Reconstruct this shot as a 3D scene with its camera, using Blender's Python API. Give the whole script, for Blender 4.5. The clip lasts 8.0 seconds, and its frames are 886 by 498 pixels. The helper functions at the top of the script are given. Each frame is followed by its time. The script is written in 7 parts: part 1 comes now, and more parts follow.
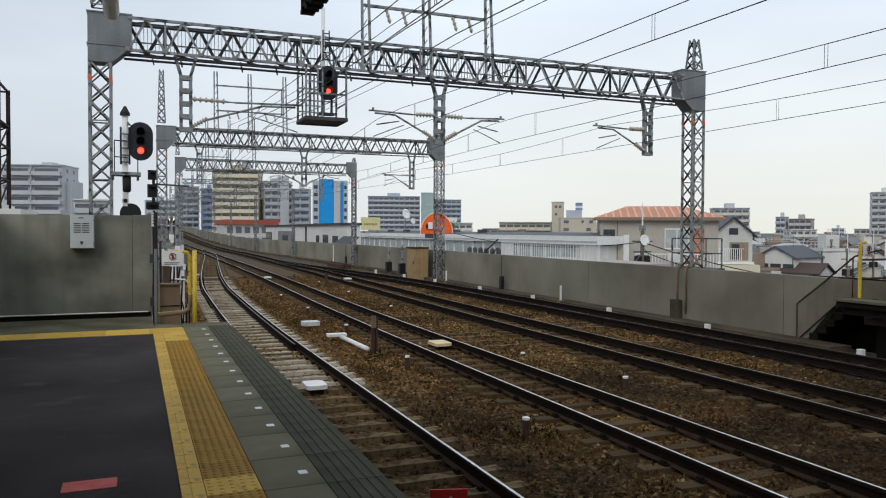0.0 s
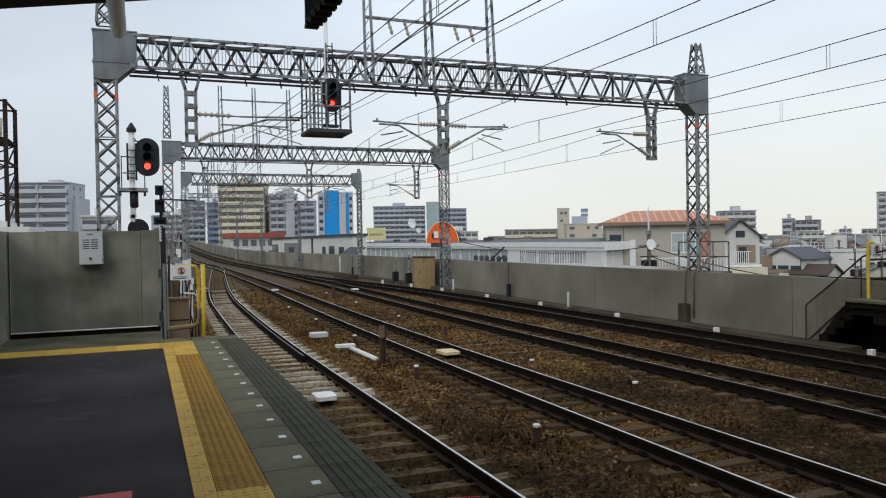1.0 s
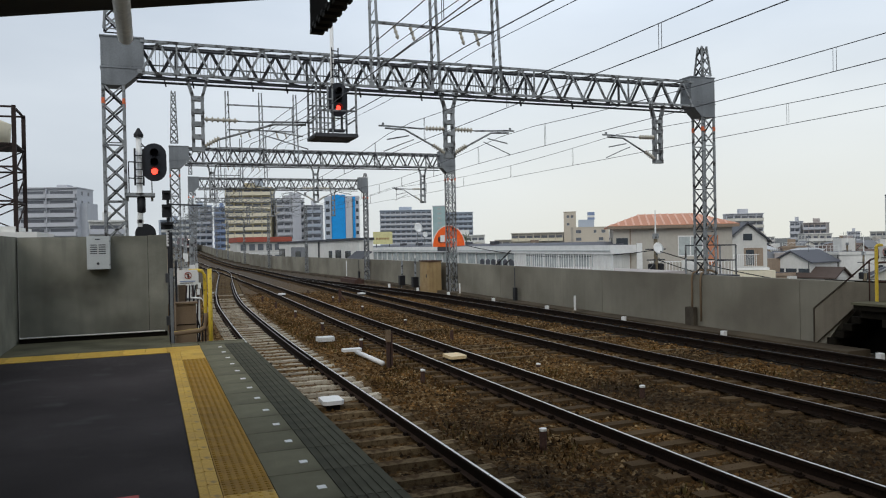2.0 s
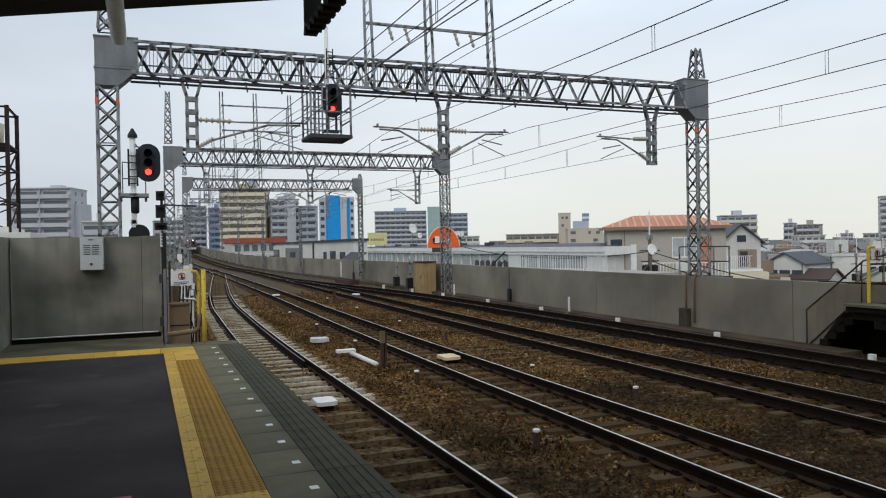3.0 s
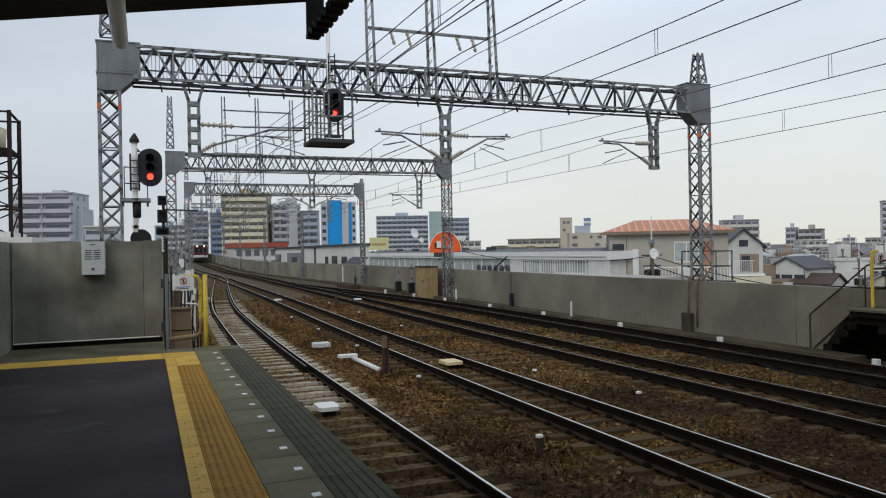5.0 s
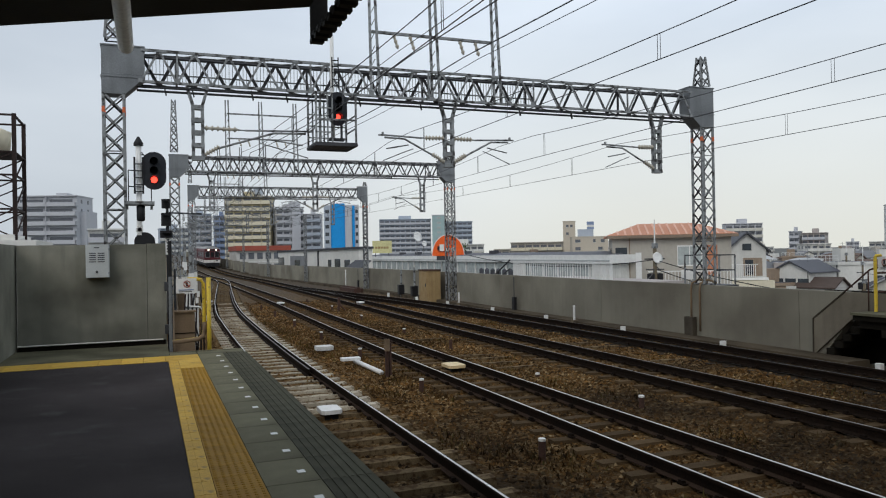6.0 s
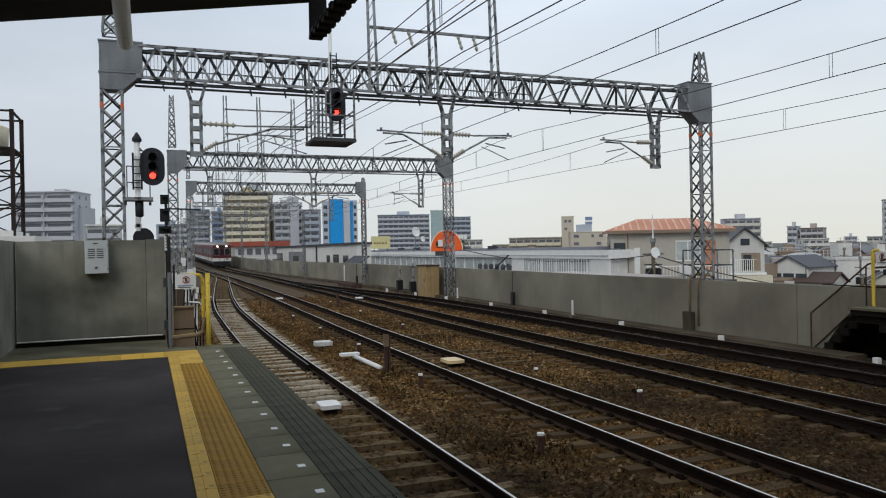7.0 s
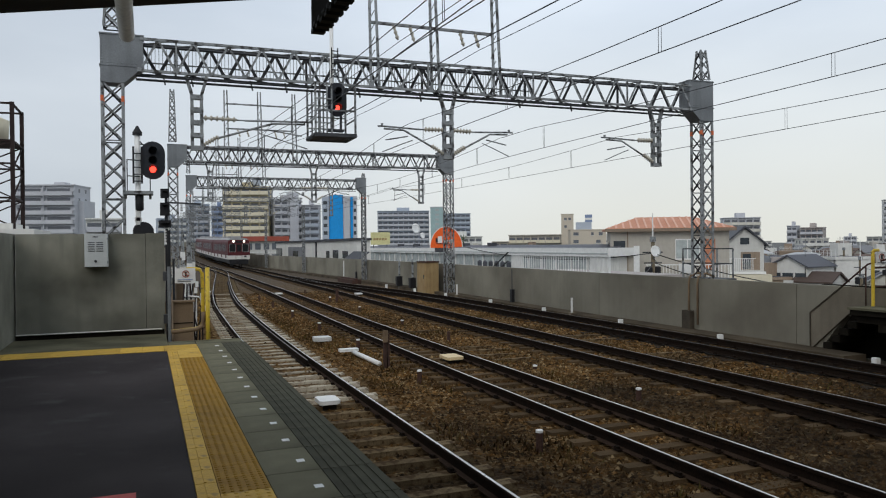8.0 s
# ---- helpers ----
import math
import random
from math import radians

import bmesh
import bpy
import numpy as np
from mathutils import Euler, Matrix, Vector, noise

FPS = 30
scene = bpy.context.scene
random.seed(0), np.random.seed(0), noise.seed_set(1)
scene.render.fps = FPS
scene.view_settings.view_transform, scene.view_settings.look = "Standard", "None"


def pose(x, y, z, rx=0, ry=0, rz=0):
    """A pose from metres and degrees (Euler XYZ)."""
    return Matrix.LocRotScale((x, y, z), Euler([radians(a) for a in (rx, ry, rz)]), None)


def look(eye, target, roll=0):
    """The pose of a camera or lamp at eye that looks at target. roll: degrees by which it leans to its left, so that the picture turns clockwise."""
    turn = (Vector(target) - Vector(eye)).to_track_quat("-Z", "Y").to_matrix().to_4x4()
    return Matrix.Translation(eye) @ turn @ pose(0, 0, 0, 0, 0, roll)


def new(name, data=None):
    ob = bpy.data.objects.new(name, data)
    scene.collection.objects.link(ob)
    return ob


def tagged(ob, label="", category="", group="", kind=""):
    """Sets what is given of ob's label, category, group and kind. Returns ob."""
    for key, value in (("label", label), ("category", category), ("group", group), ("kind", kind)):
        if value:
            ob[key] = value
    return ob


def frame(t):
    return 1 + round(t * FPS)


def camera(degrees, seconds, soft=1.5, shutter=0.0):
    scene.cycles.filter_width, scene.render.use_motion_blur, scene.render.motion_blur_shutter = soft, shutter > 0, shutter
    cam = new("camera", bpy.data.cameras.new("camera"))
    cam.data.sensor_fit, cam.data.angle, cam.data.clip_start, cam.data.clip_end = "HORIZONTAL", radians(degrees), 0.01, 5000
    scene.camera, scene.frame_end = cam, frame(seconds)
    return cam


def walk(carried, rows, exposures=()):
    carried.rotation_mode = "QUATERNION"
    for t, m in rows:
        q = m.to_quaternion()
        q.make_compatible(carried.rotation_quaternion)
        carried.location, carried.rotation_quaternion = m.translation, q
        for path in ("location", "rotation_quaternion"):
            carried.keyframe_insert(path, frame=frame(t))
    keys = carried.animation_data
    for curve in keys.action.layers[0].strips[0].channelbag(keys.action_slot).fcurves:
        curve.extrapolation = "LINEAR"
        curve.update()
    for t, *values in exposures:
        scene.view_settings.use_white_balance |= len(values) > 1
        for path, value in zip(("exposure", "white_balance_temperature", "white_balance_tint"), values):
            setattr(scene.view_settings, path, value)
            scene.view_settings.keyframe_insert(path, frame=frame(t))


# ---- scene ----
# World: y runs along the platform, x to the right across the tracks, z = 0 on the rail heads.
PLAT = 1.1
EYE = 2.6


def eye(dx, dy, dz, pitch, roll, yaw):
    return pose(dx, dy, EYE + dz, 90 + pitch, roll, yaw)


cam = camera(61.4, 8.0, soft=1.1)
walk(cam, [
    (0, eye(0.031, 0.040, 0.001, -1.401, -0.218, -22.440)),
    (0.5, eye(0.029, 0.032, 0.006, -1.730, 0.107, -23.136)),
    (1, eye(0.009, 0.014, 0.000, -0.717, 0.996, -21.995)),
    (1.5, eye(0.011, 0.013, 0.004, -0.430, 1.182, -21.357)),
    (3, eye(0.021, -0.014, 0.004, -0.340, 1.064, -21.898)),
    (3.5, eye(0.021, -0.009, 0.005, 0.025, 0.755, -21.486)),
    (4, eye(0.018, -0.009, 0.001, 0.400, 0.866, -21.874)),
    (4.5, eye(0.025, 0.031, 0.002, -0.059, 1.103, -21.876)),
    (6, eye(0.018, 0.003, 0.005, 0.286, 1.002, -21.548)),
    (6.5, eye(0.006, 0.001, 0.015, 0.257, 1.166, -21.566)),
    (7, eye(0.006, -0.013, 0.004, -0.067, 1.089, -21.667)),
    (7.5, eye(0.001, -0.022, 0.001, -0.089, 0.724, -21.865)),
    (8, eye(-0.000, -0.000, 0.000, -0.330, 0.600, -21.700)),
], exposures=[(0, 0.19), (0.5, 0.19), (1.0, 0.16), (1.5, 0.06), (3.0, 0.13), (3.5, 0.03), (4.5, 0.03), (8.0, 0.03)])

# ---- light: an overcast afternoon, bright low sky ----
world = bpy.data.worlds.new("overcast_sky")
scene.world = world
world.use_nodes = True


def build_world():
    nt = world.node_tree
    nt.nodes.clear()
    sky = nt.nodes.new("ShaderNodeTexSky")
    sky.sky_type = "NISHITA"
    sky.sun_disc = False
    sky.sun_elevation = radians(42)
    sky.sun_rotation = radians(222)
    sky.dust_density = 4.0
    sky.air_density = 1.0
    hsv = nt.nodes.new("ShaderNodeHueSaturation")
    hsv.inputs["Saturation"].default_value = 0.35
    tc = nt.nodes.new("ShaderNodeTexCoord")
    mp = nt.nodes.new("ShaderNodeMapping")
    mp.inputs["Scale"].default_value = (1.6, 1.6, 5.0)
    cl = nt.nodes.new("ShaderNodeTexNoise")
    cl.inputs["Scale"].default_value = 1.7
    cl.inputs["Detail"].default_value = 5
    cl.inputs["Roughness"].default_value = 0.45
    ramp = nt.nodes.new("ShaderNodeValToRGB")
    ramp.color_ramp.elements[0].position = 0.25
    ramp.color_ramp.elements[0].color = (0.59, 0.68, 0.795, 1)
    ramp.color_ramp.elements[1].position = 0.75
    ramp.color_ramp.elements[1].color = (0.80, 0.885, 0.985, 1)
    # the cloud sheet thins and warms towards the horizon
    sep = nt.nodes.new("ShaderNodeSeparateXYZ")
    low = nt.nodes.new("ShaderNodeValToRGB")
    low.color_ramp.elements[0].position = 0.0
    low.color_ramp.elements[0].color = (1, 1, 1, 1)
    low.color_ramp.elements[1].position = 0.30
    low.color_ramp.elements[1].color = (0, 0, 0, 1)
    warm = nt.nodes.new("ShaderNodeMixRGB")
    warm.inputs["Color2"].default_value = (0.78, 0.79, 0.725, 1)
    mix = nt.nodes.new("ShaderNodeMixRGB")
    mix.inputs["Fac"].default_value = 0.88
    gain = nt.nodes.new("ShaderNodeMixRGB")
    gain.blend_type = "MULTIPLY"
    gain.inputs["Fac"].default_value = 1.0
    gain.inputs["Color2"].default_value = (SKY_GAIN, SKY_GAIN, SKY_GAIN, 1)
    bg = nt.nodes.new("ShaderNodeBackground")
    bg.inputs["Strength"].default_value = 0.12
    out = nt.nodes.new("ShaderNodeOutputWorld")
    ln = nt.links.new
    ln(tc.outputs["Generated"], mp.inputs["Vector"])
    ln(mp.outputs["Vector"], cl.inputs["Vector"])
    ln(cl.outputs["Fac"], ramp.inputs["Fac"])
    ln(tc.outputs["Generated"], sep.inputs["Vector"])
    ln(sep.outputs["Z"], low.inputs["Fac"])
    side = nt.nodes.new("ShaderNodeMapRange")
    side.inputs["From Min"].default_value = -0.15
    side.inputs["From Max"].default_value = 0.55
    side.inputs["To Min"].default_value = 0.25
    ln(sep.outputs["X"], side.inputs["Value"])
    veil = nt.nodes.new("ShaderNodeMath")
    veil.operation = "MULTIPLY"
    ln(low.outputs["Color"], veil.inputs[0])
    ln(side.outputs["Result"], veil.inputs[1])
    ln(veil.outputs["Value"], warm.inputs["Fac"])
    grey = nt.nodes.new("ShaderNodeMapRange")
    grey.inputs["From Min"].default_value = -0.15
    grey.inputs["From Max"].default_value = 0.38
    grey.inputs["To Min"].default_value = 0.80
    grey.inputs["To Max"].default_value = 1.0
    ln(sep.outputs["X"], grey.inputs["Value"])
    west = nt.nodes.new("ShaderNodeMixRGB")
    west.blend_type = "MULTIPLY"
    west.inputs["Fac"].default_value = 1.0
    ln(warm.outputs["Color"], west.inputs["Color1"])
    ln(grey.outputs["Result"], west.inputs["Color2"])
    ln(ramp.outputs["Color"], warm.inputs["Color1"])
    ln(sky.outputs["Color"], hsv.inputs["Color"])
    ln(west.outputs["Color"], gain.inputs["Color1"])
    ln(hsv.outputs["Color"], mix.inputs["Color1"])
    ln(gain.outputs["Color"], mix.inputs["Color2"])
    ln(mix.outputs["Color"], bg.inputs["Color"])
    ln(bg.outputs["Background"], out.inputs["Surface"])


SKY_GAIN = 8.9
build_world()
sun_data = bpy.data.lights.new("sun", "SUN")
sun_data.energy = 0.8
sun_data.angle = radians(35)
sun_data.color = (1.0, 0.95, 0.88)
sun = new("sun", sun_data)
sun.matrix_world = look((0, 0, 60), (45, 50, 0))


# ---- materials ----
def material(name, base, rough=0.7, metal=0.0, second=None, scale=3.0, amount=0.5, fine=60.0, grain=0.12,
             bump=0.15, emit=None, power=0.0, vary=0.0, streak=0.0, spec=0.28, dirt=None, dirt_at=0.62):
    """Base colour with broad patches of a second colour, fine grain, relief, vertical streaks and a random shift per object."""
    m = bpy.data.materials.new(name)
    m.use_nodes = True
    nt = m.node_tree
    b = nt.nodes["Principled BSDF"]
    ln = nt.links.new
    b.inputs["Roughness"].default_value = rough
    b.inputs["Metallic"].default_value = metal
    b.inputs["Specular IOR Level"].default_value = spec
    if emit:
        b.inputs["Emission Color"].default_value = (*emit, 1)
        b.inputs["Emission Strength"].default_value = power
    second = second or tuple(c * 0.72 for c in base)
    tc = nt.nodes.new("ShaderNodeTexCoord")
    n1 = nt.nodes.new("ShaderNodeTexNoise")
    n1.inputs["Scale"].default_value = scale
    n1.inputs["Detail"].default_value = 4
    ln(tc.outputs["Object"], n1.inputs["Vector"])
    r1 = nt.nodes.new("ShaderNodeMapRange")
    r1.inputs["From Min"].default_value = 0.35
    r1.inputs["From Max"].default_value = 0.68
    r1.inputs["To Max"].default_value = amount
    ln(n1.outputs["Fac"], r1.inputs["Value"])
    mx = nt.nodes.new("ShaderNodeMixRGB")
    mx.inputs["Color1"].default_value = (*base, 1)
    mx.inputs["Color2"].default_value = (*second, 1)
    ln(r1.outputs["Result"], mx.inputs["Fac"])
    col = mx.outputs["Color"]
    n2 = nt.nodes.new("ShaderNodeTexNoise")
    n2.inputs["Scale"].default_value = fine
    n2.inputs["Detail"].default_value = 3
    ln(tc.outputs["Object"], n2.inputs["Vector"])
    hs = nt.nodes.new("ShaderNodeHueSaturation")
    r2 = nt.nodes.new("ShaderNodeMapRange")
    r2.inputs["From Min"].default_value = 0.3
    r2.inputs["From Max"].default_value = 0.7
    r2.inputs["To Min"].default_value = 1 - grain
    r2.inputs["To Max"].default_value = 1 + grain
    ln(n2.outputs["Fac"], r2.inputs["Value"])
    val = r2.outputs["Result"]
    if vary:
        oi = nt.nodes.new("ShaderNodeObjectInfo")
        rv = nt.nodes.new("ShaderNodeMapRange")
        rv.inputs["To Min"].default_value = 1 - vary
        rv.inputs["To Max"].default_value = 1 + vary
        ln(oi.outputs["Random"], rv.inputs["Value"])
        mu = nt.nodes.new("ShaderNodeMath")
        mu.operation = "MULTIPLY"
        ln(val, mu.inputs[0])
        ln(rv.outputs["Result"], mu.inputs[1])
        val = mu.outputs["Value"]
    ln(val, hs.inputs["Value"])
    ln(col, hs.inputs["Color"])
    col = hs.outputs["Color"]
    if streak:
        mp = nt.nodes.new("ShaderNodeMapping")
        mp.inputs["Scale"].default_value = (3.0, 3.0, 0.22)
        ns = nt.nodes.new("ShaderNodeTexNoise")
        ns.inputs["Scale"].default_value = 2.0
        ns.inputs["Detail"].default_value = 5
        ln(tc.outputs["Object"], mp.inputs["Vector"])
        ln(mp.outputs["Vector"], ns.inputs["Vector"])
        rs = nt.nodes.new("ShaderNodeMapRange")
        rs.inputs["From Min"].default_value = 0.48
        rs.inputs["From Max"].default_value = 0.75
        rs.inputs["To Max"].default_value = streak
        ln(ns.outputs["Fac"], rs.inputs["Value"])
        m2 = nt.nodes.new("ShaderNodeMixRGB")
        m2.inputs["Color2"].default_value = (*[c * 0.42 for c in base], 1)
        ln(rs.outputs["Result"], m2.inputs["Fac"])
        ln(col, m2.inputs["Color1"])
        col = m2.outputs["Color"]
    if dirt:
        nd = nt.nodes.new("ShaderNodeTexNoise")
        nd.inputs["Scale"].default_value = scale * 3.7
        nd.inputs["Detail"].default_value = 6
        ln(tc.outputs["Object"], nd.inputs["Vector"])
        rd = nt.nodes.new("ShaderNodeMapRange")
        rd.inputs["From Min"].default_value = dirt_at - 0.06
        rd.inputs["From Max"].default_value = dirt_at + 0.06
        ln(nd.outputs["Fac"], rd.inputs["Value"])
        m3 = nt.nodes.new("ShaderNodeMixRGB")
        m3.inputs["Color2"].default_value = (*dirt, 1)
        ln(rd.outputs["Result"], m3.inputs["Fac"])
        ln(col, m3.inputs["Color1"])
        col = m3.outputs["Color"]
    ln(col, b.inputs["Base Color"])
    if bump:
        bp = nt.nodes.new("ShaderNodeBump")
        bp.inputs["Strength"].default_value = bump
        bp.inputs["Distance"].default_value = 0.01
        ln(n2.outputs["Fac"], bp.inputs["Height"])
        ln(bp.outputs["Normal"], b.inputs["Normal"])
    rr = nt.nodes.new("ShaderNodeMapRange")
    rr.inputs["To Min"].default_value = max(0.03, rough - 0.12)
    rr.inputs["To Max"].default_value = min(1.0, rough + 0.12)
    ln(n1.outputs["Fac"], rr.inputs["Value"])
    ln(rr.outputs["Result"], b.inputs["Roughness"])
    return m


def near_shade_stain(nt, tc, col):
    """Irregular oil-dark patches, with canopy shade painted in as darkening beside the platform."""
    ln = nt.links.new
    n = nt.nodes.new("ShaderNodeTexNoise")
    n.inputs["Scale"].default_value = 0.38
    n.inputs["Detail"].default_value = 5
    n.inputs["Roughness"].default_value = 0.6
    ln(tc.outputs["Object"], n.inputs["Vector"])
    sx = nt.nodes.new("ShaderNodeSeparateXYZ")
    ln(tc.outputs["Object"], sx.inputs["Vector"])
    # darkening grows towards low y, standing in for the canopy's shade
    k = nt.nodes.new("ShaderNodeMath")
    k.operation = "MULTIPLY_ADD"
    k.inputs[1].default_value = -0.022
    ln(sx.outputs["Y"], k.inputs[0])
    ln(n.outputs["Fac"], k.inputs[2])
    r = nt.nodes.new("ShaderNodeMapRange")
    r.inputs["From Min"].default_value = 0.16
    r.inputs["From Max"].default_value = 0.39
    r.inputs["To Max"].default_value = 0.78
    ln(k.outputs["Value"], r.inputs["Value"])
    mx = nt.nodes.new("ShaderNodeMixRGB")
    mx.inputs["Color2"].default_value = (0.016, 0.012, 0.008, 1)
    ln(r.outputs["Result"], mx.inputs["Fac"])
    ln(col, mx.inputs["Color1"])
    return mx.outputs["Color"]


def island_material(name, colours, rough=0.9):
    """A colour of its own for each loose piece of one mesh."""
    m = bpy.data.materials.new(name)
    m.use_nodes = True
    nt = m.node_tree
    b = nt.nodes["Principled BSDF"]
    g = nt.nodes.new("ShaderNodeNewGeometry")
    r = nt.nodes.new("ShaderNodeValToRGB")
    while len(r.color_ramp.elements) < len(colours):
        r.color_ramp.elements.new(0.5)
    for i, c in enumerate(colours):
        r.color_ramp.elements[i].position = i / (len(colours) - 1)
        r.color_ramp.elements[i].color = (*c, 1)
    nt.links.new(g.outputs["Random Per Island"], r.inputs["Fac"])
    tc = nt.nodes.new("ShaderNodeTexCoord")
    n = nt.nodes.new("ShaderNodeTexNoise")
    n.inputs["Scale"].default_value = 0.6
    n.inputs["Detail"].default_value = 4
    k = nt.nodes.new("ShaderNodeMapRange")
    k.inputs["From Min"].default_value = 0.36
    k.inputs["From Max"].default_value = 0.66
    k.inputs["To Min"].default_value = 0.68
    k.inputs["To Max"].default_value = 1.7
    hs = nt.nodes.new("ShaderNodeHueSaturation")
    nt.links.new(tc.outputs["Object"], n.inputs["Vector"])
    nt.links.new(n.outputs["Fac"], k.inputs["Value"])
    nt.links.new(k.outputs["Result"], hs.inputs["Value"])
    nt.links.new(r.outputs["Color"], hs.inputs["Color"])
    nt.links.new(near_shade_stain(nt, tc, hs.outputs["Color"]), b.inputs["Base Color"])
    b.inputs["Roughness"].default_value = rough
    b.inputs["Specular IOR Level"].default_value = 0.08
    return m


def glass_material(name, tint=(0.05, 0.06, 0.07), rough=0.08):
    return material(name, tint, rough, 0.0, scale=0.6, amount=0.6, fine=2.0, grain=0.2, bump=0.0, spec=0.6)


M = {}
M["asphalt"] = material("asphalt", (0.037, 0.030, 0.0295), 0.85, second=(0.016, 0.0132, 0.0128), scale=0.8, amount=0.8, fine=160, grain=0.3, bump=0.35, spec=0.15, dirt=(0.045, 0.041, 0.04), dirt_at=0.66)
M["slab"] = material("concrete_slab", (0.15, 0.14, 0.092), 0.9, spec=0.12, second=(0.058, 0.056, 0.036), scale=1.6, amount=0.8, fine=120, grain=0.18, bump=0.2, vary=0.12)
M["rubber"] = material("rubber_edge", (0.078, 0.076, 0.053), 0.9, second=(0.036, 0.035, 0.026), scale=2, amount=0.8, spec=0.1, fine=150, grain=0.2, bump=0.2, vary=0.10)
M["yellow_tile"] = material("yellow_tile", (0.58, 0.36, 0.05), 0.6, second=(0.40, 0.235, 0.03), scale=2.5, amount=0.7, fine=90, grain=0.18, vary=0.12, dirt=(0.24, 0.16, 0.05), dirt_at=0.64)
M["yellow_old"] = material("worn_yellow_tile", (0.38, 0.205, 0.010), 0.7, second=(0.17, 0.088, 0.008), scale=2.2, amount=0.8, fine=90, grain=0.2, vary=0.07)
M["yellow_paint"] = material("yellow_paint", (0.66, 0.47, 0.05), 0.45, second=(0.5, 0.36, 0.05), scale=6, fine=60, dirt=(0.2, 0.15, 0.06), dirt_at=0.66)
M["white"] = material("white_paint", (0.78, 0.78, 0.76), 0.55, second=(0.62, 0.62, 0.6), scale=3, fine=50, grain=0.06)
M["dim_white"] = material("weathered_white", (0.66, 0.66, 0.63), 0.7, second=(0.5, 0.5, 0.48), scale=1.5, fine=30, streak=0.4, vary=0.1)
M["concrete"] = material("wall_concrete", (0.262, 0.247, 0.196), 0.88, second=(0.125, 0.112, 0.088), scale=0.33, amount=0.85, fine=70, grain=0.10, streak=0.16, vary=0.08, spec=0.22)
M["panel"] = material("grey_wall_panel", (0.31, 0.305, 0.25), 0.85, second=(0.085, 0.084, 0.067), scale=0.8, amount=0.95, fine=70, grain=0.14, streak=0.5, spec=0.25)
M["sill"] = material("stained_sill", (0.10, 0.08, 0.055), 0.9, second=(0.045, 0.036, 0.025), scale=0.9, amount=0.9, fine=50, grain=0.22, bump=0.3, spec=0.1)
M["deck"] = material("deck_concrete", (0.17, 0.14, 0.095), 0.9, second=(0.10, 0.078, 0.05), scale=1.2, fine=50, grain=0.2, bump=0.3)


def gravel_material():
    """Angular stones in rust and grey tones, cell by cell, dusty in broad patches."""
    m = bpy.data.materials.new("ballast_gravel")
    m.use_nodes = True
    nt = m.node_tree
    b = nt.nodes["Principled BSDF"]
    b.inputs["Roughness"].default_value = 0.95
    b.inputs["Specular IOR Level"].default_value = 0.05
    ln = nt.links.new
    tc = nt.nodes.new("ShaderNodeTexCoord")
    vo = nt.nodes.new("ShaderNodeTexVoronoi")
    vo.inputs["Scale"].default_value = 19.0
    ln(tc.outputs["Object"], vo.inputs["Vector"])
    sp = nt.nodes.new("ShaderNodeSeparateColor")
    ln(vo.outputs["Color"], sp.inputs["Color"])
    r = nt.nodes.new("ShaderNodeValToRGB")
    tones = [(0.013, 0.008, 0.0035), (0.150, 0.074, 0.021), (0.05, 0.027, 0.010), (0.22, 0.132, 0.054), (0.027, 0.016, 0.006), (0.145, 0.084, 0.031), (0.32, 0.24, 0.135)]
    while len(r.color_ramp.elements) < len(tones):
        r.color_ramp.elements.new(0.5)
    for i, c in enumerate(tones):
        r.color_ramp.elements[i].position = i / (len(tones) - 1)
        r.color_ramp.elements[i].color = (*c, 1)
    ln(sp.outputs["Red"], r.inputs["Fac"])
    n = nt.nodes.new("ShaderNodeTexNoise")
    n.inputs["Scale"].default_value = 0.55
    n.inputs["Detail"].default_value = 5
    ln(tc.outputs["Object"], n.inputs["Vector"])
    k = nt.nodes.new("ShaderNodeMapRange")
    k.inputs["From Min"].default_value = 0.35
    k.inputs["From Max"].default_value = 0.7
    k.inputs["To Max"].default_value = 0.7
    ln(n.outputs["Fac"], k.inputs["Value"])
    mx = nt.nodes.new("ShaderNodeMixRGB")
    mx.inputs["Color2"].default_value = (0.095, 0.056, 0.022, 1)
    ln(k.outputs["Result"], mx.inputs["Fac"])
    ln(r.outputs["Color"], mx.inputs["Color1"])
    # grey takes over down the line, uneven at its edge
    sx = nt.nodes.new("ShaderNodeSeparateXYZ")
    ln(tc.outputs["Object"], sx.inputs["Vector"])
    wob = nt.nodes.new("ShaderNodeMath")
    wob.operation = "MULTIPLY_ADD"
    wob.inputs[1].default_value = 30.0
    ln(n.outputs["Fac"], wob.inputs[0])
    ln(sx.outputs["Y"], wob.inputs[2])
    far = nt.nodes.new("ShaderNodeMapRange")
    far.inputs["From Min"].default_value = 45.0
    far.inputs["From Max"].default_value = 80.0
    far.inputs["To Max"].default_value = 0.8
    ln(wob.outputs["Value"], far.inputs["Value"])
    far_grey = nt.nodes.new("ShaderNodeMixRGB")
    far_grey.inputs["Color2"].default_value = (0.095, 0.082, 0.068, 1)
    ln(far.outputs["Result"], far_grey.inputs["Fac"])
    ln(mx.outputs["Color"], far_grey.inputs["Color1"])
    ln(near_shade_stain(nt, tc, far_grey.outputs["Color"]), b.inputs["Base Color"])
    bp = nt.nodes.new("ShaderNodeBump")
    bp.inputs["Strength"].default_value = 0.9
    bp.inputs["Distance"].default_value = 0.03
    bp.invert = True
    ln(vo.outputs["Distance"], bp.inputs["Height"])
    ln(bp.outputs["Normal"], b.inputs["Normal"])
    return m


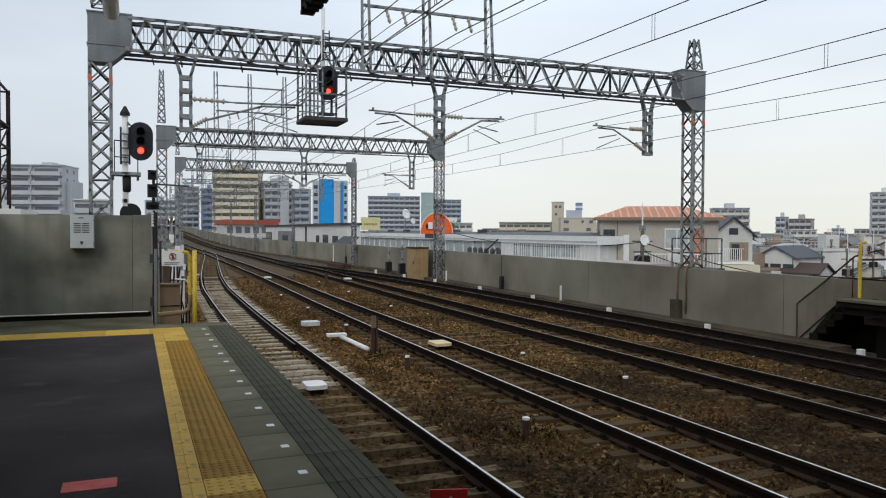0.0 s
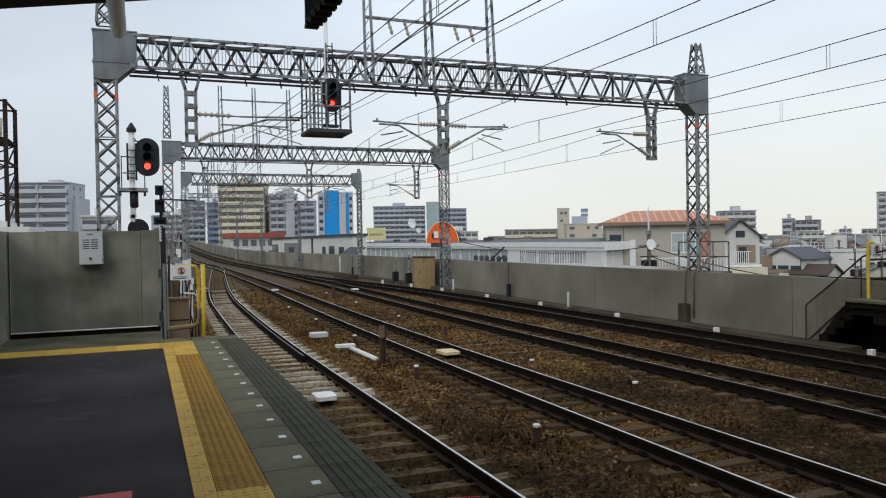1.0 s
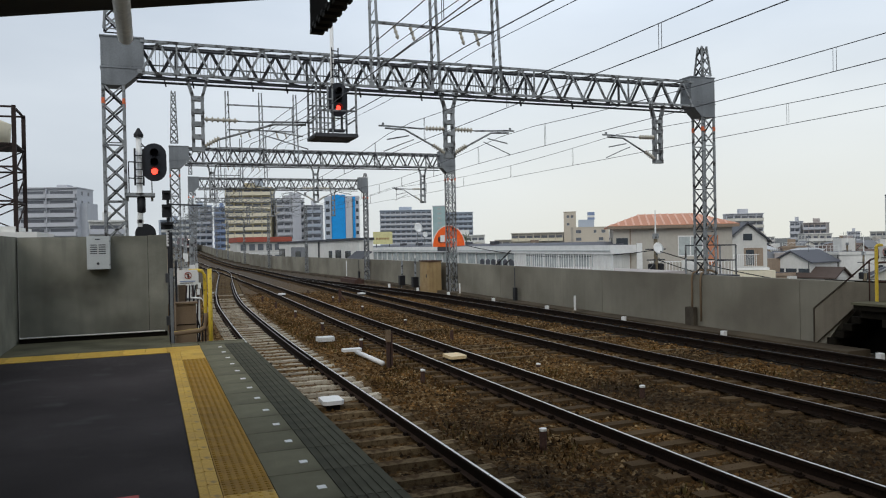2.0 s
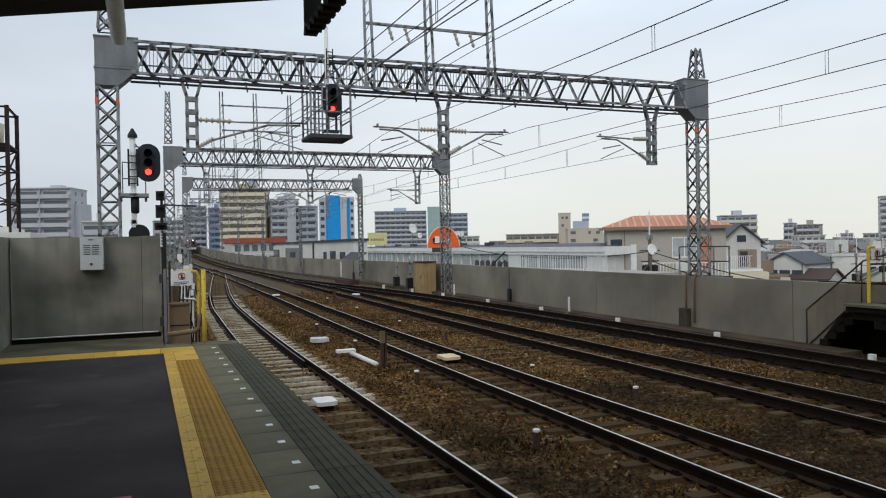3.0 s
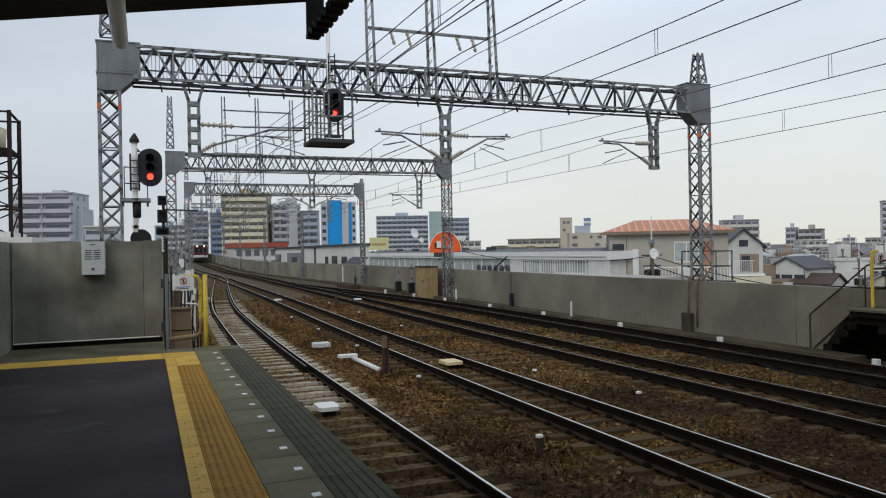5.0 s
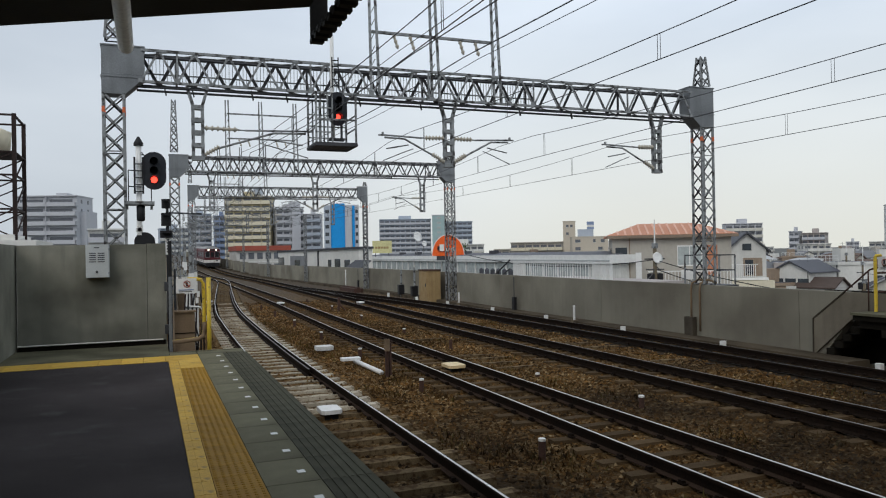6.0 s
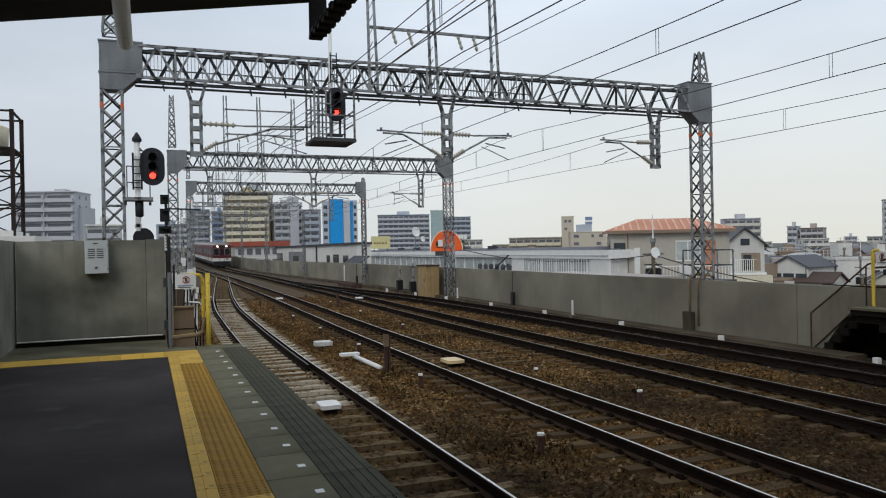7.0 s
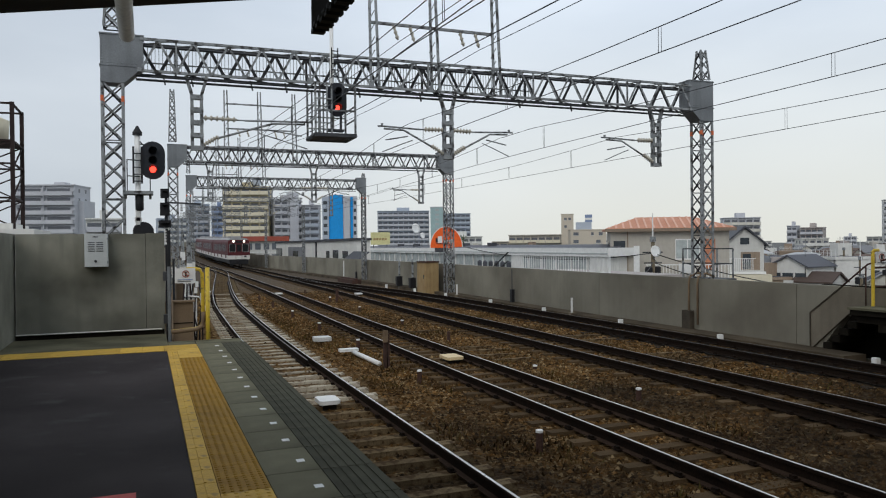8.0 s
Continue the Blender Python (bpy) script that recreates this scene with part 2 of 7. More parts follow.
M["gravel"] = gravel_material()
M["oiled"] = material("oiled_ballast", (0.026, 0.02, 0.014), 0.9, second=(0.05, 0.036, 0.022), scale=1.2, amount=0.6, fine=26, grain=0.6, bump=0.8, spec=0.1)
M["train_glass"] = material("train_window", (0.018, 0.019, 0.021), 0.3, spec=0.12, bump=0)
M["rail_foot"] = material("rusty_rail_foot", (0.04, 0.025, 0.017), 0.9, second=(0.022, 0.014, 0.01), scale=6, fine=50, grain=0.25, spec=0.1)
M["stones"] = island_material("ballast_stones", [(0.010, 0.0065, 0.003), (0.105, 0.051, 0.014), (0.038, 0.020, 0.007), (0.19, 0.105, 0.038), (0.012, 0.0075, 0.003), (0.085, 0.043, 0.012), (0.015, 0.009, 0.0035), (0.28, 0.20, 0.105)])
M["sleeper"] = material("concrete_sleeper", (0.47, 0.425, 0.34), 0.92, second=(0.28, 0.23, 0.155), scale=2.5, amount=0.7, fine=60, grain=0.22, vary=0.25, spec=0.12, dirt=(0.09, 0.055, 0.026), dirt_at=0.60)
M["sleeper_brown"] = material("brown_toned_sleeper", (0.17, 0.125, 0.07), 0.95, second=(0.085, 0.056, 0.028), scale=2.5, amount=0.8, fine=60, grain=0.25, vary=0.25, spec=0.08, dirt=(0.05, 0.03, 0.014), dirt_at=0.56)
M["sleeper_old"] = material("dusty_sleeper", (0.095, 0.063, 0.033), 0.95, spec=0.1, second=(0.042, 0.027, 0.013), scale=2.5, fine=60, grain=0.25, vary=0.25)
M["sleeper_tar"] = material("tarred_sleeper", (0.034, 0.027, 0.02), 0.92, second=(0.016, 0.012, 0.009), scale=2.5, fine=60, grain=0.3, vary=0.25, spec=0.1)
M["rail_side"] = material("rusty_rail", (0.012, 0.0085, 0.0065), 0.95, second=(0.022, 0.013, 0.008), scale=5, fine=40, grain=0.3, spec=0.06)
M["rail_top"] = material("polished_rail_head", (0.62, 0.60, 0.57), 0.3, 1.0, second=(0.40, 0.38, 0.36), scale=3, fine=30, grain=0.08, bump=0.02)
M["rail_worn"] = material("worn_rail_head", (0.26, 0.24, 0.22), 0.5, 0.8, second=(0.15, 0.13, 0.12), scale=3, fine=30, bump=0.02)
M["rail_dull"] = material("dull_rail_head", (0.11, 0.10, 0.095), 0.5, 0.5, scale=3, fine=30)
M["steel"] = material("galvanised_steel", (0.315, 0.33, 0.335), 0.55, 0.2, second=(0.18, 0.19, 0.195), scale=1.6, amount=0.7, fine=35, grain=0.18, streak=0.35, dirt=(0.05, 0.047, 0.045), dirt_at=0.565)
M["plate"] = material("grey_steel_plate", (0.225, 0.24, 0.25), 0.5, 0.2, second=(0.16, 0.17, 0.18), scale=1.2, amount=0.8, fine=35, grain=0.1, streak=0.35)
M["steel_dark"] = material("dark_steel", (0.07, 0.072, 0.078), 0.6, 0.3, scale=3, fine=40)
# Dark copy of the steel that paints shade onto rear and inner members.
M["member_dark"] = material("shade_dark_steel", (0.03, 0.031, 0.034), 0.65, 0.2, second=(0.075, 0.075, 0.078), scale=2.5, amount=0.6, fine=40, grain=0.2)
M["rust_dark"] = material("dark_rusted_steel", (0.032, 0.02, 0.018), 0.85, second=(0.018, 0.013, 0.012), scale=3, fine=40, grain=0.25)
M["rust"] = material("rusted_steel", (0.07, 0.036, 0.026), 0.85, second=(0.035, 0.022, 0.018), scale=3, fine=40, grain=0.25)
M["wire"] = material("weathered_wire", (0.075, 0.078, 0.085), 0.6, 0.3, scale=0.5, fine=5)
M["insulator"] = material("porcelain_insulator", (0.48, 0.45, 0.38), 0.35, scale=4, fine=30)
# Near-black for dark joints and for shade painted around the opposite platform.
M["shade_and_joint"] = material("shade_and_joint_dark", (0.014, 0.012, 0.009), 0.95, second=(0.006, 0.005, 0.004), scale=2, fine=40, grain=0.3, spec=0.05)
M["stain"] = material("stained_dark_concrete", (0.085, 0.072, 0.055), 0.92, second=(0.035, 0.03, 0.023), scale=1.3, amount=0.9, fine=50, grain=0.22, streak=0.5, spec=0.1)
M["black"] = material("matt_black", (0.016, 0.016, 0.018), 0.55, scale=3, fine=40, grain=0.2)
M["signal_grey"] = material("signal_backplate", (0.024, 0.027, 0.034), 0.6, scale=3, fine=30)
M["orange_paint"] = material("orange_band", (0.72, 0.16, 0.06), 0.6, scale=4, fine=30)
M["red_lamp"] = material("red_signal_lens", (0.7, 0.03, 0.02), 0.3, emit=(1.0, 0.05, 0.03), power=3.2, bump=0)
M["head_lamp"] = material("train_headlight", (0.9, 0.85, 0.75), 0.3, emit=(1.0, 0.86, 0.66), power=5.0, bump=0)
M["lens_off"] = material("dark_lens", (0.006, 0.006, 0.008), 0.5, bump=0, spec=0.05)
M["canopy"] = material("canopy_soffit", (0.022, 0.020, 0.018), 0.8, second=(0.03, 0.026, 0.022), scale=2, fine=40)
M["pipe"] = material("painted_pipe", (0.72, 0.70, 0.64), 0.5, second=(0.62, 0.6, 0.55), scale=3, fine=30)
M["tan_box"] = material("tan_cabinet", (0.38, 0.27, 0.13), 0.7, second=(0.25, 0.15, 0.07), scale=2, fine=40, streak=0.5)
M["brown_plate"] = material("brown_plate", (0.22, 0.155, 0.095), 0.85, second=(0.10, 0.07, 0.05), scale=2, fine=40, streak=0.3)
M["box_grey"] = material("light_grey_box", (0.50, 0.525, 0.52), 0.5, second=(0.42, 0.44, 0.44), scale=3, fine=40, grain=0.05)
M["red_mark"] = material("red_floor_mark", (0.50, 0.09, 0.08), 0.7, second=(0.33, 0.07, 0.06), scale=12, fine=90, grain=0.2)
M["red_sign"] = material("red_sign_face", (0.55, 0.03, 0.025), 0.5, second=(0.45, 0.03, 0.025), scale=5, fine=40)
M["maroon"] = material("maroon_body", (0.092, 0.015, 0.018), 0.55, second=(0.07, 0.013, 0.016), scale=1, fine=20, grain=0.05, bump=0.02)
M["train_white"] = material("cream_white_body", (0.66, 0.64, 0.60), 0.4, second=(0.55, 0.53, 0.5), scale=1, fine=20, grain=0.05, bump=0.02)
M["train_roof"] = material("train_roof", (0.34, 0.34, 0.34), 0.7, scale=1, fine=20)
M["glass"] = glass_material("dark_glass")
M["glass_pale"] = glass_material("pale_glass", (0.44, 0.48, 0.47), 0.2)
# Window glass lightened to paint distance haze onto far blocks.
M["far_glass"] = glass_material("haze_paled_glass", (0.115, 0.125, 0.145), 0.3)
M["ground"] = material("town_ground", (0.12, 0.12, 0.115), 0.95, second=(0.08, 0.085, 0.07), scale=0.05, fine=2, grain=0.2)
M["stair_side"] = material("weathered_stair_concrete", (0.20, 0.175, 0.135), 0.9, second=(0.10, 0.087, 0.065), scale=0.8, amount=0.85, fine=60, grain=0.12, streak=0.3, spec=0.18)
# apt_grey, apt_yellow and slate_blue are paled to stand in for distance haze.
M["apt_grey"] = material("grey_render", (0.50, 0.51, 0.54), 0.85, second=(0.43, 0.44, 0.47), scale=0.15, fine=3, streak=0.1, grain=0.04, bump=0)
M["apt_yellow"] = material("ochre_tile", (0.50, 0.44, 0.29), 0.8, second=(0.45, 0.39, 0.24), scale=0.15, fine=3, streak=0.1, grain=0.04, bump=0)
M["apt_cream"] = material("cream_render", (0.70, 0.64, 0.49), 0.85, second=(0.62, 0.57, 0.44), scale=0.15, fine=3, streak=0.12, grain=0.04, bump=0)
M["warm_grey"] = material("warm_grey_render", (0.40, 0.36, 0.34), 0.85, second=(0.33, 0.30, 0.28), scale=0.15, fine=3, streak=0.1, grain=0.04, bump=0)
M["tan_render"] = material("tan_render", (0.55, 0.49, 0.40), 0.85, second=(0.48, 0.43, 0.35), scale=0.15, fine=3, streak=0.1, grain=0.04, bump=0)
M["apt_blue"] = material("blue_grey_render", (0.24, 0.31, 0.46), 0.85, scale=0.15, fine=3, streak=0.1, grain=0.04, bump=0)
M["slate_blue"] = material("slate_blue_render", (0.42, 0.47, 0.54), 0.85, scale=0.15, fine=3, streak=0.1, grain=0.04, bump=0)
M["bright_blue"] = material("bright_blue_cladding", (0.01, 0.30, 0.72), 0.5, second=(0.01, 0.26, 0.64), scale=0.2, fine=3, bump=0.02)
M["pale_green"] = material("pale_green_cladding", (0.34, 0.46, 0.46), 0.7, scale=0.2, fine=3)
M["orange_sign"] = material("orange_sign_face", (0.85, 0.13, 0.02), 0.5, second=(0.78, 0.11, 0.02), scale=0.5, fine=5, bump=0)
M["yellow_sign"] = material("yellow_sign_face", (0.62, 0.585, 0.30), 0.6, scale=0.5, fine=5, bump=0)
M["tile_orange"] = material("orange_metal_roof", (0.52, 0.22, 0.12), 0.5, second=(0.44, 0.18, 0.10), scale=0.5, fine=8, streak=0.2)
M["tile_pale"] = material("pale_roof_rib", (0.66, 0.38, 0.27), 0.5, scale=0.5, fine=8)
M["roof_red"] = material("red_roof", (0.36, 0.09, 0.06), 0.7, scale=0.5, fine=8)
M["roof_dark"] = material("dark_roof", (0.065, 0.068, 0.08), 0.65, second=(0.09, 0.09, 0.1), scale=0.6, fine=10, vary=0.3)
M["roof_brown"] = material("brown_tile_roof", (0.12, 0.085, 0.07), 0.8, second=(0.08, 0.06, 0.05), scale=0.6, fine=10, vary=0.3)
M["roof_grey"] = material("grey_tile_roof", (0.20, 0.205, 0.215), 0.75, second=(0.14, 0.145, 0.155), scale=0.6, fine=10, vary=0.3)
M["beige"] = material("beige_render", (0.46, 0.43, 0.375), 0.85, second=(0.40, 0.37, 0.32), scale=0.4, fine=3, grain=0.05, streak=0.08, vary=0.1)
M["house_white"] = material("white_render", (0.64, 0.63, 0.595), 0.8, second=(0.5, 0.495, 0.465), scale=0.4, fine=3, grain=0.05, streak=0.1, vary=0.12)
M["house_pale"] = material("pale_cream_render", (0.62, 0.60, 0.53), 0.8, second=(0.5, 0.48, 0.43), scale=0.4, fine=3, grain=0.05, streak=0.15, vary=0.12)
M["roof_pale"] = material("pale_sheet_roof", (0.40, 0.41, 0.42), 0.6, second=(0.28, 0.28, 0.28), scale=0.6, fine=8, streak=0.2, vary=0.2)
M["brown_wall"] = material("brown_render", (0.30, 0.23, 0.17), 0.85, scale=0.4, fine=8, streak=0.25, vary=0.15)
M["weeds"] = island_material("dry_weeds", [(0.045, 0.022, 0.008), (0.085, 0.042, 0.012), (0.05, 0.045, 0.012), (0.11, 0.065, 0.02), (0.03, 0.016, 0.006)])
M["yellow_cream"] = material("cream_plastic", (0.72, 0.56, 0.32), 0.5, second=(0.6, 0.45, 0.25), scale=6, fine=40)
M["leaf"] = material("foliage", (0.07, 0.11, 0.03), 0.8, second=(0.04, 0.07, 0.02), scale=3, fine=20, grain=0.3)


# ---- mesh tools ----
class Shape:
    """Collects vertices and faces of one mesh."""

    def __init__(self):
        self.v, self.f, self.m = [], [], []

    def add(self, verts, faces, mat=0):
        n = len(self.v)
        self.v.extend(tuple(p) for p in verts)
        self.f.extend(tuple(n + i for i in q) for q in faces)
        self.m.extend([mat] * len(faces))
        return self

    def box(self, x0, x1, y0, y1, z0, z1, mat=0, bevel=0.0):
        if bevel:
            b = min(bevel, (x1 - x0) / 3, (y1 - y0) / 3)
            ring = [(x0 + b, y0), (x1 - b, y0), (x1, y0 + b), (x1, y1 - b), (x1 - b, y1), (x0 + b, y1), (x0, y1 - b), (x0, y0 + b)]
            return self.prism(ring, z0, z1, mat)
        v = [(x0, y0, z0), (x1, y0, z0), (x1, y1, z0), (x0, y1, z0), (x0, y0, z1), (x1, y0, z1), (x1, y1, z1), (x0, y1, z1)]
        return self.add(v, [(3, 2, 1, 0), (4, 5, 6, 7), (0, 1, 5, 4), (1, 2, 6, 5), (2, 3, 7, 6), (3, 0, 4, 7)], mat)

    def prism(self, ring, z0, z1, mat=0):
        """Upright prism over a ring of (x, y), counter-clockwise."""
        n = len(ring)
        v = [(x, y, z0) for x, y in ring] + [(x, y, z1) for x, y in ring]
        f = [tuple(range(n))[::-1], tuple(range(n, 2 * n))] + [(i, (i + 1) % n, n + (i + 1) % n, n + i) for i in range(n)]
        return self.add(v, f, mat)

    def extrude_y(self, ring, y0, y1, mat=0):
        """Prism along y over a ring of (x, z), clockwise as seen from -y is fine."""
        n = len(ring)
        v = [(x, y0, z) for x, z in ring] + [(x, y1, z) for x, z in ring]
        f = [tuple(range(n)), tuple(range(n, 2 * n))[::-1]] + [(n + i, n + (i + 1) % n, (i + 1) % n, i) for i in range(n)]
        return self.add(v, f, mat)

    def bar(self, p, q, w=0.06, h=None, mat=0):
        """Square or flat bar from p to q."""
        h = h or w
        p, q = Vector(p), Vector(q)
        d = (q - p).normalized()
        up = Vector((0, 0, 1)) if abs(d.z) < 0.95 else Vector((0, 1, 0))
        s = d.cross(up).normalized() * (w / 2)
        u = s.cross(d).normalized() * (h / 2)
        v = [p - s - u, p + s - u, p + s + u, p - s + u, q - s - u, q + s - u, q + s + u, q - s + u]
        return self.add(v, [(0, 1, 2, 3), (7, 6, 5, 4), (4, 5, 1, 0), (5, 6, 2, 1), (6, 7, 3, 2), (7, 4, 0, 3)], mat)

    def tube(self, points, r=0.03, n=8, r2=None, mat=0):
        """Round tube through points, tapering to r2."""
        pts = [Vector(p) for p in points]
        k = len(pts)
        r2 = r if r2 is None else r2
        v, f = [], []
        for i, p in enumerate(pts):
            d = (pts[min(i + 1, k - 1)] - pts[max(i - 1, 0)]).normalized()
            up = Vector((0, 0, 1)) if abs(d.z) < 0.95 else Vector((0, 1, 0))
            s = d.cross(up).normalized()
            u = s.cross(d).normalized()
            rr = r + (r2 - r) * i / max(1, k - 1)
            for j in range(n):
                a = 2 * math.pi * j / n
                v.append(p + (s * math.cos(a) + u * math.sin(a)) * rr)
        for i in range(k - 1):
            for j in range(n):
                a, b = i * n + j, i * n + (j + 1) % n
                f.append((a, b, b + n, a + n))
        f.append(tuple(range(n))[::-1])
        f.append(tuple(range((k - 1) * n, k * n)))
        return self.add(v, f, mat)

    def lathe(self, c, d, rings, n=12, mat=0):
        """Rings of (distance along d, radius) about the axis from c."""
        c, d = Vector(c), Vector(d).normalized()
        up = Vector((0, 0, 1)) if abs(d.z) < 0.95 else Vector((0, 1, 0))
        s = d.cross(up).normalized()
        u = s.cross(d).normalized()
        v, f = [], []
        for t, r in rings:
            for j in range(n):
                a = 2 * math.pi * j / n
                v.append(c + d * t + (s * math.cos(a) + u * math.sin(a)) * r)
        k = len(rings)
        for i in range(k - 1):
            for j in range(n):
                a, b = i * n + j, i * n + (j + 1) % n
                f.append((a, b, b + n, a + n))
        f.append(tuple(range(n))[::-1])
        f.append(tuple(range((k - 1) * n, k * n)))
        return self.add(v, f, mat)

    def plate(self, outline, y0, y1, mat=0):
        """Plate upright across y, over an outline of (x, z)."""
        return self.extrude_y(outline, y0, y1, mat)

    def mesh(self, name, mats):
        me = bpy.data.meshes.new(name)
        me.from_pydata(self.v, [], self.f)
        for m in mats if isinstance(mats, (list, tuple)) else [mats]:
            me.materials.append(m)
        if isinstance(mats, (list, tuple)) and len(mats) > 1:
            me.polygons.foreach_set("material_index", self.m)
        bm = bmesh.new()
        bm.from_mesh(me)
        bmesh.ops.recalc_face_normals(bm, faces=bm.faces)
        bm.to_mesh(me)
        bm.free()
        return me


def part(name, shape, mats, parent=None, label="", kind="", smooth=False, at=None):
    me = shape.mesh(name, mats)
    if smooth:
        me.shade_smooth()
    ob = new(name, me)
    if parent:
        ob.parent = parent
    if at is not None:
        ob.matrix_basis = at
    return tagged(ob, label, kind=kind)


def thing(name, label, category, at=None, group="", kind=""):
    ob = new(name)
    if at is not None:
        ob.matrix_basis = at
    return tagged(ob, label, category, group, kind)


def piece(name, me, parent, m):
    ob = new(name, me)
    ob.parent = parent
    ob.matrix_basis = m
    return ob


def oval(cx, cz, w, h, n=10):
    """A stadium outline of (x, z), long in z."""
    r = w / 2
    k = h / 2 - r
    pts = [(cx + r * math.cos(a), cz + k + r * math.sin(a)) for a in [math.pi * i / n for i in range(n + 1)]]
    return pts + [(cx - r * math.cos(a), cz - k - r * math.sin(a)) for a in [math.pi * i / n for i in range(n + 1)]]


def smooth_line(knots, width=14.0):
    ys = np.arange(-60, 420, 0.5)
    k = np.array(knots, float)
    xs = np.interp(ys, k[:, 0], k[:, 1])
    n = int(width / 0.5)
    ker = np.hanning(n + 2)[1:-1]
    ker /= ker.sum()
    pad = np.pad(xs, n, mode="edge")
    xs = np.convolve(pad, ker, mode="same")[n:-n]
    return lambda y: float(np.interp(y, ys, xs))


# ---- the lines of the tracks ----
def rise(y):
    """The line climbs gently beyond the junction."""
    k = max(0.0, y - 95.0)
    return 0.0185 * k * k / (k + 25.0)


line_3 = smooth_line([(-60, 10.2), (15, 10.2), (25, 10.33), (33, 10.58), (43, 10.85), (60, 11.1), (85, 11.42), (97, 11.15), (108, 10.92), (120, 10.8), (131, 10.72), (145, 10.72),
                      (172, 10.68), (184, 10.85), (195, 11.15), (206, 11.3), (225, 11.2), (262, 11.4), (285, 10.6), (310, 9.0), (420, -2)])
line_2 = lambda y: line_3(y) - 3.72
line_1 = smooth_line([(-60, 2.93), (18, 2.95), (25, 3.1), (35, 3.42), (43.7, 4.02), (60, 5.45), (78, 7.1), (90, 7.75), (104, 7.8)], 10)
line_4 = smooth_line([(-60, 13.62), (28, 13.68), (36, 13.55), (42, 13.1), (48, 12.45), (56, 11.65), (64, 11.2), (76, 11.3)], 8)
wall_right_x = smooth_line([(-60, 16.2), (26, 16.2), (36, 16.5), (42, 16.65), (58, 16.6), (74, 15.9), (88, 15.1), (110, 14.3), (142, 13.6), (172, 13.4), (195, 13.8), (215, 14.0), (262, 14.1), (310, 11.6), (420, 1)], 16)
wall_left_x = smooth_line([(-60, 0.35), (16, 0.35), (40, 0.6), (58, 2.2), (78, 3.6), (97, 4.4), (128, 4.3), (161, 4.3), (195, 4.7), (225, 4.7), (262, 4.9), (310, 2.5), (420, -9)], 16)


# ---- setting: town ground, viaduct deck, ballast ----
def sheet(name, xs, ys, z, mat, label, parent=None, wobble=0.0):
    s = Shape()
    s.v = [(x, y, z(x, y) if callable(z) else z) for y in ys for x in xs]
    n = len(xs)
    s.f = [(j * n + i, j * n + i + 1, (j + 1) * n + i + 1, (j + 1) * n + i) for j in range(len(ys) - 1) for i in range(n - 1)]
    s.m = [0] * len(s.f)
    return tagged(part(name, s, mat, parent), label, kind="structure")


GROUND = -7.0
g = [-4500, -1500, -600, -250, -100, -40, 0, 40, 100, 250, 600, 1500, 4500]
sheet("ground", g, g, GROUND, M["ground"], "grey town ground far below the viaduct")


def ribbon(name, ys, left, right, z0, z1, mat, label):
    """A slab between two lines along the tracks."""
    s = Shape()
    n = len(ys)
    for y in ys:
        a, b = left(y), right(y)
        r = rise(y)
        s.v += [(a, y, z1 + r), (b, y, z1 + r), (b, y, z0), (a, y, z0)]
    for i in range(n - 1):
        for j in range(4):
            s.f.append((4 * i + j, 4 * i + (j + 1) % 4, 4 * i + 4 + (j + 1) % 4, 4 * i + 4 + j))
    s.f += [(0, 1, 2, 3), (4 * n - 1, 4 * n - 2, 4 * n - 3, 4 * n - 4)]
    s.m = [0] * len(s.f)
    return tagged(part(name, s, mat), label, kind="structure")


YS = list(range(-40, 321, 4))
ribbon("viaduct_deck", YS, lambda y: min(wall_left_x(y) - 0.4, -0.2 if y > 14 else -4.2), lambda y: wall_right_x(y) + 0.9, -1.3, -0.42, M["deck"], "concrete deck of the railway viaduct")


def ballast_z(x, y):
    near = min(abs(x - l(y)) for l in (line_1, line_2, line_3, line_4))
    hump = 0.0 if near < 1.15 else -0.06 * min(1.0, (near - 1.15) / 0.6)
    if x > 15.0:
        hump -= 0.06
    if y < 15 and abs(x - line_1(y)) < 1.3:
        hump -= 0.012 * min(1.0, (15 - y) / 3)
    if 15 <= y and abs(x - line_1(y)) < 1.3:
        hump += 0.04 * min(1.0, (y - 15) / 2)
    return -0.225 + rise(y) + hump + 0.03 * noise.noise((x * 1.3, y * 1.3, 0)) + 0.02 * noise.noise((x * 5, y * 5, 3))


def build_ballast():
    s = Shape()
    ys = [i * 0.25 - 6 for i in range(0, 170)] + [36.5 + i * 1.0 for i in range(70)] + [107 + 4 * i for i in range(54)]
    n = 60
    for y in ys:
        a = max(1.5 if y < 13.4 else wall_left_x(y) + 0.1, wall_left_x(y) + 0.1)
        b = wall_right_x(y) - 0.02
        for i in range(n):
            x = a + (b - a) * i / (n - 1)
            s.v.append((x, y, ballast_z(x, y)))
    s.f = [(j * n + i, j * n + i + 1, (j + 1) * n + i + 1, (j + 1) * n + i) for j in range(len(ys) - 1) for i in range(n - 1)]
    s.m = [0] * len(s.f)
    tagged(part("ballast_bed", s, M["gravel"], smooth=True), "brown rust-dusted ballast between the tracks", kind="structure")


build_ballast()


